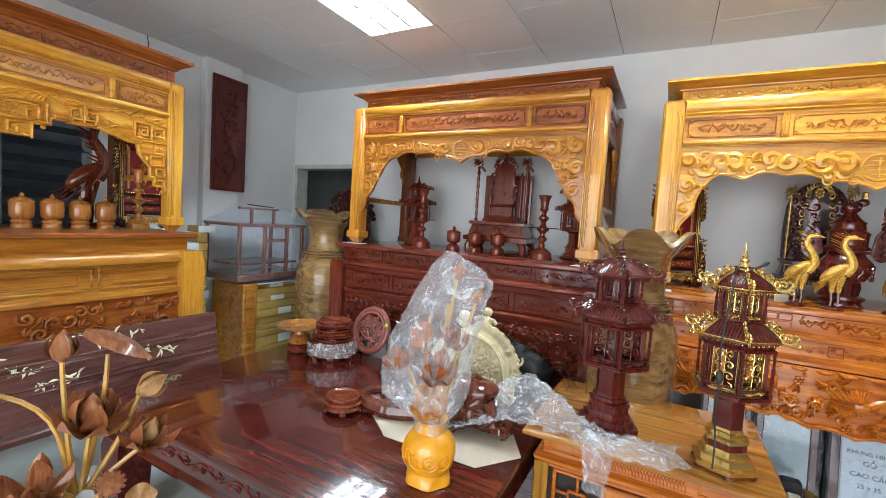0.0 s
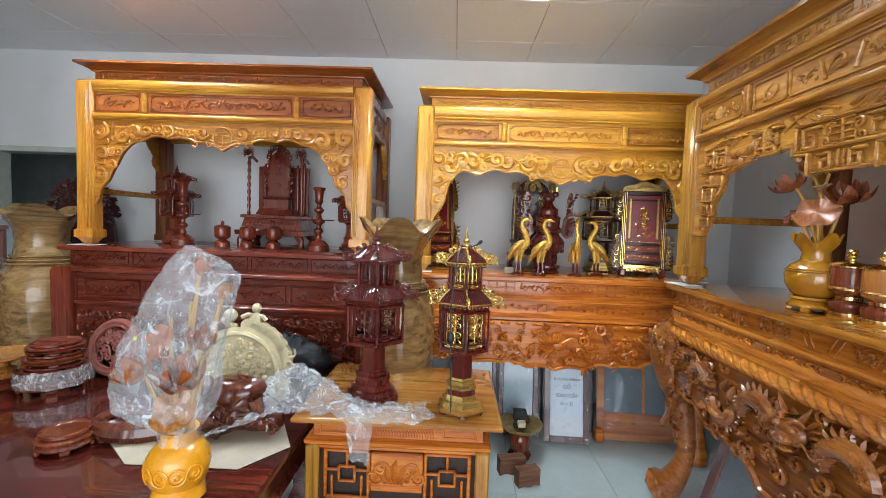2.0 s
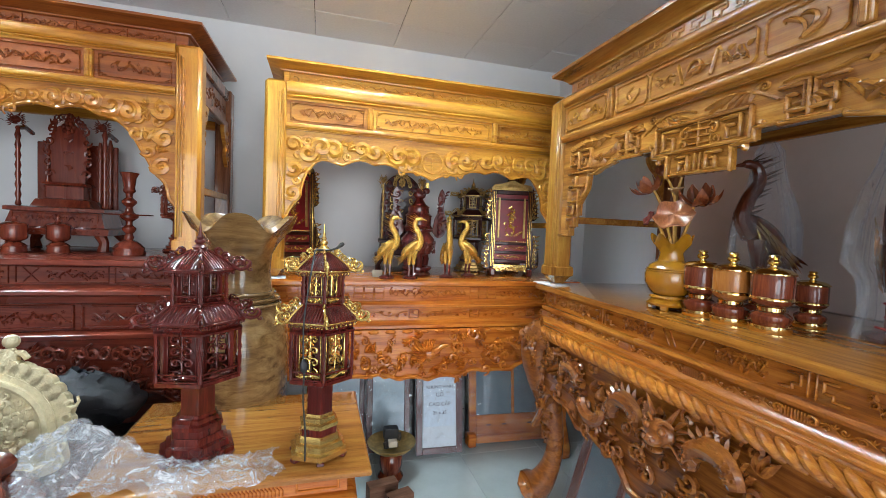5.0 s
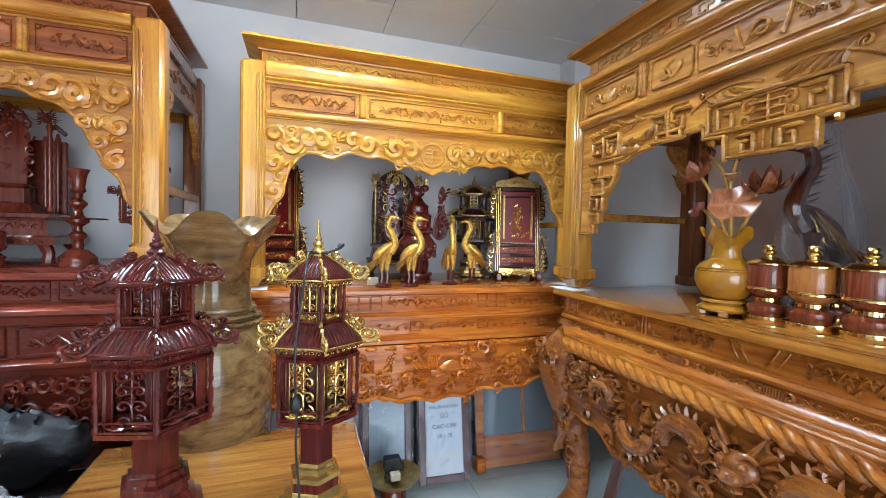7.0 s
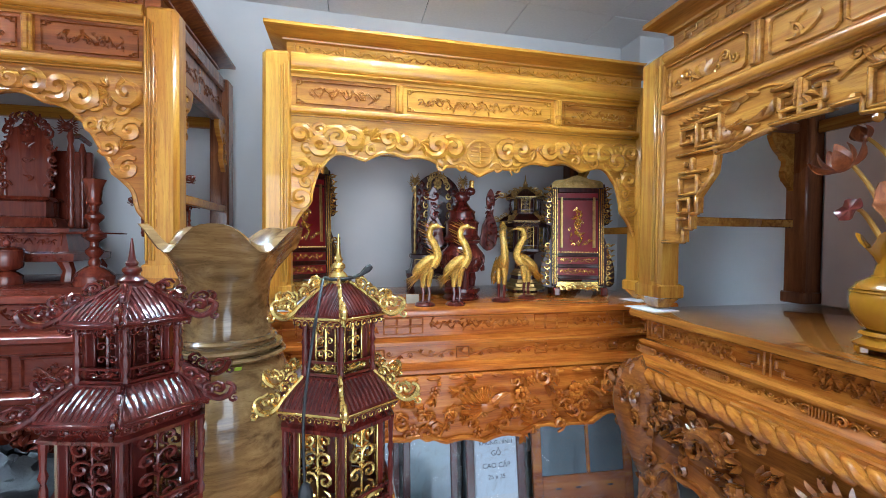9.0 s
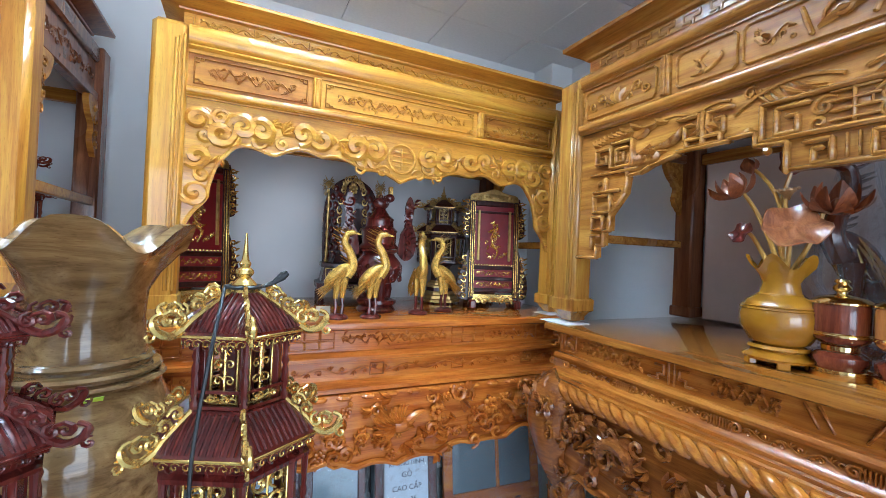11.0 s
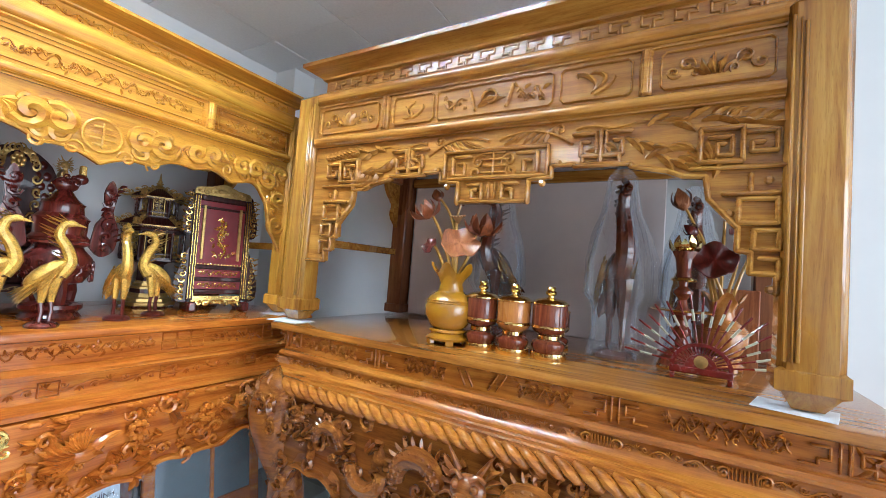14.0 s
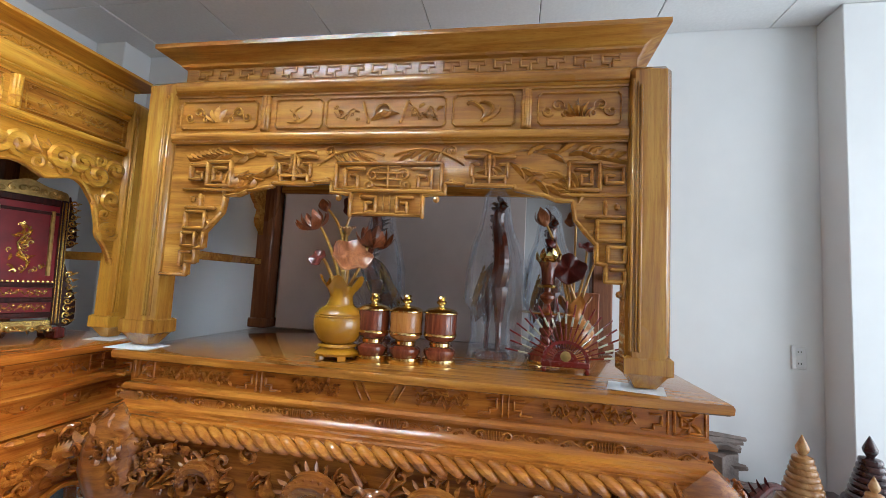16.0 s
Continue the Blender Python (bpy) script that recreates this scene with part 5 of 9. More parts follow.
def altar_far():
    t = thing("altar_table", MF, "golden brown carved altar table below a window", "altar table", "altar tables")
    rnd = random.Random(8)
    x0, x1, y0, y1 = -0.09, 2.06, -0.06, 0.85
    table_top(t, x0, x1, y0, y1, ZF, RUST_X)
    prof = [(-0.05, 1.33), (-0.05, 1.245), (-0.02, 1.24), (0.01, 1.22), (0.02, 1.20), (0.02, 1.17), (-0.02, 1.16), (-0.02, 1.0), (0.0, 0.99), (0.01, 0.975), (0.01, 0.955), (-0.01, 0.95)]
    b = part("body", Geo().stack(x0, x1, y0, y1, list(reversed(prof)), 0), AMBER_X, t)
    gc = Geo()
    for xa, xb in ((0.05, 0.52), (0.56, 1.42), (1.46, 1.93)):
        frame_lines(gc, xa, xb, 1.02, 1.145, y0 + 0.02, 0.014, 0.009, 0.0)
        frame_lines(gc, xa + 0.06, xb - 0.06, 1.05, 1.115, y0 + 0.02, 0.006, 0.006, 0.015)
    part("carving", gc, AMBER_X, b)
    g, edge = valance_plate(0.985, x1 - x0 - 0.26, 0.953, [(0, 0.72), (0.3, 0.76), (0.55, 0.73), (0.70, 0.78), (0.80, 0.70), (0.86, 0.60), (0.945, 0.52)], y0 + 0.01, y0 + 0.04, 0.02)
    a = part("apron", g, RUST_X, t)
    gc = Geo().tube([(x, y0 + 0.004, z + 0.006) for x, z in edge], 0.009, 5)
    fill_scrolls(gc, edge, 0.94, 0.985, 0.92, y0 + 0.008, rnd, 0.045, 0.2)
    part("carving", gc, RUST_X, a)
    for xa, sg in ((x0, 1), (x1, -1)):
        for ya, yb in ((y0 - 0.035, y0 + 0.10), (y1 - 0.13, y1)):
            part("leg", Geo().loft([[(xa - sg * o, ya, z), (xa + sg * 0.13, ya, z), (xa + sg * 0.13, yb, z), (xa - sg * o, yb, z)] for o, z in ((0.03, 0.0), (0.02, 0.1), (0.015, 0.6), (0.03, 1.10), (0.02, 1.20), (0.0, 1.24))]), GOLD_Z, t)
    return t


altar_left()
altar_mid()
altar_right()
altar_far()

# ---- loose things ----


def flower(name, parent, c, s, lean, material, petals=7, open_=0.6):
    """A carved lotus flower: two rings of cupped petals round a heart."""
    g = Geo()
    m = Matrix.Translation(c) @ Euler(lean).to_matrix().to_4x4()
    for ring, (n, o, h) in enumerate(((petals, open_, 0.95), (max(3, petals - 2), open_ * 0.45, 1.05))):
        for i in range(n):
            a = 2 * math.pi * (i + 0.5 * ring) / n
            d = Vector((math.cos(a), math.sin(a), 0))
            g.petal(tuple(d * s * 0.10), tuple(d * s * o + Vector((0, 0, s * h * (1 - 0.35 * o)))), s * 0.52, -s * 0.14, (-math.sin(a), math.cos(a), 0), m, 5)
    g.lathe([(s * 0.04, 0), (s * 0.16, s * 0.05), (s * 0.18, s * 0.25), (s * 0.05, s * 0.45)], 8, m=m)
    return part(name, g, material, parent)


def bud(name, parent, c, s, lean, material):
    m = Matrix.Translation(c) @ Euler(lean).to_matrix().to_4x4()
    g = Geo().lathe([(0.10 * s, -0.1 * s), (0.34 * s, 0.12 * s), (0.42 * s, 0.40 * s), (0.30 * s, 0.75 * s), (0.12 * s, 1.0 * s), (0.02 * s, 1.15 * s)], 10, m=m)
    for i in range(4):
        a = math.pi * i / 2
        d = Vector((math.cos(a), math.sin(a), 0))
        g.petal(tuple(d * s * 0.12), tuple(d * s * 0.20 + Vector((0, 0, s * 1.02))), s * 0.55, -s * 0.26, (-math.sin(a), math.cos(a), 0), m, 5)
    return part(name, g, material, parent)


def leaf_disc(name, parent, c, r, lean, material, waves=5):
    m = Matrix.Translation(c) @ Euler(lean).to_matrix().to_4x4()
    rings = []
    for rr, z in ((0.02, -0.008), (0.45, -0.03), (0.85, 0.0), (1.0, 0.02), (0.96, 0.035), (0.80, 0.016), (0.42, -0.014), (0.02, 0.006)):
        rings.append([(r * rr * math.cos(a) * (1 + 0.06 * math.sin(waves * a)), r * rr * math.sin(a) * (1 + 0.05 * math.cos(3 * a)), z * r * 3 + 0.16 * r * rr * rr * math.sin(waves * a)) for a in (2 * math.pi * i / 26 for i in range(26))])
    return part(name, Geo().loft(rings, True, m), material, parent)


def seed_pod(parent, c, s, lean, material):
    m = Matrix.Translation(c) @ Euler(lean).to_matrix().to_4x4()
    g = Geo().lathe([(0.12 * s, -0.6 * s), (0.3 * s, -0.2 * s), (0.62 * s, 0.1 * s), (0.62 * s, 0.2 * s), (0.5 * s, 0.22 * s)], 14, m=m)
    for i in range(14):
        a = 2 * math.pi * i / 14
        g.ball((0.66 * s * math.cos(a), 0.66 * s * math.sin(a), 0.16 * s), 0.11 * s, 5, 3, m)
    return part("seed_pod", g, material, parent)


def stem(parent, a, b, bow, r, material):
    a, b, w = Vector(a), Vector(b), Vector(bow)
    pts = [tuple(a.lerp(b, i / 8) + w * math.sin(math.pi * i / 8) - Vector((0, 0, 0.0))) for i in range(9)]
    return part("stem", Geo().tube(pts, [r * (1.15 - 0.3 * i / 8) for i in range(9)], 6), material, parent)


def lotus_pot(parent, s, material):
    """A round pot with a scalloped lip on a footed stand; 0.165 wide when s is 1."""
    def lip(k, a, r, z):
        return (r * (1 + (0.10 * math.cos(5 * a) if k in (7, 8, 9) else 0)), z + (0.020 * s * math.cos(5 * a + 0.6) if k in (7, 8, 9) else 0))
    prof = [(0.045, 0.052), (0.064, 0.062), (0.086, 0.100), (0.088, 0.132), (0.074, 0.166), (0.046, 0.184), (0.040, 0.212), (0.050, 0.242), (0.070, 0.266), (0.062, 0.262), (0.030, 0.20), (0.01, 0.19)]
    b = part("pot", Geo().lathe([(r * s, z * s) for r, z in prof], 36, wave=lip), material, parent)
    g = Geo()
    for zz, rr in ((0.146, 0.0845), (0.153, 0.081), (0.183, 0.047)):
        g.tube([(rr * s * math.cos(a * math.pi / 16), rr * s * math.sin(a * math.pi / 16), zz * s) for a in range(33)], 0.003 * s, 5)
    part("ring", g, material, b)
    st = part("stand", Geo().lathe([(r * s, z * s) for r, z in ((0.060, 0.014), (0.074, 0.016), (0.080, 0.024), (0.066, 0.034), (0.060, 0.040), (0.070, 0.046), (0.066, 0.054), (0.04, 0.056))], 28), material, parent)
    for i in range(5):
        a = 2 * math.pi * i / 5 + 0.3
        part("foot", Geo().box((-0.014 * s, -0.010 * s, 0), (0.014 * s, 0.010 * s, 0.02 * s), 0.003 * s, Matrix.Rotation(a, 4, "Z") @ Matrix.Translation((0.064 * s, 0, 0)) @ Matrix.Rotation(math.pi / 2, 4, "Z")), material, st)


def lotus_right():
    # local frame: x to the room's left-to-right along the altar, y to its back
    t = thing("lotus_vase", pose(1.765, 1.785, ZR + 0.0005, 0, 0, -90), "mustard lacquered wooden vase with carved brown lotus flowers", "vase")
    lotus_pot(t, 1.12, LACQUER)
    z = 0.27
    for a, b, bw in (((0, 0, z), (-0.105, -0.03, 0.52), (0.0, 0, 0.03)), ((0.0, 0.01, z), (-0.09, 0.01, 0.585), (0.03, 0, 0.04)), ((0.01, 0, z), (0.01, -0.01, 0.48), (0, 0, 0)), ((-0.02, -0.01, z), (-0.075, -0.04, 0.385), (-0.01, 0, 0.03)),
                     ((0.02, -0.01, z), (0.045, -0.05, 0.39), (0.0, 0, 0.01)), ((0.02, 0.01, z), (0.10, 0.0, 0.46), (0.01, 0, 0)), ((0.0, 0.02, z), (0.02, 0.02, 0.60), (-0.03, 0, 0))):
        stem(t, a, b, bw, 0.0062, STEMWOOD)
    flower("lotus_flower", t, (-0.110, -0.035, 0.495), 0.080, (0.2, -0.35, 0), DARKLOTUS, 6, 0.85)
    bud("lotus_bud", t, (-0.092, 0.01, 0.575), 0.046, (0, -0.4, 0), DARKLOTUS)
    seed_pod(t, (0.012, -0.01, 0.50), 0.042, (0.2, 0, 0), LOTUSPALE)
    leaf_disc("lotus_leaf", t, (-0.085, -0.05, 0.382), 0.036, (1.0, -0.5, 0), ROSE)
    leaf_disc("lotus_leaf", t, (0.055, -0.055, 0.395), 0.076, (0.85, 0.35, 0.3), LOTUSWOOD)
    flower("lotus_flower", t, (0.115, 0.01, 0.435), 0.088, (0.35, 0.25, 0), DARKLOTUS, 7, 0.85)
    leaf_disc("lotus_leaf", t, (0.02, 0.03, 0.60), 0.05, (1.3, 0.2, 0), ROSE)
    return t


lotus_right()


def lidded_pot(x, y, body, group="offering pots", s=1.0, z=ZR, label="turned wooden lidded pot with brass rings, on the altar top"):
    t = thing("lidded_pot", pose(x, y, z + 0.0005), label, "pot", group)
    q = lambda prof: [(r * s, h * s) for r, h in prof]
    part("base_ring", Geo().lathe(q([(0.056, 0), (0.058, 0.003), (0.058, 0.022), (0.054, 0.025), (0.03, 0.026)]), 32), BRASS, t, "polished brass ring")
    part("foot", Geo().lathe(q([(0.048, 0.024), (0.052, 0.032), (0.056, 0.042), (0.055, 0.052), (0.045, 0.060), (0.036, 0.064)]), 32), TURNED, t)
    part("waist_ring", Geo().lathe(q([(0.034, 0.063), (0.037, 0.066), (0.037, 0.077), (0.034, 0.080)]), 32), BRASS, t, "polished brass ring")
    b = part("body", Geo().lathe(q([(0.034, 0.079), (0.044, 0.084), (0.054, 0.092), (0.057, 0.10), (0.0575, 0.172), (0.055, 0.178), (0.02, 0.179)]), 32), body, t)
    part("band", Geo().lathe(q([(0.0572, 0.100), (0.0590, 0.101), (0.0590, 0.105), (0.0578, 0.1065), (0.0590, 0.108), (0.0572, 0.110)]), 32), BRASS, b)
    lid = part("lid", Geo().lathe(q([(0.058, 0.177), (0.061, 0.179), (0.061, 0.183), (0.054, 0.189), (0.044, 0.195), (0.024, 0.199), (0.012, 0.203)]), 32), BRASS, t, "brass lid")
    part("knob", Geo().lathe(q([(0.010, 0.201), (0.010, 0.207), (0.017, 0.212), (0.019, 0.218), (0.014, 0.225), (0.011, 0.228), (0.016, 0.232), (0.013, 0.238), (0.003, 0.240)]), 16), BRASS, lid)
    return t


lidded_pot(1.79, 1.655, TURNED, s=1.08)
lidded_pot(1.79, 1.525, TURNEDGOLD, s=1.08, label="turned golden wooden lidded pot with brass rings")
lidded_pot(1.81, 1.395, TURNED, s=1.08)
lidded_pot(2.02, 1.60, TURNED, s=0.85, label="small dark turned pot with brass rings behind others")
lidded_pot(2.05, 1.43, TURNED, s=0.85, label="small dark turned pot with brass rings behind others")


def crane(m, body, accent, wrap=None, s=1.0, beak=0.0, label="gilded carved standing crane with a curved neck", group="gilded cranes"):
    """A slim crane standing on a round foot; about 0.42 high. Faces +x."""
    t = thing("crane_ornament", m, label, "ornament", group)
    q = lambda *p: tuple(v * s for v in p)
    b = part("base", Geo().lathe([(r * s, z * s) for r, z in ((0.050, 0), (0.052, 0.008), (0.044, 0.016), (0.030, 0.022), (0.01, 0.024))], 18), accent, t)
    for dx, yy in ((-0.012, -0.012), (0.018, 0.012)):
        part("leg", Geo().tube([q(dx, yy, 0.018), q(dx + 0.004, yy, 0.06), q(dx - 0.002, yy, 0.11)], [0.0075 * s, 0.0075 * s, 0.009 * s], 7), accent, t)
    for dx, yy in ((-0.012, -0.012), (0.018, 0.012)):
        part("thigh", Geo().tube([q(dx, yy, 0.095), q(dx + 0.003, yy, 0.14), q(dx + 0.004, yy * 0.8, 0.19)], [0.011 * s, 0.016 * s, 0.026 * s], 8), body, t)
    g = Geo().ball((0, 0, 0), (0.078 * s, 0.032 * s, 0.034 * s), 16, 10, Matrix.Translation(q(-0.004, 0, 0.205)) @ Matrix.Rotation(-0.72, 4, "Y"))
    pts = smoothstep_points([q(0.035, 0, 0.20), q(0.062, 0, 0.25), q(0.045, 0, 0.31), q(0.02, 0, 0.355), q(0.03, 0, 0.395), q(0.05, 0, 0.402)], 4)
    n = len(pts)
    g.tube(pts, [s * (0.025 - 0.013 * i / (n - 1)) for i in range(n)], 9)
    g.ball(q(0.052, 0, 0.404), (0.020 * s, 0.013 * s, 0.013 * s), 8, 6)
    part("body", g, body, t)
    part("beak", Geo().tube([q(0.064, 0, 0.402), q(0.082, 0, 0.399), q(0.098, 0, 0.394)], [0.008 * s, 0.005 * s, 0.001 * s], 6), accent if beak else body, t)
    gf = Geo()
    for i in range(9):
        k = i / 8
        p = pts[int(4 + k * (n - 8))]
        gf.petal(p, (p[0] - s * 0.060, 0, p[2] + s * 0.030), s * 0.034, s * 0.003, (0, 1, 0), None, 3)
    for i in range(3):
        gf.petal(q(0.045, 0, 0.41), q(0.010 - 0.014 * i, 0, 0.440 - 0.012 * i), s * 0.020, 0.002, (0, 1, 0), None, 3)
    part("crest", gf, body, t)
    for sy in (-1, 1):
        gw = Geo()
        for r in range(3):
            for i in range(5):
                gw.petal(q(0.036 - 0.016 * i, sy * (0.037 - 0.003 * r), 0.240 - 0.012 * r - 0.014 * i), q(0.000 - 0.022 * i, sy * 0.032, 0.190 - 0.016 * r - 0.018 * i), s * 0.028, sy * s * 0.006, (0.5, 0, 0.8), None, 3)
        part("wing", gw, GILT if wrap else body, t)
    gt = Geo()
    for i in range(6):
        gt.petal(q(-0.028, 0.006 * (i - 2.5), 0.165), q(-0.078 - 0.006 * i, 0.010 * (i - 2.5), 0.085 + 0.008 * i), s * 0.030, 0.004, (0, 1, 0.2), None, 4)
    part("tail", gt, body, t)
    if wrap:
        rnd = random.Random(int(s * 100))

        def fold(k, a, r, z):
            return (r * (1 + 0.13 * math.sin(5 * a + 0.3 * k) + 0.09 * math.sin(13 * a + 0.5 * k) + 0.05 * math.sin(23 * a) + 0.03 * rnd.uniform(-1, 1)), z)
        part("plastic_wrap", Geo().lathe([(r * s, z * s) for r, z in ((0.062, 0.002), (0.052, 0.06), (0.058, 0.12), (0.078, 0.15), (0.075, 0.23), (0.060, 0.30), (0.042, 0.35), (0.034, 0.40), (0.03, 0.44), (0.01, 0.47))], 96, wave=fold, cap=False), wrap, t, "clear crumpled plastic wrap", 20)
    return t


for x, y, a in ((0.745, 2.985, -12), (0.897, 2.985, -12), (1.165, 3.07, -96), (1.345, 3.15, 168)):
    crane(pose(x, y, ZM + 0.0005, 0, 0, a), GOLDPAINT, ROSE, s=0.95)
crane(pose(2.10, 1.215, ZR + 0.0005, 0, 0, 200), BROWNCARVE, BROWNCARVE, WRAP, 1.62, label="dark wooden crane wrapped in clear plastic", group="wrapped cranes")
crane(pose(2.31, 1.82, ZR + 0.0005, 0, 0, 160), BROWNCARVE, BROWNCARVE, WRAP, 1.62, label="dark wooden crane wrapped in clear plastic", group="wrapped cranes")
# gilt wing band of the wrapped crane shows through
crane(pose(2.36, 0.96, ZR + 0.0005, 0, 0, 190), BROWNCARVE, BROWNCARVE, WRAP, 1.55, label="dark wooden crane wrapped in clear plastic", group="wrapped cranes")


def candlestick(m, H_, wd, brass, label, flower_top=False):
    t = thing("candlestick", m, label, "candlestick", "candlesticks")
    s = H_ / 0.42
    q = lambda pr: [(r * s, z * s) for r, z in pr]
    part("base", Geo().lathe(q([(0.066, 0), (0.068, 0.01), (0.062, 0.022), (0.064, 0.034), (0.052, 0.048), (0.036, 0.062), (0.020, 0.072)]), 26), wd, t)
    part("stem", Geo().lathe(q([(0.016, 0.07), (0.020, 0.085), (0.014, 0.10), (0.028, 0.118), (0.028, 0.128), (0.014, 0.142), (0.014, 0.158), (0.036, 0.176), (0.037, 0.186), (0.018, 0.202), (0.013, 0.225), (0.030, 0.245), (0.030, 0.255), (0.013, 0.27), (0.016, 0.292)]), 24), wd, t)
    part("tray", Geo().lathe(q([(0.02, 0.186), (0.095, 0.187), (0.098, 0.190), (0.094, 0.193), (0.02, 0.192)]), 30), brass, t)
    part("cup", Geo().lathe(q([(0.016, 0.29), (0.026, 0.30), (0.022, 0.315), (0.028, 0.36), (0.037, 0.385), (0.030, 0.388), (0.012, 0.36)]), 22, wave=lambda k, a, r, z: (r * (1 + (0.12 * math.cos(6 * a) if k in (4, 5) else 0)), z)), wd, t)
    if brass is BRASS:
        part("ring", Geo().lathe(q([(0.069, 0.0), (0.071, 0.004), (0.069, 0.012), (0.062, 0.013)]), 26), BRASS, t, "brass ring")
        part("ring", Geo().lathe(q([(0.034, 0.285), (0.040, 0.290), (0.034, 0.297)]), 22), BRASS, t, "brass ring")
    if flower_top:
        flower("gilt_flower", t, (0, 0, 0.375 * s), 0.07 * s, (0, 0, 0), BRASS, 6, 0.7)
    return t


candlestick(pose(2.06, 0.985, ZR + 0.0005), 0.46, TURNED, BRASS, "brown turned candlestick with a brass tray and gilt flower", True)
candlestick(pose(-1.80, 3.25, ZL + 0.0005), 0.53, MAHOG_Z, MAHOG_X, "dark red turned wooden candlestick on the altar")
candlestick(pose(-0.715, 3.17, ZL + 0.0005), 0.51, MAHOG_Z, MAHOG_X, "dark red turned wooden candlestick on the altar")


def lotus_behind():
    t = thing("lotus_vase", pose(2.17, 0.86, ZR + 0.0005, 0, 0, -90), "golden wooden vase with tall dark lotus leaves", "vase")
    lotus_pot(t, 1.0, TURNEDGOLD)
    z = 0.24
    for k, (b, bw) in enumerate((((-0.13, 0, 0.60), (-0.0, 0, 0.05)), ((-0.09, 0, 0.52), (0, 0, 0.05)), ((0.0, 0, 0.62), (0, 0, 0)), ((0.05, 0, 0.50), (0.01, 0, 0)), ((-0.05, -0.03, 0.40), (0, 0, 0)), ((0.10, 0, 0.47), (0.0, 0, 0.02)))):
        stem(t, (0.01 * (k - 2.5), 0, z), b, bw, 0.006, STEMWOOD)
    bud("lotus_bud", t, (-0.135, 0, 0.60), 0.075, (0, -0.3, 0), LOTUSWOOD)
    bud("lotus_bud", t, (-0.09, 0, 0.50), 0.05, (0, -0.9, 0), ROSE)
    leaf_disc("lotus_leaf", t, (-0.03, -0.04, 0.40), 0.075, (1.1, 0.1, 0), ROSE)
    leaf_disc("lotus_leaf", t, (0.055, -0.01, 0.50), 0.045, (0.5, 0.2, 0), ROSE)
    leaf_disc("lotus_leaf", t, (0.0, 0.0, 0.63), 0.05, (0.8, -0.6, 0), LOTUSWOOD)
    flower("lotus_flower", t, (0.11, -0.01, 0.44), 0.05, (0, 0.5, 0), LOTUSWOOD, 5, 0.7)
    return t


lotus_behind()


def fan_holder():
    t = thing("fan_ornament", pose(1.875, 0.925, ZR + 0.0005, 0, 0, -90), "red lacquered fan-shaped ornament with radiating painted sticks", "ornament")
    red = plain("dark_red_lacquer", (0.17, 0.012, 0.010), 0.25, vary=0.2, coat=0.6)
    ivory = plain("ivory_paint", (0.55, 0.54, 0.40), 0.4)
    arc = [(0.086 * math.cos(a), 0.040 + 0.078 * math.sin(a)) for a in (math.pi * k / 24 for k in range(25))]
    inn = [(0.044 * math.cos(a), 0.040 + 0.042 * math.sin(a)) for a in (math.pi * k / 24 for k in range(25))]
    part("arch", Geo().prism([(x * 1.0, z) for x, z in arc] + [(x * 0.86, 0.040 + (z - 0.040) * 0.86) for x, z in reversed(arc)], -0.010, 0.010), red, t)
    part("plate", Geo().prism(inn, -0.012, 0.004).box((-0.088, -0.012, 0.018), (0.088, 0.012, 0.042), 0.004), red, t)
    part("medallion", Geo().lathe([(0.018, 0), (0.020, 0.002), (0.012, 0.004), (0.002, 0.005)], 12, m=Matrix.Translation((0, -0.012, 0.060)) @ Matrix.Rotation(math.pi / 2, 4, "X")), GILTDULL, t, "dull gilded medallion")
    for sg in (-1, 1):
        part("foot", Geo().box((sg * 0.078 - 0.007, -0.022, 0), (sg * 0.078 + 0.007, 0.022, 0.020), 0.003), red, t)
    for k in range(19):
        a = math.pi * (0.045 + 0.91 * k / 18)
        d = Vector((math.cos(a), 0, math.sin(a)))
        c = Vector((0, 0, 0.040))
        yo = 0.003 * (k % 2)
        ln = 0.225 + 0.01 * math.sin(k * 2.1)
        st = part("stick", Geo().tube([tuple(c + d * 0.045 + Vector((0, yo, 0))), tuple(c + d * ln + Vector((0, yo, 0)))], [0.0028, 0.0036], 6), red, t)
        part("sleeve", Geo().tube([tuple(c + d * (ln - 0.085) + Vector((0, yo, 0))), tuple(c + d * (ln - 0.048) + Vector((0, yo, 0)))], 0.0042, 6), ivory, st, "ivory painted tip")
    return t


fan_holder()
single("standing_board", Geo().box((-0.07, -0.008, 0.0), (0.07, 0.008, 0.30), 0.004), LOTUSWOOD, "upright reddish brown board behind the fan", "board", pose(2.30, 0.80, ZR + 0.0005, 0, 0, -90))
bb = Geo().box((0.13, 0.882, ZR + 0.001), (1.56, 0.90, 2.10), 0.004)
single("back_panel", bb, plain("taupe_board", (0.66, 0.585, 0.56), 0.5, vary=0.1, scale=2), "dull taupe board closing the altar canopy's back", "panel", MR)

# ---- lanterns shaped like pagodas ----


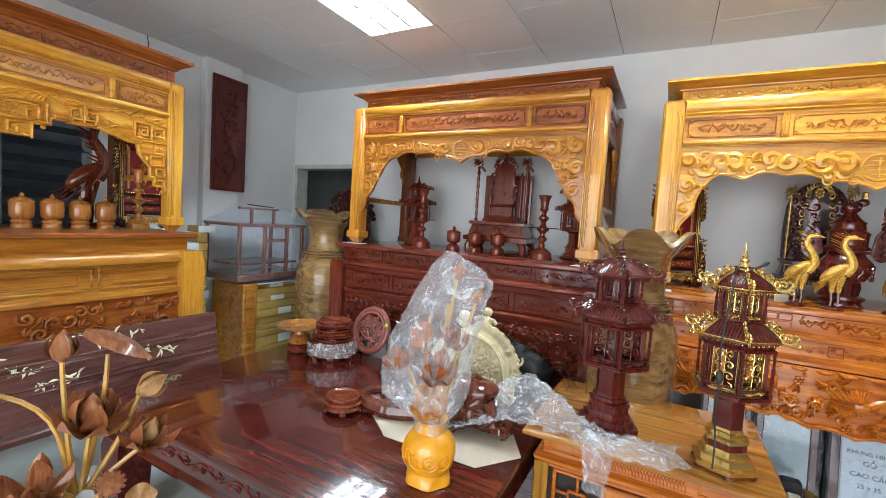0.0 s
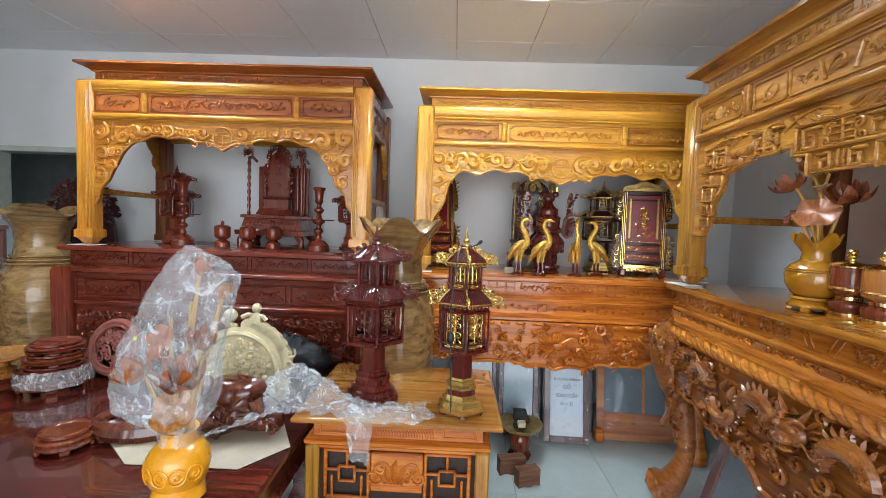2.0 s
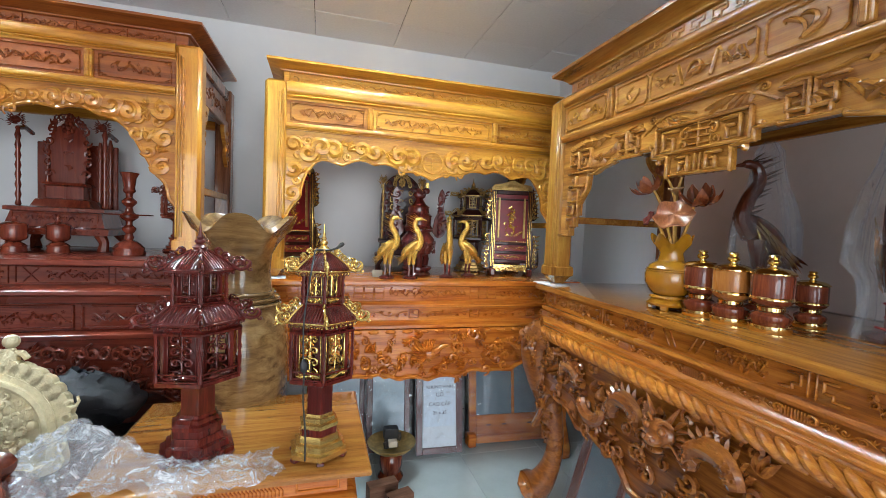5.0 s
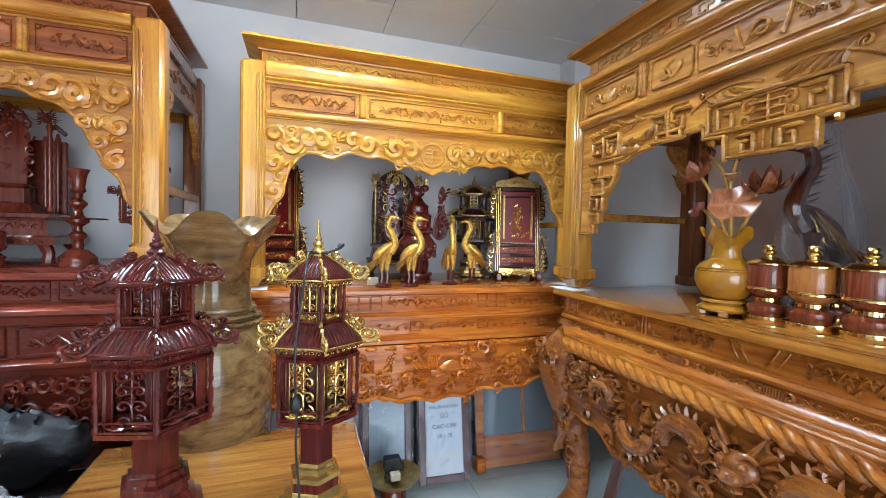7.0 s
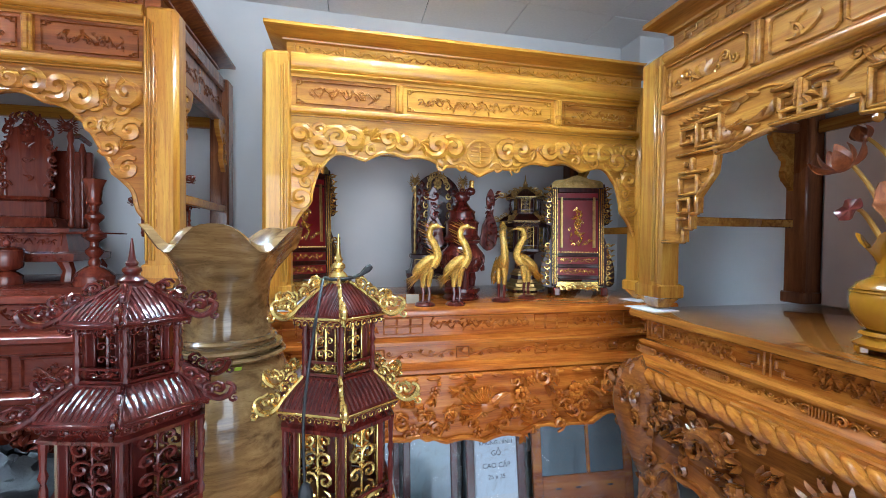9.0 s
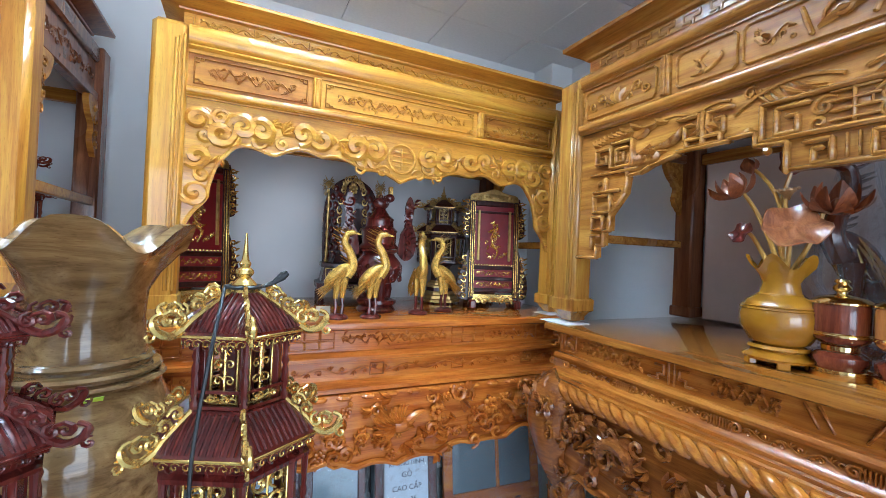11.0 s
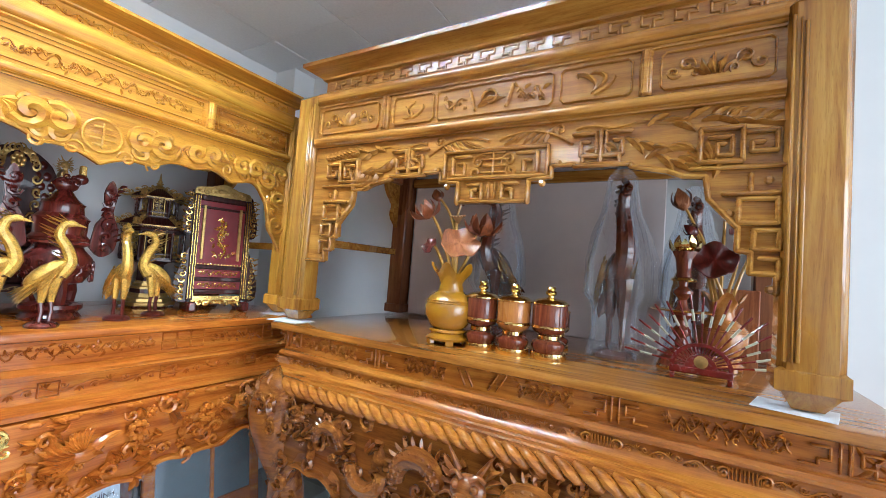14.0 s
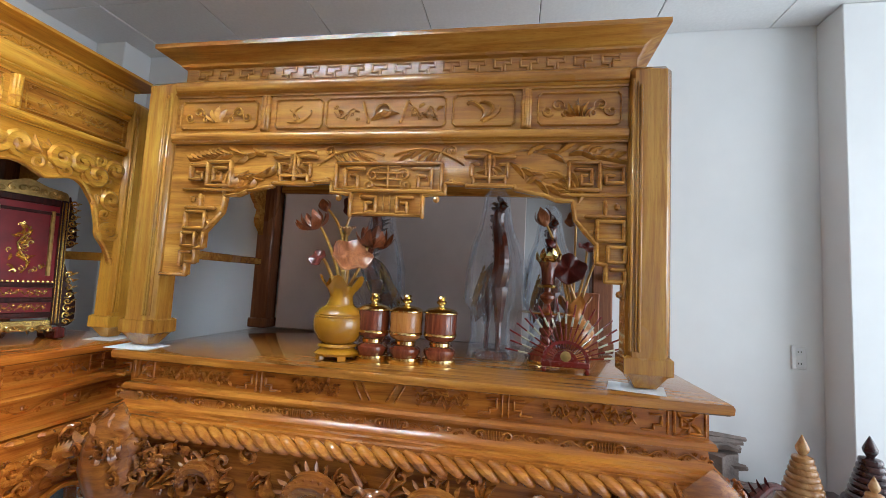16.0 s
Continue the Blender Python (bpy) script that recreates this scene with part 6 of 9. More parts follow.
def pagoda(m, Hh, wd, gilt, label, sides=6, group="pagoda lanterns", cord=False):
    """Stepped foot, stem, lattice lantern with corner columns, two flared roofs with ridge scrolls, finial. Built 0.83 high."""
    t = thing("pagoda_lantern", m, label, "lantern", group)
    s = Hh / 0.83
    n = sides
    A0 = math.pi / n
    trim = gilt or wd

    def hexa(prof, a0=A0):
        return Geo().lathe([(r * s, z * s) for r, z in prof], n, a0=a0)

    def at(a, r, z):
        return (r * s * math.cos(a), r * s * math.sin(a), z * s)

    part("foot", hexa([(0.108, 0.012), (0.110, 0.030), (0.094, 0.036), (0.092, 0.056), (0.078, 0.062), (0.076, 0.082), (0.074, 0.086)]), trim, t, "gilded stepped foot" if gilt else "")
    for k in range(n):
        a = A0 + 2 * math.pi * k / n
        part("foot_block", Geo().box((-0.013 * s, -0.013 * s, 0), (0.013 * s, 0.013 * s, 0.0125 * s), 0.002 * s, Matrix.Translation(at(a, 0.094, 0)) @ Matrix.Rotation(a, 4, "Z")), wd, t)
    part("plinth", hexa([(0.070, 0.086), (0.070, 0.112)]), wd, t)
    part("step", hexa([(0.074, 0.112), (0.075, 0.126), (0.062, 0.132), (0.061, 0.146), (0.054, 0.150), (0.052, 0.160)]), trim, t)
    part("stem", hexa([(0.050, 0.158), (0.050, 0.262), (0.062, 0.275), (0.088, 0.288)]), wd, t)
    part("gallery_floor", hexa([(0.118, 0.286), (0.124, 0.290), (0.124, 0.302), (0.116, 0.304)]), wd, t)

    def tier(r, z0, z1, col, bal):
        """A ring of lattice panels between posts, with turned outer columns."""
        for k in range(n):
            a = A0 + 2 * math.pi * k / n
            part("post", Geo().box((-0.007 * s, -0.007 * s, z0 * s), (0.007 * s, 0.007 * s, z1 * s), 0.001, Matrix.Translation(at(a, r, 0)) @ Matrix.Rotation(a, 4, "Z")), wd, t)
            pc = at(a, col, 0)
            h = z1 - z0
            part("column", Geo().lathe([(q * s, (z0 + h * f) * s) for q, f in ((0.006, 0), (0.007, 0.08), (0.0035, 0.14), (0.006, 0.24), (0.006, 0.44), (0.0035, 0.52), (0.007, 0.60), (0.004, 0.68), (0.0055, 0.9), (0.006, 1.0))], 7, (pc[0], pc[1], 0)), wd, t)
            a2 = a + math.pi / n
            ap, half = r * math.cos(math.pi / n), r * math.sin(math.pi / n)
            fm = Matrix.Rotation(a2 + math.pi / 2, 4, "Z")
            g = Geo()
            yy = -(ap * s)
            w, zz0, zz1 = (half - 0.010) * s, (z0 + 0.004) * s, (z1 - 0.004) * s
            zm = (zz0 + zz1) / 2
            hh = (zz1 - zz0) / 2
            for sg in (-1, 1):
                for q in (-0.75, -0.26, 0.26, 0.75):
                    curl(g, sg * w * 0.42, zm + hh * q, yy, min(w * 0.46, hh * 0.25), sg, q * 2.0, 0.17, 1.25, 12, 5)
                bar(g, sg * w, zz0, sg * w, zz1, yy, 0.004 * s, 0.003 * s)
            for q in (-0.98, 0.98):
                bar(g, -w, zm + hh * q, w, zm + hh * q, yy, 0.005 * s, 0.003 * s)
            g.tube([(0, yy, zz0), (0, yy, zz1)], 0.0022 * s, 5)
            rosette(g, 0, zm, yy, min(w * 0.22, hh * 0.2), 5)
            part("lattice", Geo().add(g.v, g.f, fm), trim, t, "gilded openwork lattice" if gilt else "")
            if bal:
                bo = col * math.cos(math.pi / n)
                gb = Geo()
                wb = (col * math.sin(math.pi / n) - 0.006) * s
                gb.box((-wb, -bo * s - 0.003 * s, (z0 + 0.001) * s), (wb, -bo * s + 0.003 * s, (z0 + 0.006) * s)).box((-wb, -bo * s - 0.003 * s, (z0 + 0.026) * s), (wb, -bo * s + 0.003 * s, (z0 + 0.031) * s))
                rail = part("balustrade", Geo().add(gb.v, gb.f, fm), wd, t)
                gc = Geo()
                for sg in (-1, 1):
                    curl(gc, sg * wb * 0.4, (z0 + 0.016) * s, -bo * s, 0.008 * s, sg, 0.3, 0.25, 1.1, 9, 4)
                    leaf(gc, 0, (z0 + 0.016) * s, -bo * s, wb * 0.8, 0 if sg > 0 else math.pi, 0.3, 0.1)
                part("carving", Geo().add(gc.v, gc.f, fm), trim, rail)
        part("inner_core", Geo().lathe([(0.030 * s, z0 * s), (0.030 * s, z1 * s)], 8), wd, t)

    def roof(r0, r1, z0, z1, tag):
        """A hipped roof with rows of half-round tiles, fringe and scrolled ridges."""
        steps = 4
        ring = []
        for k in range(steps + 1):
            f = k / steps
            ring.append((r0 + (r1 - r0) * f, z0 + (z1 - z0) * (f ** 0.85 if f else 0)))
        rf = part("roof", hexa([(r0 - 0.012, z0 - 0.016), (r0, z0 - 0.014), (r0 + 0.002, z0 - 0.004)] + ring), wd, t)
        for k in range(n):
            a2 = A0 + 2 * math.pi * (k + 0.5) / n
            fm = Matrix.Rotation(a2 + math.pi / 2, 4, "Z")
            g = Geo()
            cs, sn = math.cos(math.pi / n), math.sin(math.pi / n)
            m_ = 13
            for j in range(m_):
                u = (j + 0.5) / m_ * 2 - 1
                xb, xt = u * r0 * sn, u * r0 * sn
                lim = abs(u)
                f_end = min(0.97, (1 - lim) * r0 / (r0 - r1) if r0 > r1 else 1) if lim * r0 > r1 else 0.97
                pts = []
                for q in range(4):
                    f = f_end * q / 3
                    rr = r0 + (r1 - r0) * f
                    zz = z0 + (z1 - z0) * (f ** 0.85 if f else 0)
                    pts.append((xb * s, -rr * cs * s, zz * s + 0.001 * s))
                g.tube(pts, 0.0027 * s, 5)
            for sg in (-1, 1):
                for q in range(2):
                    curl(g, sg * (0.25 + 0.4 * q) * r0 * sn * s, (z0 - 0.020) * s, -(r0 - 0.004) * cs * s, 0.010 * s, sg, 1.2, 0.2, 1.1, 9, 4)
            tiles = [part("roof_tiles", Geo().add(g.v, g.f, fm), wd, rf)]
            gl = Geo()
            w = r0 * sn * s
            bar(gl, -w, (z0 - 0.006) * s, w, (z0 - 0.006) * s, -(r0 + 0.002) * cs * s, 0.005 * s, 0.003 * s)
            for q in range(-3, 4):
                curl(gl, q * w * 0.27, (z0 - 0.017) * s, -(r0 - 0.001) * cs * s, 0.009 * s, 1 if q > 0 else -1, 0.4, 0.14, 1.1, 8, 4)
            part("fringe", Geo().add(gl.v, gl.f, fm), trim, rf)
            # ridge with a curling tail
            a = A0 + 2 * math.pi * k / n
            rm = Matrix.Rotation(a, 4, "Z")
            g = Geo()
            pr = []
            for q in range(7):
                f = q / 6
                rr = r1 + (r0 - r1) * f
                pr.append((rr * s, 0, (z0 + (z1 - z0) * ((1 - f) ** 0.85 if f < 1 else 0) + 0.004) * s))
            g.tube(pr, 0.0042 * s, 6)
            for q in range(3):
                px = pr[2 + q * 2]
                cg = Geo()
                curl(cg, px[0] + 0.004 * s, px[2] + 0.014 * s, 0, 0.013 * s, 1 if q % 2 else -1, 0.8 * q, 0.27, 1.2, 10, 6)
                g.add(cg.v, cg.f)
            tail = [(r0 * s, 0, (z0 + 0.004) * s), ((r0 + 0.018) * s, 0, (z0 - 0.004) * s), ((r0 + 0.038) * s, 0, (z0 + 0.006) * s), ((r0 + 0.044) * s, 0, (z0 + 0.024) * s), ((r0 + 0.032) * s, 0, (z0 + 0.030) * s)]
            g.tube(smoothstep_points(tail, 3), [0.0066 * s] * 9 + [0.004 * s] * 4, 7)
            cg = Geo()
            curl(cg, (r0 + 0.020) * s, (z0 + 0.020) * s, 0, 0.015 * s, 1, 0.2, 0.26, 1.2, 10, 6)
            curl(cg, (r0 + 0.046) * s, (z0 - 0.002) * s, 0, 0.011 * s, -1, 1.2, 0.22, 1.2, 10, 5)
            g.add(cg.v, cg.f)
            part("ridge", Geo().add(g.v, g.f, rm), trim, rf, "gilded dragon scroll" if gilt else "")

    tier(0.098, 0.303, 0.466, 0.120, True)
    part("bracket_ring", hexa([(0.126, 0.464), (0.128, 0.472), (0.118, 0.478), (0.122, 0.490), (0.100, 0.492)]), wd, t)
    roof(0.134, 0.082, 0.510, 0.556, "lower")
    part("gallery_floor", hexa([(0.084, 0.552), (0.086, 0.560), (0.078, 0.562)]), wd, t)
    tier(0.062, 0.561, 0.672, 0.078, True)
    roof(0.102, 0.024, 0.686, 0.742, "upper")
    part("finial", Geo().lathe([(q * s, z * s) for q, z in ((0.026, 0.736), (0.018, 0.744), (0.017, 0.750), (0.021, 0.756), (0.015, 0.763), (0.010, 0.768), (0.015, 0.775), (0.014, 0.781), (0.008, 0.786), (0.010, 0.792), (0.006, 0.799), (0.004, 0.815), (0.0015, 0.845))], 16), trim, t, "gilded finial" if gilt else "")
    if cord:
        pts = smoothstep_points([at(4.0, 0.05, 0.752), at(4.3, 0.13, 0.66), at(4.22, 0.145, 0.52), at(4.22, 0.142, 0.40), at(4.25, 0.142, 0.36), at(4.2, 0.13, 0.25), at(4.25, 0.12, 0.13), at(4.25, 0.118, 0.03)], 4)
        c = part("power_cord", Geo().tube(pts, 0.0029, 6), BLACK, t, "thin black power cord")
        part("switch", Geo().ball(at(4.25, 0.146, 0.37), (0.013, 0.010, 0.024), 8, 6), BLACK, c)
        part("plug", Geo().tube([at(5.6, 0.036, 0.754), at(5.9, 0.048, 0.760), at(6.0, 0.062, 0.772), at(6.05, 0.070, 0.778)], [0.003, 0.004, 0.008, 0.005], 7), BLACK, c)
        part("coil", Geo().tube([at(a * 0.52, 0.030 + 0.002 * math.sin(a), 0.752) for a in range(25)], 0.0032, 5), BLACK, c)
    return t


ZC = 0.735
pagoda(pose(0.357, 1.895, ZC + 0.001, 0, 0, 5) @ Matrix.Diagonal((1.0, 1.0, 1, 1)), 0.812, ROSE, GILT, "red wooden pagoda lantern with gilded lattices and ridges", cord=True)
pagoda(pose(-0.055, 1.975, ZC + 0.001, 0, 0, 16) @ Matrix.Diagonal((1.22, 1.22, 1, 1)), 0.80, ROSE, None, "dark red carved wooden pagoda lantern with hexagonal roofs")
pagoda(pose(1.49, 3.52, ZM + 0.0005, 0, 0, 10) @ Matrix.Diagonal((1.38, 1.38, 1, 1)), 0.72, ROSEDARK, GILTDULL, "small dark pagoda lantern with dull gilded trim")
pagoda(pose(-1.96, 3.42, ZL + 0.0005, 0, 0, 20) @ Matrix.Diagonal((1.3, 1.3, 1, 1)), 0.63, MAHOG_Z, None, "small dark red wooden pagoda lantern on altar")
pagoda(pose(-0.55, 3.50, ZL + 0.0005, 0, 0, 20) @ Matrix.Diagonal((1.3, 1.3, 1, 1)), 0.63, MAHOG_Z, None, "small dark red wooden pagoda lantern on altar")

# ---- on the left altar ----


def wine_cup(x, y):
    t = thing("lidded_cup", pose(x, y, ZL + 0.0005) @ Matrix.Diagonal((1.22, 1.22, 1.22, 1)), "small dark red turned wooden cup with a lid", "cup", "lidded cups")
    part("foot", Geo().lathe([(0.044, 0), (0.046, 0.008), (0.042, 0.02), (0.044, 0.03), (0.030, 0.042), (0.020, 0.048)], 24), MAHOG_Z, t)
    part("body", Geo().lathe([(0.020, 0.047), (0.042, 0.060), (0.046, 0.070), (0.046, 0.118), (0.044, 0.122), (0.01, 0.123)], 24), MAHOG_Z, t)
    lid = part("lid", Geo().lathe([(0.047, 0.121), (0.048, 0.126), (0.036, 0.134), (0.012, 0.140)], 24), MAHOG_Z, t)
    part("knob", Geo().lathe([(0.006, 0.138), (0.011, 0.148), (0.009, 0.156), (0.001, 0.166)], 12), MAHOG_Z, lid)


for x, y in ((-1.46, 3.20), (-1.265, 3.20), (-1.095, 3.26)):
    wine_cup(x, y)


def ancestral_throne(m, wd, panelwood, gilt, label, s=1.0):
    """A tablet throne: carved box base on scroll legs, beaded posts, tall back with an inner tablet and dragon-headed arms."""
    t = thing("tablet_throne", m, label, "throne", "tablet thrones")
    trim = gilt or wd
    q = lambda *p: tuple(v * s for v in p)
    b = part("base", Geo().stack(-0.27 * s, 0.27 * s, -0.19 * s, 0.19 * s, [(-0.03 * s, 0.09 * s), (0.02 * s, 0.095 * s), (0.025 * s, 0.13 * s), (-0.012 * s, 0.14 * s), (-0.035 * s, 0.225 * s), (-0.01 * s, 0.23 * s), (-0.01 * s, 0.25 * s), (-0.02 * s, 0.255 * s)], 1.0), wd, t)
    g = Geo()
    spray(g, -0.20 * s, 0.20 * s, 0.145 * s, 0.22 * s, -0.165 * s, random.Random(3), 1.8)
    frame_lines(g, -0.22 * s, 0.22 * s, 0.145 * s, 0.22 * s, -0.165 * s, 0.008 * s, 0.006 * s)
    vine(g, -0.24 * s, 0.24 * s, 0.098 * s, 0.128 * s, -0.213 * s, 0.1)
    part("carving", g, trim, b)
    for sx in (-1, 1):
        for sy in (-1, 1):
            part("leg", Geo().tube([q(sx * 0.23, sy * 0.16, 0.10), q(sx * 0.26, sy * 0.18, 0.05), q(sx * 0.25, sy * 0.175, 0.0)], [0.035 * s, 0.028 * s, 0.034 * s], 8), wd, t)
    for x, z1 in ((-0.22, 0.70), (-0.155, 0.68), (-0.10, 0.66), (0.14, 0.68), (0.20, 0.70), (0.235, 0.74)):
        g = Geo()
        k = 16
        prof = [(0.006 * s, 0.25 * s)]
        for i in range(k):
            z = 0.25 + (z1 - 0.25) * (i + 0.5) / k
            prof += [((0.017 if i % 2 == 0 else 0.010) * s, z * s)]
        prof += [(0.008 * s, z1 * s)]
        yy = -0.10 if x < -0.2 or x > 0.22 else 0.10
        part("beaded_post", g.lathe(prof, 10, (x * s, yy * s, 0)), trim, t)
    part("back", Geo().box(q(-0.22, 0.115, 0.25), q(0.24, 0.14, 0.66), 0.006 * s), wd, t)
    tb = part("tablet", Geo().prism([(x * s, z * s) for x, z in smoothstep_points([(-0.09, 0.40), (-0.10, 0.60), (-0.085, 0.72), (-0.03, 0.76), (0.0, 0.83), (0.03, 0.76), (0.085, 0.72), (0.10, 0.60), (0.09, 0.40)], 3)], 0.0, 0.03 * s).stack(-0.10 * s, 0.10 * s, -0.05 * s, 0.07 * s, [(0.06 * s, 0.255 * s), (0.04 * s, 0.30 * s), (0.0, 0.31 * s), (0.0, 0.38 * s), (0.02 * s, 0.39 * s), (0.01 * s, 0.405 * s)], 1.0), panelwood, t)
    g = Geo()
    for sg in (-1, 1):
        for i in range(5):
            curl(g, sg * (0.10 + 0.012 * math.sin(i)) * s, (0.46 + 0.065 * i) * s, -0.002, 0.030 * s, sg, i * 1.1, 0.22, 1.2, 10, 5)
    for i in range(3):
        brush(g, 0, (0.50 + 0.08 * i) * s, -0.002, 0.026 * s, random.Random(i))
    rosette(g, 0, 0.74 * s, 0.0, 0.045 * s, 7)
    for k in range(12):
        curl(g, 0.085 * s * math.cos(math.pi * k / 11), (0.74 + 0.06 * math.sin(math.pi * k / 11)) * s, 0.0, 0.026 * s, 1 if k < 6 else -1, k, 0.22, 1.2, 10, 5)
    part("carving", g, trim, tb)
    if gilt:
        hump = smoothstep_points([(-0.24, 0.25), (-0.25, 0.50), (-0.22, 0.70), (-0.12, 0.79), (0.0, 0.82), (0.12, 0.79), (0.22, 0.70), (0.25, 0.50), (0.24, 0.25)], 3)
        hb = part("carved_back", Geo().prism([(x * s, z * s) for x, z in hump], 0.085 * s, 0.113 * s), wd, t)
        sc = Geo()
        for r in range(9):
            for c in range(8):
                px, pz = -0.20 + 0.057 * c + 0.028 * (r % 2), 0.30 + 0.055 * r
                if abs(px) < 0.23 - max(0, pz - 0.62) * 0.7:
                    sc.ball((px * s, 0.085 * s, pz * s), (0.026 * s, 0.012 * s, 0.024 * s), 7, 4)
        part("scale_carving", sc, ROSE, hb, "dark red overlapping scales")
    for sx in (-1, 1):
        part("arm", Geo().tube([q(sx * 0.235, 0.10, 0.70), q(sx * 0.23, 0.0, 0.72), q(sx * 0.225, -0.09, 0.70)], 0.014 * s, 7), trim, t)
        g = Geo()
        dragon_head(g, sx * 0.225 * s, 0.745 * s, -0.10 * s, 0.05 * s)
        part("dragon_head", g, trim, t)
    return t


ancestral_throne(pose(-1.17, 3.52, ZL + 0.0005, 0, 0, 4) @ Matrix.Diagonal((1, 1, 1.1, 1)), MAHOG_Z, MAHOG_Z, None, "dark red carved ancestral tablet throne on altar", 0.92)
ancestral_throne(pose(0.93, 3.58, ZM + 0.0005, 0, 0, -6) @ Matrix.Diagonal((0.72, 0.7, 1.0, 1)), ROSEDARK, ROSEDARK, GILTDULL, "dark carved tablet throne with gilded posts", 0.90)

# ---- on the middle altar ----


def censer():
    t = thing("incense_censer", pose(0.985, 3.20, ZM + 0.0005), "red carved wooden incense censer with flame-shaped ears", "censer")
    part("stand", Geo().lathe([(0.095, 0.0), (0.10, 0.012), (0.085, 0.03), (0.10, 0.045), (0.10, 0.06), (0.07, 0.07)], 24), ROSE, t)
    for k in range(3):
        a = 2 * math.pi * k / 3 + 0.5
        part("leg", Geo().tube([(0.07 * math.cos(a), 0.07 * math.sin(a), 0.15), (0.085 * math.cos(a), 0.085 * math.sin(a), 0.11), (0.07 * math.cos(a), 0.07 * math.sin(a), 0.065)], [0.025, 0.020, 0.024], 8), ROSE, t)
    b = part("bowl", Geo().lathe([(0.03, 0.13), (0.09, 0.15), (0.118, 0.20), (0.115, 0.25), (0.085, 0.285), (0.08, 0.295), (0.10, 0.305), (0.10, 0.315), (0.05, 0.318)], 28), ROSE, t)
    g = Geo()
    for k in range(22):
        a = -math.pi * k / 21
        fm = Matrix.Rotation(a + math.pi / 2, 4, "Z")
        c = Geo()
        curl(c, 0, 0.20 + 0.03 * math.sin(k * 2.2), -0.116, 0.020, 1 if k % 2 else -1, k, 0.22, 1.2, 10, 5)
        g.add(c.v, c.f, fm)
    part("carving", g, ROSE, b)
    lid = part("lid", Geo().lathe([(0.095, 0.318), (0.100, 0.328), (0.086, 0.345), (0.088, 0.40), (0.094, 0.41), (0.072, 0.43), (0.068, 0.46), (0.073, 0.47), (0.048, 0.49), (0.02, 0.53)], 22), ROSE, t)
    g = Geo()
    g.ball((0, 0, 0.55), (0.045, 0.030, 0.032), 10, 6).ball((0.045, -0.01, 0.58), (0.026, 0.020, 0.022), 8, 6)
    for k in range(5):
        curl(g, -0.02 + 0.012 * k, 0.56 + 0.02 * (k % 2), -0.028, 0.014, 1, k, 0.25, 1.2, 9, 5)
    part("lion_knob", g, ROSE, lid)
    part("gilt_tip", Geo().box((0.040, -0.012, 0.585), (0.062, 0.012, 0.64), 0.004), GILT, lid, "gilded tip")
    for sg in (-1, 1):
        g = Geo().prism([(sg * x, z) for x, z in smoothstep_points([(0.10, 0.30), (0.14, 0.26), (0.19, 0.29), (0.20, 0.38), (0.175, 0.46), (0.185, 0.54), (0.16, 0.60), (0.135, 0.54), (0.145, 0.46), (0.115, 0.40)], 3)], -0.006, 0.006)
        for k in range(6):
            curl(g, sg * 0.155, 0.30 + 0.05 * k, -0.006, 0.026, sg * (1 if k % 2 else -1), k * 0.8, 0.22, 1.2, 10, 5)
        for k in range(12):
            a = k * 0.55
            leaf(g, sg * (0.158 + 0.03 * math.cos(a)), 0.33 + 0.022 * k, -0.004, 0.035, 0.4 if sg > 0 else 2.7, 0.4, 0.2)
        part("ear", g, ROSE, t)
    return t


censer()


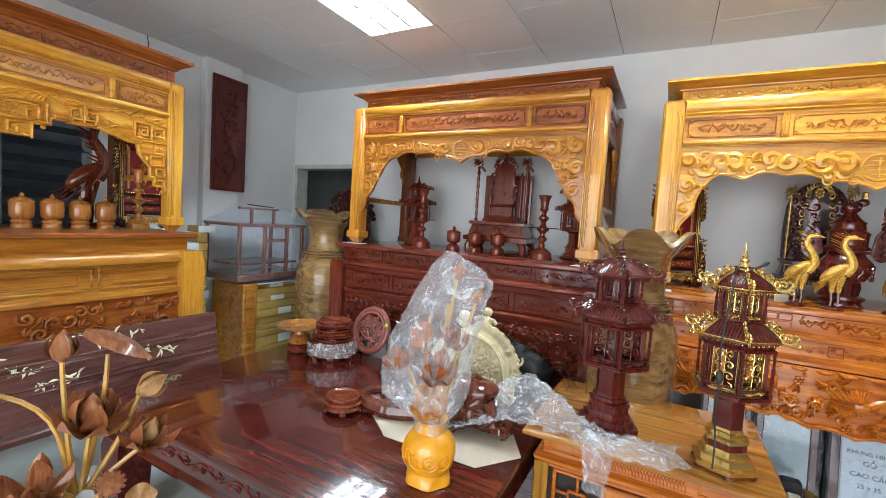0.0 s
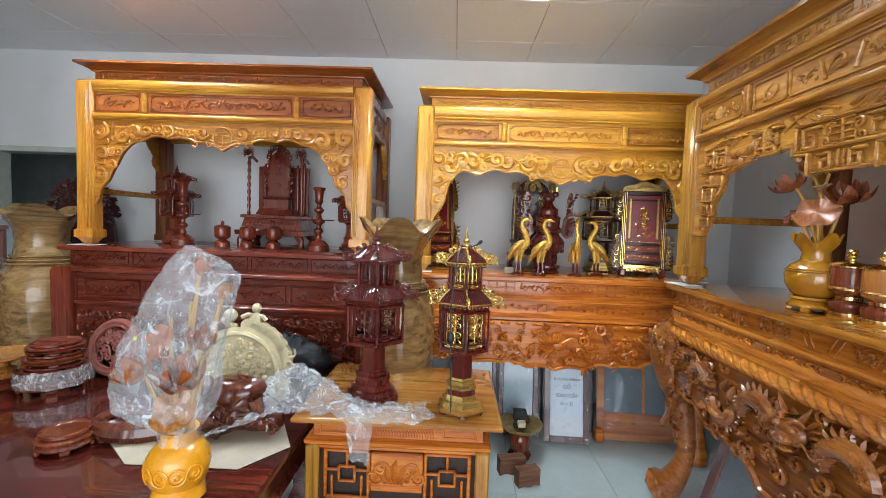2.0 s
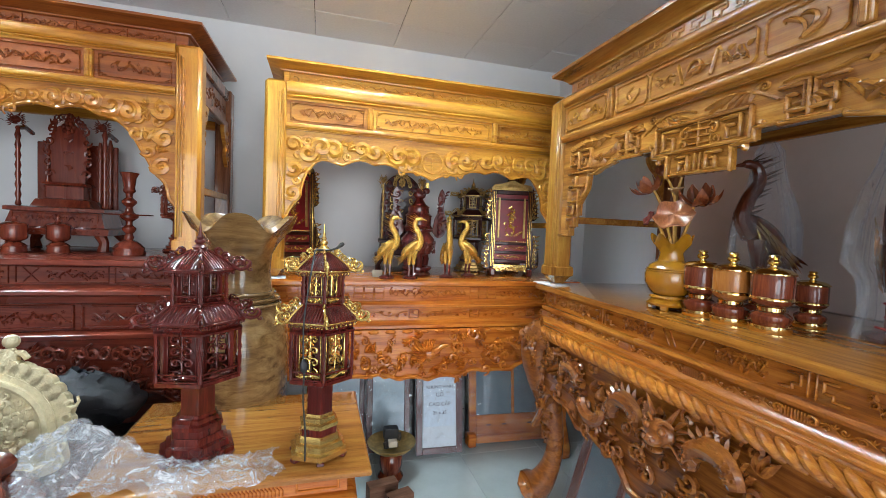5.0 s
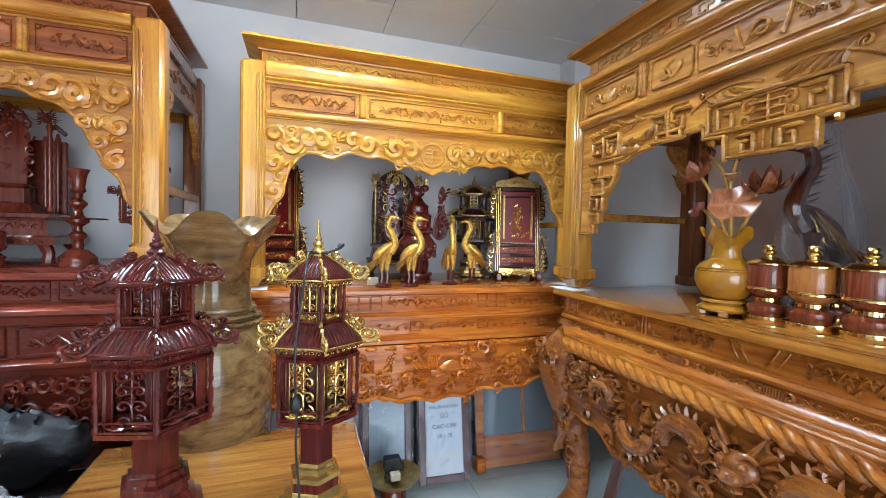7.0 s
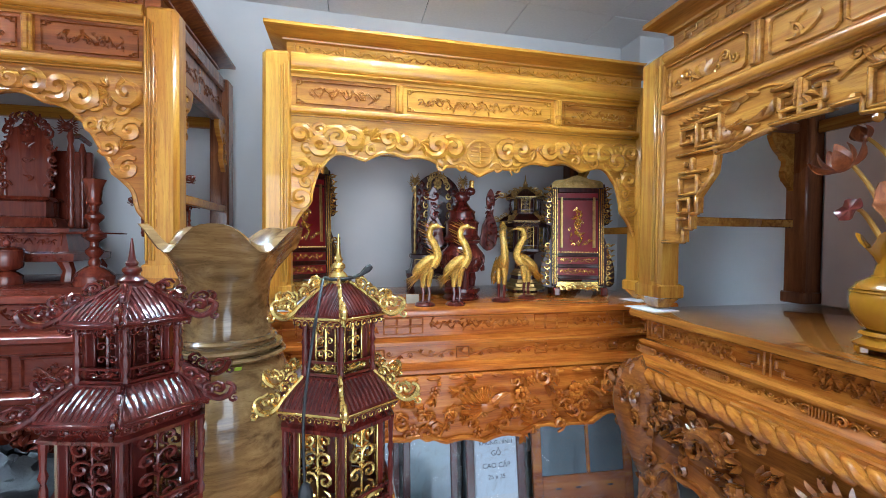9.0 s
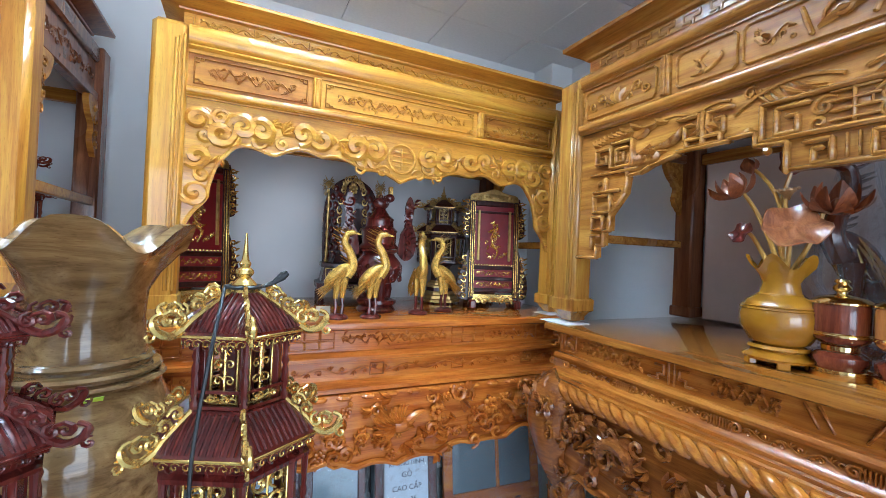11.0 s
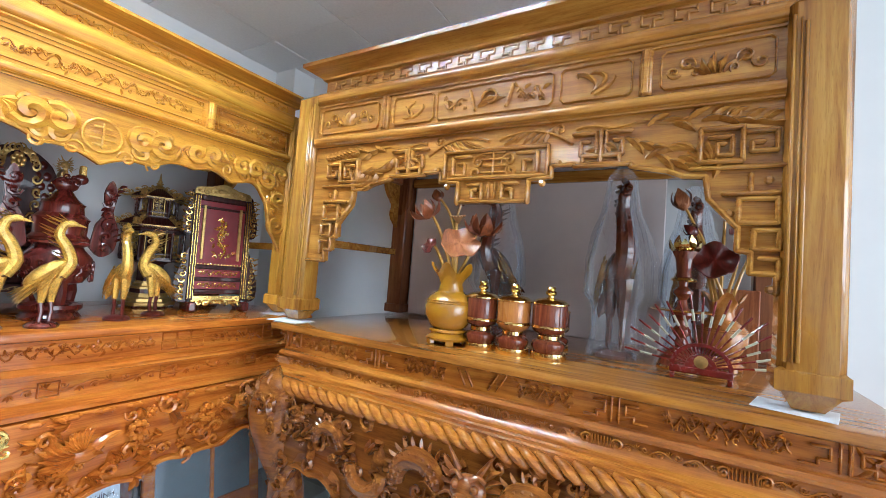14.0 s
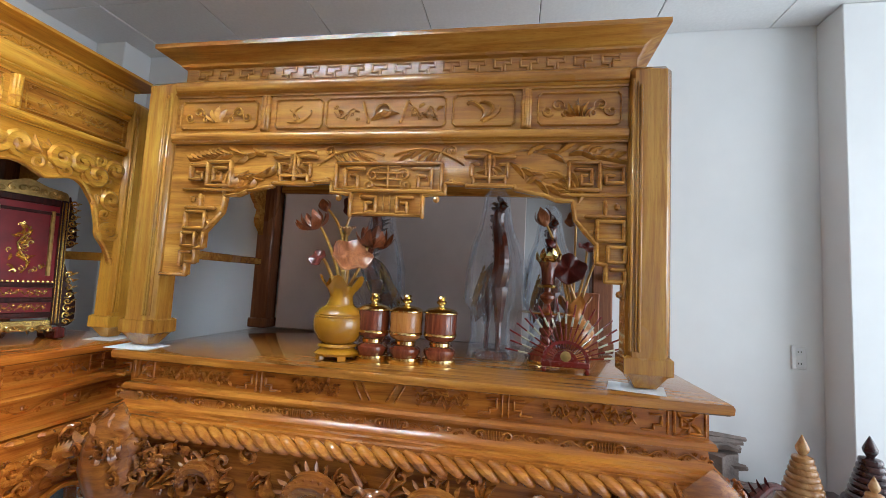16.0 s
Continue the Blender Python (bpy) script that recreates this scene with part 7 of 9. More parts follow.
def mirror_stand(m, label):
    """A gilded stand: moulded frame round a red panel with a gilt spray, pierced wings and crest, on a low foot."""
    t = thing("tablet_stand", m, label, "tablet stand", "tablet stands")
    part("panel", Geo().box((-0.13, 0.0, 0.10), (0.13, 0.012, 0.66)), REDVEL, t, "dark red lacquered panel")
    for x in (-0.135, 0.135):
        g = Geo().box((x - 0.016, -0.012, 0.06), (x + 0.016, 0.02, 0.68), 0.006).box((x - 0.005, -0.018, 0.07), (x + 0.005, -0.008, 0.67), 0.003)
        part("frame_post", Geo().box((x - 0.016, -0.012, 0.06), (x + 0.016, 0.02, 0.68), 0.006), ROSEDARK, t)
        part("gilt_bead", Geo().box((x - 0.0045, -0.018, 0.07), (x + 0.0045, -0.010, 0.67), 0.003).box((x - 0.014, -0.0145, 0.07), (x - 0.010, -0.010, 0.67), 0.001).box((x + 0.010, -0.0145, 0.07), (x + 0.014, -0.010, 0.67), 0.001), GILT, t)
    part("frame_top", Geo().box((-0.119, -0.012, 0.645), (0.119, 0.02, 0.68), 0.006).box((-0.119, -0.006, 0.60), (0.119, 0.012, 0.615), 0.003), ROSEDARK, t)
    for x in (-0.095, 0.095):
        part("inner_frame", Geo().box((x - 0.008, -0.008, 0.30), (x + 0.008, 0.004, 0.62), 0.003), GILTDULL, t)
    for z in (0.255, 0.185, 0.115):
        part("cross_rail", Geo().box((-0.119, -0.012, z - 0.012), (0.119, 0.014, z + 0.012), 0.004), ROSEDARK, t)
    g = Geo()
    rnd = random.Random(9)
    spray(g, -0.10, 0.10, 0.200, 0.242, 0.0, rnd, 1.6)
    spray(g, -0.10, 0.10, 0.128, 0.172, 0.0, rnd, 1.6)
    for k in range(34):
        f = rnd.random()
        px = 0.07 * (1 - f) * rnd.uniform(-1, 1) + 0.012 * math.sin(f * 12)
        pz = 0.31 + 0.24 * f
        if k % 2:
            leaf(g, px, pz, 0.0, 0.035, rnd.uniform(0, 6.3), 0.45, 0.25)
        else:
            curl(g, px, pz, 0.0, 0.013, 1, rnd.uniform(0, 6), 0.24, 1.1, 9, 4)
    g.tube([(0.02 * math.sin(k), -0.003, 0.31 + 0.028 * k) for k in range(9)], 0.004, 5)
    for k in range(14):
        g.ball((-0.11 + 0.017 * k, -0.012, 0.272), 0.006, 5, 4)
    part("gilt_spray", g, GILT, t, "gilded flowering spray")
    g = Geo().prism([(x, z) for x, z in smoothstep_points([(-0.15, 0.68), (-0.14, 0.72), (-0.07, 0.735), (0, 0.76), (0.07, 0.735), (0.14, 0.72), (0.15, 0.68)], 3)], 0.0, 0.012)
    for sg in (-1, 1):
        for k in range(4):
            curl(g, sg * (0.02 + 0.035 * k), 0.71 - 0.004 * k, -0.002, 0.020, sg, k, 0.22, 1.2, 10, 5)
    part("crest", g, GILTDULL, t)
    for sg in (-1, 1):
        for za, zb, w in ((0.05, 0.36, 0.055), (0.44, 0.70, 0.035)):
            g = Geo().prism([(sg * (0.152 + x), z) for x, z in smoothstep_points([(0, za), (w, za + 0.02), (w * 1.1, za + (zb - za) * 0.4), (w * 0.6, za + (zb - za) * 0.7), (0.006, zb), (0, zb)], 3)], 0.0, 0.01)
            wing = part("wing", g, ROSEDARK, t)
            g = Geo()
            for k in range(int((zb - za) / 0.035)):
                curl(g, sg * (0.152 + w * 0.45), za + 0.025 + 0.034 * k, -0.002, 0.018, sg if k % 2 else -sg, k, 0.24, 1.2, 10, 5)
                leaf(g, sg * (0.152 + w * 0.7), za + 0.02 + 0.034 * k, -0.002, 0.03, 0.5 if sg > 0 else 2.6, 0.4, 0.25)
            part("gilt_carving", g, GILT, wing, "gilded scroll carving")
    g = Geo()
    for sg in (-1, 1):
        for k in range(4):
            curl(g, sg * (0.02 + 0.034 * k), 0.050 - 0.006 * (k % 2), -0.008, 0.020, sg, k, 0.24, 1.2, 10, 5)
    part("apron", g.box((-0.13, -0.004, 0.04), (0.13, 0.012, 0.09), 0.004), GILT, t)
    for sg in (-1, 1):
        part("foot", Geo().box((sg * 0.135 - 0.02, -0.07, 0.0), (sg * 0.135 + 0.02, 0.09, 0.055), 0.008), ROSE, t)
    return t


mirror_stand(pose(1.695, 3.22, ZM + 0.0005, -3, 0, -14) @ Matrix.Diagonal((1.0, 1, 0.93, 1)), "gilded tablet stand with a red flower panel")
mirror_stand(pose(0.17, 3.36, ZM + 0.0005, -3, 0, 32), "gilded tablet stand with a red flower panel")
single("price_card", Geo().box((-0.032, -0.003, 0), (0.032, 0.003, 0.045), 0.001), KRAFT, "small cream price card between gilded cranes", "card", pose(0.70, 3.07, ZM + 0.0005, -12))

# ---- on the far altar ----
for k in range(4):
    y = 1.13 + 0.145 * k
    t = thing("lidded_urn", pose(-3.36, y, ZF + 0.0005), "golden turned wooden urn with a pointed lid", "urn", "golden urns")
    part("body", Geo().lathe([(0.050, 0), (0.052, 0.012), (0.046, 0.025), (0.052, 0.035), (0.052, 0.045), (0.040, 0.052), (0.056, 0.066), (0.060, 0.085), (0.060, 0.15), (0.058, 0.155)], 24), TURNEDGOLD, t)
    part("lid", Geo().lathe([(0.060, 0.155), (0.062, 0.160), (0.050, 0.175), (0.028, 0.185), (0.010, 0.190), (0.014, 0.200), (0.002, 0.215)], 24), TURNEDGOLD, t)
candlestick(pose(-3.42, 1.80, ZF + 0.0005), 0.48, TURNEDGOLD, TURNEDGOLD, "golden turned wooden candlestick")
crane(pose(-3.48, 1.50, ZF + 0.0005, 0, 0, 80), TURNED, TURNED, None, 1.75, label="brown carved wooden crane on the far altar", group="")
mirror_stand(pose(-3.62, 1.93, ZF + 0.0005, 0, 0, 70), "gilded tablet stand partly wrapped in plastic")

# ---- floor vases ----


def big_vase(m, R, Hh, label, sticker):
    def lip(k, a, r, z):
        w = {10: 0.2, 11: 0.6, 12: 1.0, 13: 1.0, 14: 0.75, 15: 0.2}.get(k, 0.0)
        c = math.cos(5 * (a + 1.69))
        return (r * (1 + 0.055 * w * c), z - 0.085 * w * (0.5 - 0.5 * c) ** 1.5 + 0.012 * w)
    t = thing("floor_vase", m, label, "vase", "tall wooden vases")
    f = R / 0.235
    prof = [(0.13, 0.0), (0.145, 0.02), (0.15, 0.05), (0.19, 0.32), (0.225, 0.72), (0.232, 0.92), (0.222, 1.06), (0.178, 1.17), (0.146, 1.235), (0.134, 1.34), (0.140, 1.42), (0.172, 1.50), (0.232, 1.590), (0.244, 1.596), (0.222, 1.600), (0.158, 1.50), (0.12, 1.36), (0.02, 1.30)]
    b = part("body", Geo().lathe([(r * f, z * Hh / 1.63) for r, z in prof], 72, wave=lip), VASEWOOD, t)
    for z, r in ((1.180, 0.188), (1.205, 0.178), (1.232, 0.158)):
        part("neck_ring", Geo().lathe([(q * f, zz * Hh / 1.63) for q, zz in ((r - 0.03, z - 0.012), (r, z - 0.008), (r + 0.006, z), (r, z + 0.008), (r - 0.03, z + 0.012))], 40, cap=False), VASEWOOD, t)
    if sticker:
        for a in (-1.52, -1.38):
            part("sticker", Geo().box((-0.010, -0.001, -0.008), (0.010, 0.001, 0.008), 0, Matrix.Rotation(a + math.pi / 2, 4, "Z") @ Matrix.Translation((0, -0.189 * f, 1.163 * Hh / 1.63)) @ Matrix.Rotation(0.72, 4, "X")), LIME, t, "lime green price sticker")
    return t


big_vase(pose(-0.018, 2.55, 0, 0, 0, 12), 0.228, 1.615, "tall olive-brown wooden floor vase with a scalloped lip", True)
big_vase(pose(-2.76, 3.10, 0, 0, 0, 45), 0.275, 1.63, "tall olive-brown wooden floor vase with a scalloped lip", False)

# ---- the small cabinet in the middle ----


def cabinet():
    t = thing("small_cabinet", pose(-0.31, 1.80, 0), "low orange wooden altar cabinet with pierced fret front", "cabinet")
    W, D = 0.80, 0.62
    part("top", Geo().stack(0, W, 0, D, [(0.02, 0.700), (0.045, 0.708), (0.047, 0.722), (0.040, 0.731), (0.030, 0.735)], 1.0), wood("honey_cabinet_top", (0.55, 0.26, 0.035), (0.45, 0.18, 0.022), (0.28, 0.09, 0.012), "x", rough=0.15, coat=0.9), t)
    b = part("frieze", Geo().stack(0.03, W - 0.03, 0.03, D - 0.03, [(0.0, 0.62), (0.0, 0.700)], 1.0), ORANGE_X, t)
    g = Geo()
    for k in range(13):
        cx = 0.255 + k * 0.024
        for sg in (-1, 1):
            strip(g, [(cx - 0.010, 0.66), (cx, 0.66 + sg * 0.012), (cx, 0.66 + sg * 0.03)], 0.03, 0.004, 0.005)
            strip(g, [(cx + 0.002, 0.66), (cx + 0.012, 0.66 + sg * 0.012), (cx + 0.012, 0.66 + sg * 0.03)], 0.03, 0.004, 0.005)
    frame_lines(g, 0.06, 0.20, 0.636, 0.686, 0.03, 0.008, 0.006)
    frame_lines(g, W - 0.20, W - 0.06, 0.636, 0.686, 0.03, 0.008, 0.006)
    part("carving", g, ORANGE_X, b)
    part("ledge", Geo().stack(0, W, 0, D, [(-0.02, 0.590), (0.0, 0.596), (0.004, 0.612), (-0.012, 0.622)], 1.0), ORANGE_X, t)
    for x in (0.0, W - 0.06):
        for y in (0.0, D - 0.06):
            part("post", Geo().box((x, y, 0), (x + 0.06, y + 0.06, 0.590), 0.008), HONEY_Z, t)
    # near-black sheet behind the frets stands in for the shade inside
    part("front_panel", Geo().box((0.06, 0.05, 0.04), (W - 0.06, 0.06, 0.59)), plain("painted_inside_shade", (0.03, 0.015, 0.01), 0.6), t)
    for z0, z1 in ((0.33, 0.575), (0.06, 0.31)):
        part("rail", Geo().box((0.06, 0.006, z1), (W - 0.06, 0.045, z1 + 0.018), 0.004), ORANGE_X, t)
        f = part("fret_panel", Geo().box((0.285, 0.015, z0 + 0.055), (0.515, 0.035, z1 - 0.012), 0.006), ORANGE_X, t)
        g = Geo()
        for sg in (-1, 1):
            cx = 0.40 + sg * 0.22
            frame_lines(g, cx - 0.095, cx + 0.095, z0 + 0.02, z1 - 0.015, 0.03, 0.016, 0.012)
            frame_lines(g, cx - 0.035, cx + 0.035, (z0 + z1) / 2 - 0.03, (z0 + z1) / 2 + 0.035, 0.03, 0.012, 0.012)
            for a, b2 in ((-0.095, -0.035), (0.035, 0.095)):
                bar(g, cx + a, (z0 + z1) / 2 + 0.02, cx + b2, (z0 + z1) / 2 + 0.02, 0.03, 0.012, 0.012)
                bar(g, cx + (a + b2) / 2, z0 + 0.02, cx + (a + b2) / 2, (z0 + z1) / 2 - 0.01, 0.03, 0.012, 0.012)
            bar(g, cx, z1 - 0.02, cx, (z0 + z1) / 2 + 0.03, 0.03, 0.012, 0.012)
        part("fretwork", g, ORANGE_X, f)
        g = Geo()
        lotus_relief(g, 0.40, (z0 + z1) / 2 + 0.02, 0.015, 0.26, 0.15)
        part("carving", g, ORANGE_X, f)
    for x in (0.012, W - 0.022):
        part("side_panel", Geo().box((x, 0.06, 0.04), (x + 0.01, D - 0.06, 0.59)), ORANGE_X, t)
    part("back_panel", Geo().box((0.06, D - 0.03, 0.04), (W - 0.06, D - 0.02, 0.59)), ORANGE_X, t)
    return t


cabinet()


def crumpled(name, rows, cols, shape, amp, seed, material, label, category, m=None):
    """A crumpled sheet: shape(u, v) gives its run, noise gives its folds."""
    rnd = random.Random(seed)
    vs, fs = [], []
    off = Vector((seed * 3.1, 1.7, 0.3))
    for i in range(rows):
        for j in range(cols):
            u, v = i / (rows - 1), j / (cols - 1)
            p = Vector(shape(u, v))
            d = noise.turbulence_vector(p * 9 + off, 3, True) - Vector((0.5, 0.5, 0.5))
            p += d * amp + Vector((0, 0, abs(noise.noise(p * 22 + off)) * amp * 0.8)) + Vector((0, 0.4, 1)) * (abs(noise.noise(Vector((p.x * 34, p.y * 75, p.z * 40)) + off)) - 0.2) * amp * 0.45
            vs.append(tuple(p))
    for i in range(rows - 1):
        for j in range(cols - 1):
            a = i * cols + j
            fs.append((a, a + 1, a + cols + 1, a + cols))
    return single(name, Geo().add(vs, fs), material, label, category, m, smooth=55)


def film_run(u, v):
    # a sheet that sags over the table's edge, stands up in a ridge, runs over the cabinet top and thins out round the lanterns
    width = 0.37 - 0.24 * u + 0.05 * math.sin(u * 9)
    x = -0.70 + 0.93 * u + 0.03 * math.sin(v * 6)
    y = 1.85 + 0.05 * math.sin(u * 6) + (v - 0.5) * width
    ridge = math.exp(-((u - 0.38) / 0.20) ** 2) * math.exp(-((v - 0.62) / 0.30) ** 2)
    z = 0.752 + 0.125 * ridge + 0.03 * math.sin(math.pi * u) * (1 - abs(2 * v - 1))
    if u < 0.30:
        z -= (0.30 - u) * 0.32 * (1 - 0.7 * v)
    return (x, y, z)


crumpled("plastic_film", 120, 56, film_run, 0.030, 2, WRAPDENSE, "crumpled clear plastic film on the cabinet", "plastic film")
crumpled("plastic_film", 44, 22, lambda u, v: (-0.12 + (0.13 - 0.05 * u) * v + 0.02 * u, 1.742 - 0.02 * math.sin(3 * u) - 0.012 * math.sin(v * 9), 0.79 - 0.23 * u), 0.022, 5, WRAPDENSE, "twisted strip of clear film hanging from cabinet", "plastic film")

# ---- the low dark table ----
TZ = 0.61


def low_table():
    t = thing("low_table", pose(-2.28, 1.06, 0), "large low dark rosewood table with glossy top", "table")
    W, D = 1.93, 1.34
    part("tabletop", Geo().stack(0, W, 0, D, [(-0.02, TZ - 0.045), (0.0, TZ - 0.038), (0.004, TZ - 0.018), (0.0, TZ - 0.006), (-0.012, TZ)], 1.0), DARKTOP, t)
    b = part("body", Geo().stack(0.03, W - 0.03, 0.03, D - 0.03, [(0.0, 0.40), (0.01, 0.42), (-0.01, 0.44), (-0.01, TZ - 0.06), (0.0, TZ - 0.05), (0.0, TZ - 0.044)], 1.0), DARKTOP, t)
    g = Geo()
    for k in range(120):
        g.ball((0.05 + (W - 0.1) * k / 119, 0.026, TZ - 0.062), 0.0055, 5, 3)
    part("bead_moulding", g, MAHOG_X, b)
    g = Geo()
    vine(g, 0.08, W - 0.08, 0.455, 0.535, 0.04, 0.22)
    part("carving", g, MAHOG_X, b)
    for x in (0.03, W - 0.17):
        for y in (0.03, D - 0.17):
            part("leg", Geo().loft([[(x - o, y - o, z), (x + 0.14 + o, y - o, z), (x + 0.14 + o, y + 0.14 + o, z), (x - o, y + 0.14 + o, z)] for o, z in ((0.02, 0), (0.025, 0.05), (0.0, 0.12), (0.01, 0.36), (0.0, 0.41))]), DARKTOP, t)
    return t


low_table()
single("card_sheet", Geo().prism([(-0.35, -0.23), (0.30, -0.21), (0.37, 0.06), (0.20, 0.20), (-0.22, 0.10), (-0.37, -0.10)], 0, 0.003, Matrix.Rotation(math.pi / 2, 4, "X") @ Matrix.Identity(4)), KRAFT, "torn beige card sheet lying on the dark table", "card", pose(-0.72, 1.70, TZ + 0.004, 0, 0, 14), smooth=0)


def turned_stand(x, y, r, h, material, label, z=TZ, feet=True):
    t = thing("display_stand", pose(x, y, z + 0.0005), label, "stand", "display stands")
    part("plate", Geo().lathe([(r * 0.86, h * 0.45), (r * 0.98, h * 0.5), (r, h * 0.62), (r * 0.93, h * 0.70), (r * 0.80, h * 0.74), (r * 0.86, h * 0.82), (r * 0.86, h * 0.95), (r * 0.80, h), (r * 0.74, h * 0.92), (r * 0.1, h * 0.92)], 36), material, t)
    part("apron", Geo().lathe([(r * 0.92, h * 0.18), (r, h * 0.3), (r * 0.9, h * 0.46)], 36), material, t)
    for k in range(5):
        a = 2 * math.pi * k / 5 + 0.4
        part("foot", Geo().box((-r * 0.16, -0.008, 0), (r * 0.16, 0.008, h * 0.22), 0.004, Matrix.Rotation(a, 4, "Z") @ Matrix.Translation((r * 0.92, 0, 0)) @ Matrix.Rotation(math.pi / 2, 4, "Z")), material, t)
    return t


turned_stand(-1.235, 1.655, 0.098, 0.078, TURNED, "round reddish wooden display stand with small feet")
for k, (r, hh) in enumerate(((0.155, 0.07), (0.145, 0.062), (0.135, 0.06), (0.125, 0.055))):
    turned_stand(-1.85 + 0.006 * k, 2.235, r, hh, MAHOG_X if k % 2 else TURNED, "round dark red wooden stand in a stack", TZ + (0, 0.071, 0.134, 0.195)[k])
crumpled("plastic_film", 40, 10, lambda u, v: (-1.85 + (0.165 + 0.015 * math.sin(9 * u)) * math.cos(6.283 * u), 2.235 + 0.165 * math.sin(6.283 * u), TZ + 0.03 + 0.085 * v), 0.02, 8, WRAPDENSE, "white-looking plastic film round a stand stack", "plastic film")
t = thing("cake_stand", pose(-2.10, 2.19, TZ + 0.0005), "pale golden turned wooden footed dish", "dish")
part("base", Geo().lathe([(0.085, 0), (0.088, 0.012), (0.07, 0.03), (0.08, 0.042), (0.06, 0.055)], 30), MAHOG_X, t, "dark red base")
part("stem", Geo().lathe([(0.075, 0.055), (0.08, 0.065), (0.06, 0.085), (0.068, 0.098), (0.04, 0.115), (0.035, 0.14), (0.05, 0.15)], 28), TURNEDGOLD, t)
part("dish", Geo().lathe([(0.03, 0.148), (0.12, 0.155), (0.155, 0.170), (0.158, 0.180), (0.15, 0.178), (0.02, 0.172)], 40), TURNEDGOLD, t)

# carved round plaque leaning at the altar
t = thing("round_plaque", pose(-1.665, 2.42, TZ + 0.170, -16, 0, -6), "round reddish wooden plaque with pierced carving, leaning", "plaque")
fm = Matrix.Rotation(math.pi / 2, 4, "X")
part("rim", Geo().lathe([(0.118, -0.016), (0.160, -0.016), (0.166, -0.006), (0.160, 0.012), (0.146, 0.018), (0.130, 0.012), (0.118, 0.016), (0.114, 0.0)], 44, m=fm, cap=False), MAROONDULL, t)
g = Geo()
rnd = random.Random(12)
for k in range(46):
    a, rr = rnd.uniform(0, 6.28), 0.108 * math.sqrt(rnd.random())
    curl(g, rr * math.cos(a), rr * math.sin(a), 0, 0.026, rnd.choice((-1, 1)), rnd.uniform(0, 6), 0.22, 1.2, 11, 5)
part("pierced_carving", g, MAROONDULL, t)
part("sticker", Geo().box((0.13, -0.022, 0.045), (0.152, -0.0185, 0.068)), LIME, t, "lime green sticker")

# cream fan-shaped stone carving with small figures on its rim
def cream_carving():
    g = Geo()
    outer = smoothstep_points([(-0.20, 0.0), (-0.24, 0.10), (-0.22, 0.24), (-0.13, 0.35), (0.0, 0.385), (0.12, 0.34), (0.20, 0.25), (0.235, 0.12), (0.25, 0.03), (0.17, 0.0)], 5)
    g.prism(outer, -0.035, 0.035)
    rim = [(x * 0.86, -0.036, 0.02 + z * 0.86) for x, z in outer]
    g.tube(rim, 0.014, 6)
    rnd = random.Random(15)
    for k in range(150):
        a, rr = rnd.uniform(0, 6.28), math.sqrt(rnd.random())
        x, z = 0.165 * rr * math.cos(a), 0.18 + 0.135 * rr * math.sin(a)
        if rnd.random() < 0.55:
            g.ball((x, -0.036, z), (rnd.uniform(0.010, 0.022), 0.014, rnd.uniform(0.010, 0.020)), 6, 4)
        else:
            curl(g, x, z, -0.036, 0.020, rnd.choice((-1, 1)), rnd.uniform(0, 6), 0.28, 1.1, 9, 5)
    # rounded humps along the upper right rim, a knob and a small seated lump
    for k in range(9):
        a = 1.45 - 0.17 * k
        g.lathe([(0.034, -0.03), (0.040, 0.0), (0.034, 0.03)], 14, m=Matrix.Translation((0.235 * math.cos(a), 0, 0.16 + 0.235 * math.sin(a))) @ fm)
    for k in range(5):
        curl(g, 0.235 + 0.006 * k, 0.05 + 0.05 * k, -0.03, 0.028, 1, k, 0.24, 1.2, 11, 5)
    g.tube([(0.06 + 0.0 * k, 0, 0.40 + 0.02 * k) for k in range(4)], [0.035, 0.032, 0.028, 0.015], 9)
    g.ball((0.06, 0, 0.485), 0.026, 10, 7)
    g.tube([(0.06, 0, 0.445), (0.02, -0.01, 0.45), (-0.01, -0.01, 0.435)], 0.012, 6)
    g.tube([(0.06, 0, 0.445), (0.10, -0.01, 0.44), (0.115, -0.01, 0.42)], 0.012, 6)
    g.ball((-0.07, 0, 0.445), 0.036, 10, 7)
    g.tube([(-0.03, 0, 0.385), (-0.08, 0, 0.40), (-0.11, 0, 0.43)], 0.016, 7)
    return single("stone_carving", g, CREAM, "cream carved fan-shaped stone ornament with figures", "carving", pose(-0.78, 2.12, TZ + 0.002, -14, 0, 8))


cream_carving()


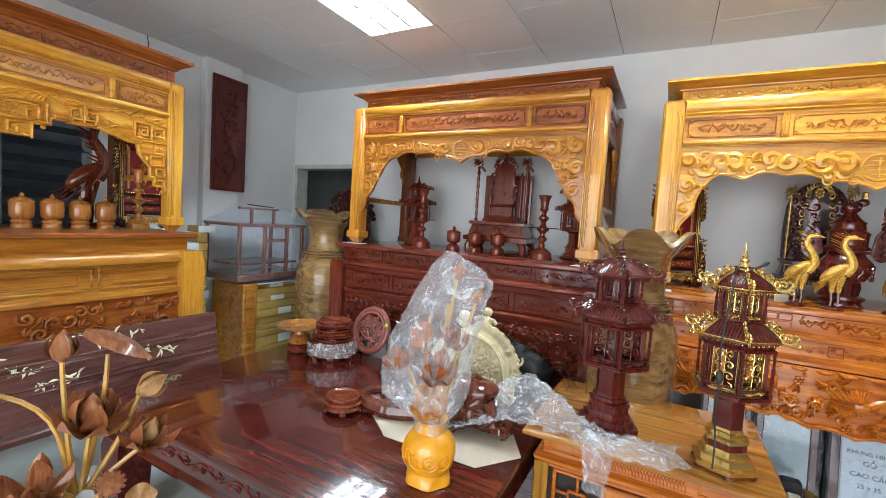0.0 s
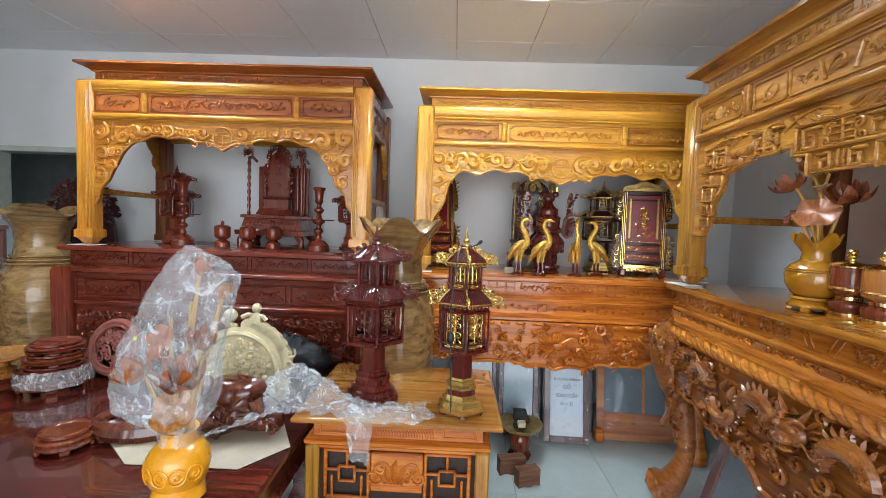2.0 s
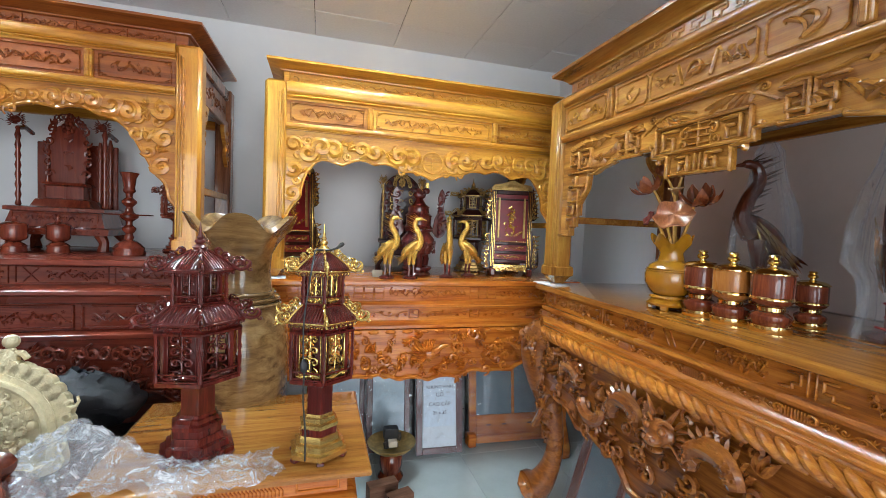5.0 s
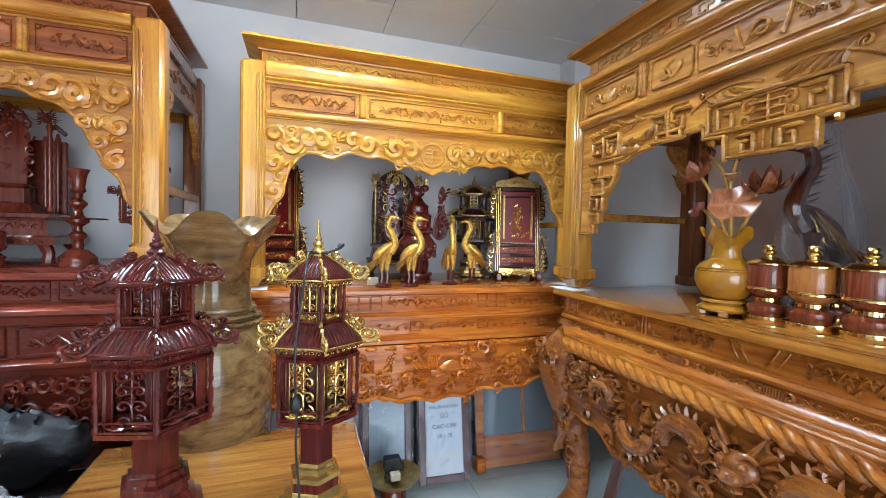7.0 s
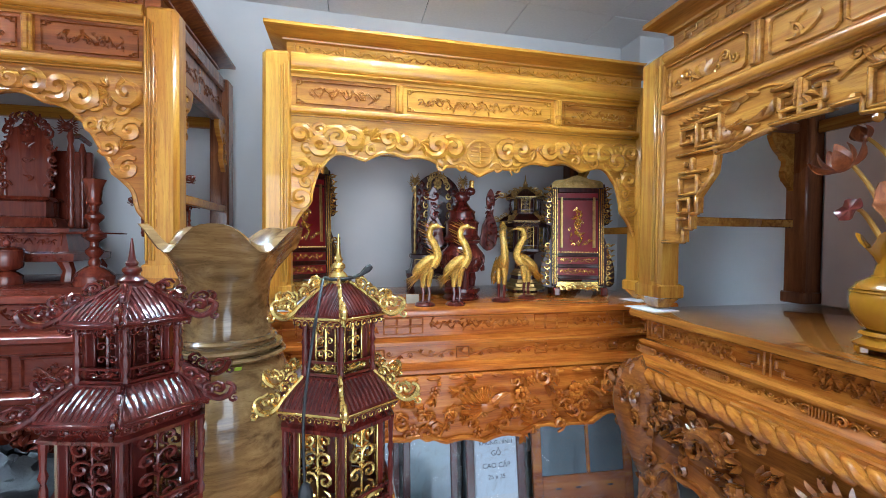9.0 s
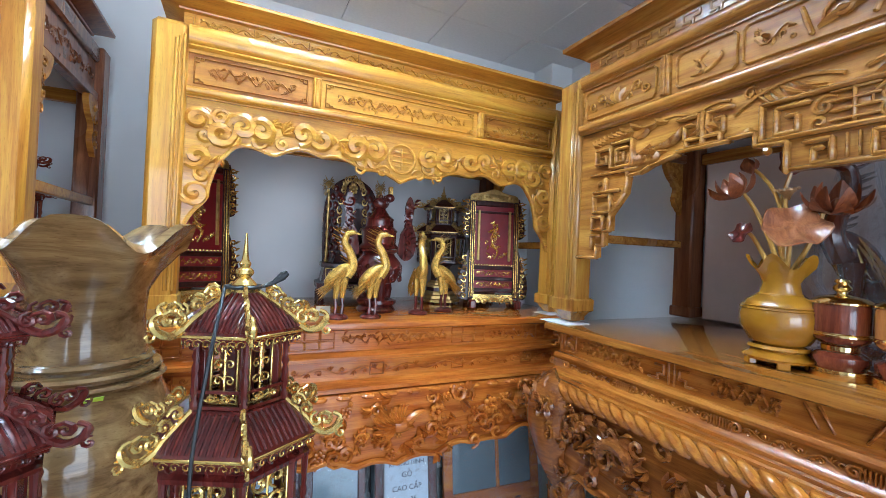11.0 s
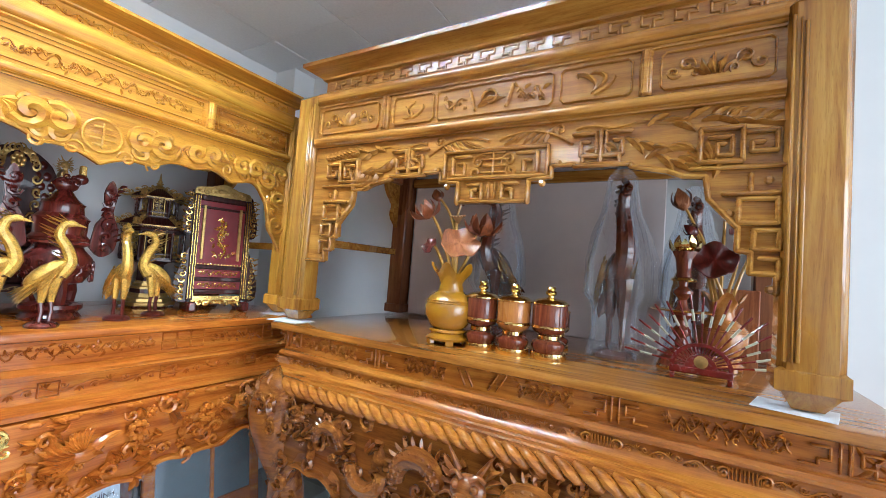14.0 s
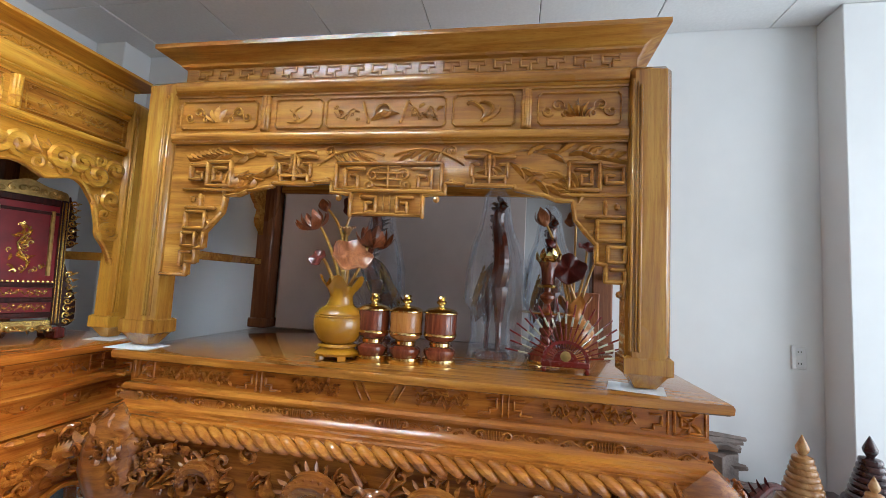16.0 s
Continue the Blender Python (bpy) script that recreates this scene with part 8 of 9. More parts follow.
def brown_carving():
    g = Geo()
    rnd = random.Random(19)
    for x, y, z, a, b, c in ((0, 0, 0.085, 0.20, 0.11, 0.085), (0.02, 0, 0.17, 0.13, 0.09, 0.075), (0.14, -0.02, 0.06, 0.10, 0.09, 0.055), (-0.09, -0.03, 0.20, 0.045, 0.045, 0.05), (-0.15, -0.02, 0.055, 0.09, 0.07, 0.05), (0.06, -0.05, 0.13, 0.06, 0.05, 0.05), (-0.05, -0.06, 0.10, 0.07, 0.05, 0.06)):
        g.ball((x, y, z), (a, b, c), 18, 10)
    g.tube([(-0.15, -0.05, 0.07), (-0.10, -0.085, 0.11), (-0.03, -0.10, 0.09)], [0.035, 0.032, 0.022], 9)
    g.tube([(0.12, -0.06, 0.15), (0.15, -0.09, 0.10), (0.09, -0.11, 0.075)], [0.035, 0.03, 0.022], 9)
    for k in range(16):
        curl(g, rnd.uniform(-0.18, 0.2), rnd.uniform(0.02, 0.14), -0.11 + rnd.uniform(0, 0.02), 0.03, rnd.choice((-1, 1)), rnd.uniform(0, 6), 0.2, 1.0, 10, 5)
    g.v = [tuple(Vector(p) + noise.turbulence_vector(Vector(p) * 13, 3, False) * 0.022 + noise.noise_vector(Vector(p) * 34) * 0.006) for p in g.v]
    return single("wood_carving", g, BROWNCARVE, "reddish brown carved seated wooden figure, glossy", "carving", pose(-0.66, 1.84, TZ + 0.008, 0, 0, 12))


brown_carving()
g = Geo().tube(smoothstep_points([(0.02, 0.03, 0.05), (-0.12, 0.0, 0.035), (-0.24, -0.02, 0.035), (-0.34, 0.0, 0.045), (-0.36, 0.05, 0.07), (-0.28, 0.08, 0.085), (-0.16, 0.05, 0.08)], 4), [0.035 + 0.012 * math.sin(i * 0.25) for i in range(25)], 9)
single("carved_root", g, BROWNCARVE, "reddish brown polished curved wooden root carving", "carving", pose(-0.80, 1.76, TZ + 0.006, 0, 0, 8))
single("price_tag", Geo().box((-0.018, -0.010, 0), (0.018, 0.010, 0.002)), PAPER, "small white price tag on the root carving", "tag", pose(-0.965, 1.745, TZ + 0.0945, 10, 5, 20), smooth=0)


def bagged_lotus():
    t = thing("wrapped_lotus_vase", pose(-0.60, 1.40, TZ + 0.0005), "orange-yellow pot with wooden lotus flowers in a plastic bag", "vase")
    prof = [(0.06, 0.0), (0.085, 0.006), (0.082, 0.03), (0.070, 0.045), (0.088, 0.065), (0.098, 0.11), (0.094, 0.15), (0.075, 0.178), (0.055, 0.19), (0.052, 0.22), (0.062, 0.235), (0.05, 0.232), (0.03, 0.19)]
    p = part("pot", Geo().lathe(prof, 36, wave=lambda k, a, r, z: (r * (1 + (0.04 * math.cos(6 * a) if k < 3 else 0)), z)), YELLOWPOT, t)
    g = Geo()
    for k in range(5):
        a = -2.6 + k * 0.52
        c = Geo()
        g2 = [(0.026 * math.cos(q * math.pi / 8), -0.097, 0.11 + 0.026 * math.sin(q * math.pi / 8)) for q in range(17)]
        c.tube(g2, 0.003, 5)
        curl(c, 0, 0.11, -0.097, 0.016, 1, k, 0.2, 1.2, 10, 5)
        g.add(c.v, c.f, Matrix.Rotation(a + math.pi / 2, 4, "Z"))
    part("relief", g, YELLOWPOT, p)
    brown = wood("orange_brown_lotus", (0.62, 0.20, 0.030), (0.46, 0.115, 0.016), (0.26, 0.05, 0.008), "z", rough=0.3, coat=0.4, fine=2.0)
    for k, b in enumerate(((-0.12, -0.02, 0.44), (-0.05, 0.03, 0.60), (0.02, -0.04, 0.42), (0.06, 0.02, 0.78), (0.03, 0.02, 0.66), (0.10, -0.03, 0.50), (0.14, 0.02, 0.70))):
        stem(t, (0.012 * (k - 3), 0, 0.22), b, (0, 0, 0.02), 0.007, STEMWOOD)
    flower("lotus_flower", t, (-0.12, -0.02, 0.40), 0.095, (0.3, -0.4, 0), brown, 6, 0.6)
    flower("lotus_flower", t, (0.03, -0.03, 0.40), 0.105, (0.5, 0.2, 0), brown, 7, 0.7)
    flower("lotus_flower", t, (0.07, -0.01, 0.52), 0.075, (0.3, 0.5, 0), brown, 6, 0.6)
    leaf_disc("lotus_leaf", t, (0.01, -0.04, 0.31), 0.070, (0.9, 0.2, 0), TURNEDGOLD)
    leaf_disc("lotus_leaf", t, (-0.05, -0.02, 0.54), 0.050, (1.0, -0.3, 0), brown)
    bud("lotus_bud", t, (0.135, 0.02, 0.68), 0.05, (0, 0.4, 0), TURNEDGOLD)
    bud("lotus_bud", t, (0.06, 0.02, 0.755), 0.055, (0, 0.2, 0), brown)
    bud("lotus_bud", t, (-0.08, 0.02, 0.46), 0.06, (0, -0.3, 0), brown)
    flower("lotus_flower", t, (0.0, -0.02, 0.24), 0.075, (0.3, 0.1, 0), TURNEDGOLD, 5, 0.5)
    rnd = random.Random(21)
    rings = []
    # the bag: height, its two edges and its half depth; it leans and ends in a folded corner
    ctrl = [(0.185, -0.055, 0.055, 0.055), (0.23, -0.075, 0.070, 0.06), (0.275, -0.15, 0.095, 0.075), (0.31, -0.205, 0.120, 0.085), (0.40, -0.225, 0.138, 0.095), (0.50, -0.190, 0.145, 0.095), (0.60, -0.140, 0.165, 0.09), (0.68, -0.098, 0.185, 0.085), (0.745, -0.060, 0.200, 0.07), (0.79, -0.032, 0.165, 0.05), (0.825, -0.010, 0.105, 0.03), (0.855, 0.010, 0.045, 0.008)]
    off = Vector((4.3, 1.1, 0.7))
    for k, (z, xa, xb, dp) in enumerate(smoothstep_points(ctrl, 4)):
        ring = []
        for i in range(72):
            a = 2 * math.pi * i / 72
            ca, sa = math.cos(a), math.sin(a)
            cx, hw = (xa + xb) / 2, (xb - xa) / 2
            flat = 0.72
            q = Vector((cx + hw * math.copysign(abs(ca) ** flat, ca), dp * math.copysign(abs(sa) ** flat, sa), z))
            d = noise.turbulence_vector(Vector((q.x * 9, q.y * 9, q.z * 5)) + off, 3, True)
            f = abs(noise.noise(Vector((q.x * 26, q.y * 26, q.z * 11)) + off))
            w = min(1, (z - 0.18) / 0.08)
            q += Vector((ca, sa, 0)) * ((d.x - 0.35) * 0.030 - f * 0.030) * w + Vector((0, 0, (d.z - 0.4) * 0.016 * w))
            ring.append(tuple(q))
        rings.append(ring)
    part("plastic_bag", Geo().loft(rings, False), film_wrap("milky_film_bag", 0.76), t, "clear crumpled plastic bag", 14)
    return t


bagged_lotus()
crumpled("plastic_film", 22, 18, lambda u, v: (-1.06 + 0.30 * u, 1.72 + 0.10 * (v - 0.5) * (0.3 + u), TZ + 0.06 + 0.12 * u * (1 - abs(v - 0.5))), 0.05, 31, WRAP, "loose clear plastic bag tail on the table", "plastic film")

# foreground lotus arrangement on its own stool
def foreground_lotus():
    st = thing("side_stool", pose(-1.10, 0.54, 0), "small dark turned wooden stool", "stool")
    part("seat", Geo().lathe([(0.10, 0.62), (0.15, 0.63), (0.155, 0.645), (0.145, 0.66), (0.02, 0.66)], 28), DARKTOP, st)
    part("pedestal", Geo().lathe([(0.14, 0), (0.14, 0.03), (0.06, 0.08), (0.045, 0.3), (0.06, 0.55), (0.10, 0.62)], 24), DARKTOP, st)
    t = thing("lotus_vase", pose(-1.10, 0.54, 0.6605, 0, 0, 65), "carved golden-brown wooden lotus bouquet in a glazed pot", "vase")
    lotus_pot(t, 0.78, plain("blue_white_glaze", (0.45, 0.50, 0.52), 0.2, coat=0.6))
    z = 0.19
    for a, b, bow in (((-0.01, 0, z), (-0.037, 0.0, 0.525), (-0.004, 0, 0)), ((0.0, 0.01, z), (0.048, 0.01, 0.522), (0.012, 0, 0.02)), ((0.01, 0, z), (0.115, -0.005, 0.42), (0.01, 0, 0)), ((0, -0.01, z), (0.017, -0.01, 0.345), (0, 0, 0)),
                      ((0.01, -0.01, z), (0.126, -0.02, 0.285), (0.01, 0, 0.01)), ((-0.015, -0.02, z), (-0.083, -0.04, 0.225), (0, 0, 0.01)), ((-0.02, 0, z), (-0.165, 0.0, 0.47), (0.035, 0, 0.05)), ((0.01, -0.02, z - 0.03), (0.057, -0.05, 0.205), (0, 0, 0))):
        stem(t, a, b, bow, 0.0062, STEMWOOD)
    bud("lotus_bud", t, (-0.037, 0, 0.525), 0.062, (0, 0.05, 0), LOTUSWOOD)
    part("lotus_leaf", Geo().petal((0.004, 0.01, 0.585), (0.136, 0.0, 0.500), 0.062, 0.018, (0.25, 1.0, 0.55), None, 10), LOTUSWOOD, t)
    bud("lotus_bud", t, (0.113, -0.005, 0.418), 0.062, (0, 1.02, 0), LOTUSPALE)
    flower("lotus_flower", t, (0.017, -0.01, 0.345), 0.100, (0.25, 0.1, 0.4), LOTUSWOOD, 7, 0.80)
    bud("flower_heart", t, (0.019, -0.01, 0.365), 0.066, (0.15, 0.05, 0), LOTUSWOOD)
    flower("lotus_flower", t, (0.126, -0.02, 0.285), 0.078, (0.2, 0.25, 0), LOTUSWOOD, 6, 0.88)
    bud("flower_heart", t, (0.128, -0.02, 0.298), 0.052, (0.1, 0.35, 0), LOTUSPALE)
    flower("lotus_flower", t, (-0.083, -0.04, 0.215), 0.095, (0.35, -0.2, 0.3), LOTUSWOOD, 6, 0.85)
    seed_pod(t, (0.057, -0.05, 0.215), 0.044, (0.75, 0, 0), LOTUSWOOD)
    leaf_disc("lotus_leaf", t, (0.118, -0.05, 0.16), 0.034, (1.0, 0.3, 0), LOTUSPALE)
    leaf_disc("lotus_leaf", t, (0.00, -0.07, 0.155), 0.050, (0.35, 0.0, 0), LOTUSPALE)
    leaf_disc("lotus_leaf", t, (-0.190, 0.0, 0.475), 0.055, (0.9, -0.3, 0), LOTUSWOOD)
    return t


foreground_lotus()

# bench with inlaid back, behind the table
t = thing("settee", pose(-2.52, 0.03, 0, 0, 0, 90), "dark purplish wooden settee with inlaid backrest", "settee")
bk = part("backrest", Geo().box((0, -0.02, 0.40), (1.9, 0.02, 0.845), 0.012, Matrix.Rotation(-0.18, 4, "X")), PURPLEWOOD, t)
g = Geo()
rnd = random.Random(33)
for cx, cz, w in ((0.16, 0.80, 0.10), (0.75, 0.80, 0.10), (1.3, 0.80, 0.12), (0.45, 0.66, 0.10), (1.0, 0.62, 0.12), (0.05, 0.66, 0.03), (0.05, 0.78, 0.03), (1.5, 0.66, 0.1), (0.9, 0.7, 0.1)):
    for k in range(12):
        leaf(g, cx + rnd.uniform(-w, w), cz + rnd.uniform(-0.022, 0.022), -0.0205, rnd.uniform(0.02, 0.05), rnd.uniform(0, 6.3), 0.3, 0.04)
for z in (0.58, 0.61, 0.70, 0.73):
    part("bead", Geo().add(*(lambda q: (q.v, q.f))(Geo().box((0.02, -0.026, z - 0.005), (1.88, -0.018, z + 0.005), 0.003)), Matrix.Rotation(-0.18, 4, "X")), PURPLEWOOD, bk)
part("inlay", Geo().add(g.v, g.f, Matrix.Rotation(-0.18, 4, "X")), SHELL, bk, "pale shell inlay sprays")
part("seat", Geo().box((0, -0.02, 0.38), (1.9, 0.10, 0.42), 0.01), PURPLEWOOD, t)
for x in (0.02, 1.82):
    for y in (-0.01, 0.03):
        part("leg", Geo().box((x, y, 0), (x + 0.06, y + 0.03, 0.385), 0.006), PURPLEWOOD, t)

# ---- by the left wall ----
t = thing("wall_plaque", pose(XL + 0.086, 2.90, 2.31, 0, 0, 90), "dark red carved wooden wall plaque with birds", "plaque")
b = part("board", Geo().box((-0.19, -0.03, -0.57), (0.19, -0.001, 0.57), 0.006), REDWOODPLQ, t)
g = Geo()
frame_lines(g, -0.165, 0.165, -0.545, 0.545, -0.03, 0.014, 0.008)
rnd = random.Random(44)
for k in range(46):
    x, z = rnd.gauss(0, 0.055), rnd.uniform(-0.46, 0.42)
    if k % 3 == 0:
        curl(g, x, z, -0.03, 0.035, rnd.choice((-1, 1)), rnd.uniform(0, 6), 0.2, 1.2, 11, 5)
    else:
        leaf(g, x, z, -0.03, rnd.uniform(0.05, 0.11), rnd.uniform(0, 6.3), 0.35, 0.16)
g.tube([(0.06 * math.sin(k * 0.8), -0.032, -0.45 + 0.09 * k) for k in range(11)], 0.010, 6)
part("carving", g, REDWOODPLQ, b)


def display_case():
    t = thing("display_case", pose(-3.26, 2.54, 0.905, 0, 0, 90), "dark wooden house-shaped case wrapped in clear film", "display case")
    W, D, h = 0.76, 0.50, 0.50
    part("base", Geo().box((-0.02, -0.02, 0.0), (W + 0.02, D + 0.02, 0.06), 0.006), MAHOG_X, t)
    for x in (0, 0.27, 0.53, W - 0.03):
        for y in ((0, D - 0.03) if x in (0, W - 0.03) else (0,)):
            part("post", Geo().box((x, y, 0.06), (x + 0.03, y + 0.03, h), 0.003), MAHOG_Z, t)
    part("top_frame", Geo().box((-0.01, -0.01, h), (W + 0.01, D + 0.01, h + 0.03), 0.004), MAHOG_X, t)
    part("cross_rail", Geo().box((0.30, 0.002, 0.36), (0.53, 0.028, 0.385), 0.003), MAHOG_X, t)
    part("inner_shelf", Geo().box((0.05, 0.05, 0.14), (W - 0.05, D - 0.05, 0.16)), MAHOG_X, t)
    for x in (0.27, 0.53):
        part("ridge_post", Geo().box((x, D * 0.4, h + 0.03), (x + 0.025, D * 0.4 + 0.025, h + 0.16), 0.002), MAHOG_Z, t)
    part("ridge", Geo().box((0.14, D * 0.4 - 0.005, h + 0.16), (0.60, D * 0.4 + 0.03, h + 0.18), 0.004), MAHOG_X, t)
    rings = []
    for z, o in ((0.0, 0.03), (0.2, 0.035), (h, 0.03), (h + 0.03, 0.025), (h + 0.10, -0.08), (h + 0.185, -0.16)):
        rings.append([(-o, -o, z), (W * 0.5, -o - 0.006, z), (W + o, -o, z), (W + o + 0.005, D / 2, z), (W + o, D + o, z), (W / 2, D + o + 0.005, z), (-o, D + o, z), (-o - 0.006, D / 2, z)])
    part("plastic_wrap", Geo().loft(rings, False), WRAP, t, "clear film wrap", 10)
    part("loose_stick", Geo().box((0.05, 0.0, h + 0.20), (0.33, 0.02, h + 0.212), 0.002, Matrix.Rotation(0.05, 4, "Y")), BLACKLAC, t)
    return t


display_case()


def packed_panels(m, W, D, Hh, seed, label):
    t = thing("wrapped_panel_stack", m, label, "panel stack", "stacked panels")
    rnd = random.Random(seed)
    z, k = 0.0, 0
    while z < Hh - 0.02:
        hh = min(rnd.uniform(0.05, 0.09), Hh - z)
        o = rnd.uniform(-0.015, 0.015)
        p = part("panel", Geo().box((o, o, z), (W + o, D + o, z + hh - 0.004), 0.004), BOXYELLOW, t)
        if k % 2 == 0:
            xa = rnd.uniform(0.1, W - 0.3)
            part("white_tape", Geo().box((xa, o - 0.004, z), (xa + 0.16, D + o + 0.004, z + hh - 0.006), 0.002), BOXWHITE, p)
        z += hh
        k += 1
    return t


packed_panels(pose(-3.29, 2.72, 0, 0, 0, 90), 0.66, 0.50, 0.855, 3, "stack of ochre wooden panels with white tape")
t = thing("carved_post", pose(-3.20, 2.56, 0, 0, 0, 90), "ochre carved wooden cabinet post with fretted front", "cabinet")
part("body", Geo().box((0, 0, 0), (0.15, 0.45, 0.885), 0.008), AMBER_X, t)
g = Geo()
for k in range(4):
    frame_lines(g, 0.03, 0.12, 0.12 + 0.18 * k, 0.27 + 0.18 * k, 0.0, 0.01, 0.008)
    frame_lines(g, 0.055, 0.095, 0.16 + 0.18 * k, 0.23 + 0.18 * k, 0.0, 0.008, 0.008)
part("fretwork", g, AMBER_X, t)
packed_panels(pose(-3.62, 2.385, 0, 0, 0, 90), 0.10, 0.16, 1.40, 6, "narrow upright bundle of ochre boards with tape")
single("white_sheet", Geo().box((-0.35, -0.24, 0), (0.35, 0.24, 0.012), 0.004), PAPER, "white sheet lying on stacked panels", "sheet", pose(-3.50, 3.06, 0.8585, 0, 0, 90), smooth=0)

# carved screen by the doorway
g = Geo().prism([(x, z) for x, z in smoothstep_points([(-0.24, 0.0), (-0.26, 0.9), (-0.27, 1.35), (-0.20, 1.62), (0.0, 1.84), (0.20, 1.62), (0.27, 1.35), (0.26, 0.9), (0.24, 0.0)], 5)], -0.02, 0.02)
rnd = random.Random(52)
for k in range(70):
    a, rr = rnd.uniform(-0.3, math.pi + 0.3), rnd.uniform(0.16, 0.30)
    curl(g, rr * math.cos(a), 1.52 + rr * math.sin(a), -0.02, 0.034, rnd.choice((-1, 1)), rnd.uniform(0, 6), 0.22, 1.2, 11, 5)
for k in range(30):
    a = math.pi * k / 29
    leaf(g, 0.25 * math.cos(a), 1.54 + 0.25 * math.sin(a), -0.015, 0.08, a + rnd.uniform(-0.6, 0.6), 0.4, 0.2)
single("carved_screen", g, ROSEDARK, "dark carved wooden standing screen with rounded top", "screen", pose(-2.92, 3.62, 0, 0, 0, 5))

# ---- under the altars ----
crumpled("black_bag", 26, 30, lambda u, v: (-0.72 + 0.26 * math.cos(6.283 * v) * math.sin(math.pi * (0.06 + 0.88 * u)), 2.70 + 0.10 * math.sin(6.283 * v) * math.sin(math.pi * (0.06 + 0.88 * u)), 0.66 + 0.15 * (1 - 2 * u) * 1.0), 0.05, 61, BLACK, "black plastic bag standing under the altar", "bag")
t = thing("storage_crate", pose(-1.02, 2.60, 0), "dark crate below the black bag", "crate")
part("box", Geo().box((0, 0, 0), (0.62, 0.20, 0.51), 0.006), BLACKLAC, t)


def picture_frame(m, W, Hh, fw, wd, glass, label, wrap=True, text=False, foot=False):
    t = thing("picture_frame", m, label, "picture frame", "framed pictures")
    for a, b in (((0, 0, 0), (fw, 0.03, Hh)), ((W - fw, 0, 0), (W, 0.03, Hh))):
        part("stile", Geo().box(a, b, 0.005), wd, t)
    part("rail", Geo().box((fw, 0.001, Hh - fw), (W - fw, 0.03, Hh), 0.005), wd, t)
    zb = fw * (1.6 if foot else 1.0)
    part("rail", Geo().box((fw, 0.001, 0), (W - fw, 0.03, zb), 0.005), wd, t)
    p = part("pane", Geo().box((fw, 0.012, zb), (W - fw, 0.016, Hh - fw)), glass, t)
    if wrap:
        rnd = random.Random(int(W * 1000))
        vs, fs = [], []
        for i in range(20):
            for j in range(14):
                u, v = j / 13, i / 19
                vs.append((-0.012 + (W + 0.024) * u + rnd.uniform(-0.006, 0.006), -0.008 - 0.016 * rnd.random(), (Hh + 0.006) * v))
        for i in range(19):
            for j in range(13):
                a = i * 14 + j
                fs.append((a, a + 1, a + 15, a + 14))
        part("plastic_wrap", Geo().add(vs, fs), WRAP, t, "glinting clear plastic wrap", 10)
    return t


# framed notice, with its printed lines
NOTICE = pose(1.005, 3.07, 0.012, -11, 0, -2)
n = picture_frame(NOTICE, 0.33, 0.62, 0.045, MAROON, PAPER, "maroon framed white notice wrapped in clear plastic")
sheet = part("notice_sheet", Geo().box((0.050, -0.002, 0.185), (0.280, 0.001, 0.562)), plain("notice_paper", (0.72, 0.79, 0.86), 0.6, vary=0.02), n, "pale blue-white printed sheet")
for text, z, size in (("KHUNG HÌNH", 0.440, 0.030), ("GỖ", 0.384, 0.038), ("CAO CẤP", 0.322, 0.036), ("25 x 35", 0.266, 0.032)):
    c = bpy.data.curves.new("notice_line", "FONT")
    c.body, c.size, c.align_x, c.extrude = text, size, "CENTER", 0.0004
    o = new("notice_line", c)
    o.data.materials.append(INK)
    o.parent = n
    o.matrix_basis = pose(0.165, -0.0032, z, 90)
picture_frame(pose(0.675, 3.16, 0.012, -9, 0, -2), 0.30, 0.66, 0.04, MAROON, PICGLASS, "maroon framed pale glass picture wrapped in plastic")
picture_frame(pose(0.40, 3.22, 0.012, -9, 0, 2), 0.27, 0.66, 0.035, MAROON, PICGLASS, "maroon framed pale glass picture wrapped in plastic")
picture_frame(pose(0.98, 3.25, 0.012, -7, 0, 0), 0.44, 0.66, 0.05, BLACKLAC, DIMGLASS, "black framed picture standing behind others", False)
BIGF = pose(1.415, 3.15, 0.012, -9, 0, -3)
f = picture_frame(BIGF, 0.62, 0.64, 0.055, ORANGE_X, DIMGLASS, "orange wooden cabinet frame with dim glass in wrap")
part("lower_panel", Geo().box((0.055, -0.002, 0.05), (0.565, 0.02, 0.20), 0.004), ORANGE_X, f)
part("divider", Geo().box((0.33, -0.001, 0.20), (0.35, 0.028, 0.585), 0.003), ORANGE_X, f)
for x in (0.13, 0.25, 0.45):
    part("slot", Geo().box((x, -0.0035, 0.125), (x + 0.035, 0.0, 0.135)), BLACKLAC, f)
part("foot", Geo().box((-0.025, -0.07, -0.002), (0.035, 0.03, 0.09), 0.008), ORANGE_X, f)
# large wrapped frames leaning under the right-hand altar
for k, (y, w) in enumerate(((2.42, 0.72), (1.66, 0.74), (0.90, 0.36))):
    f = picture_frame(pose(1.74 + 0.02 * k, y, 0.012, -16, 0, -90), w, 0.86, 0.07, TURNED, DIMGLASS, "large brown framed dim glass panel wrapped in plastic")
    part("mullion", Geo().box((w * 0.5 - 0.02, 0.0, 0.07), (w * 0.5 + 0.02, 0.028, 0.79), 0.003), TURNED, f)

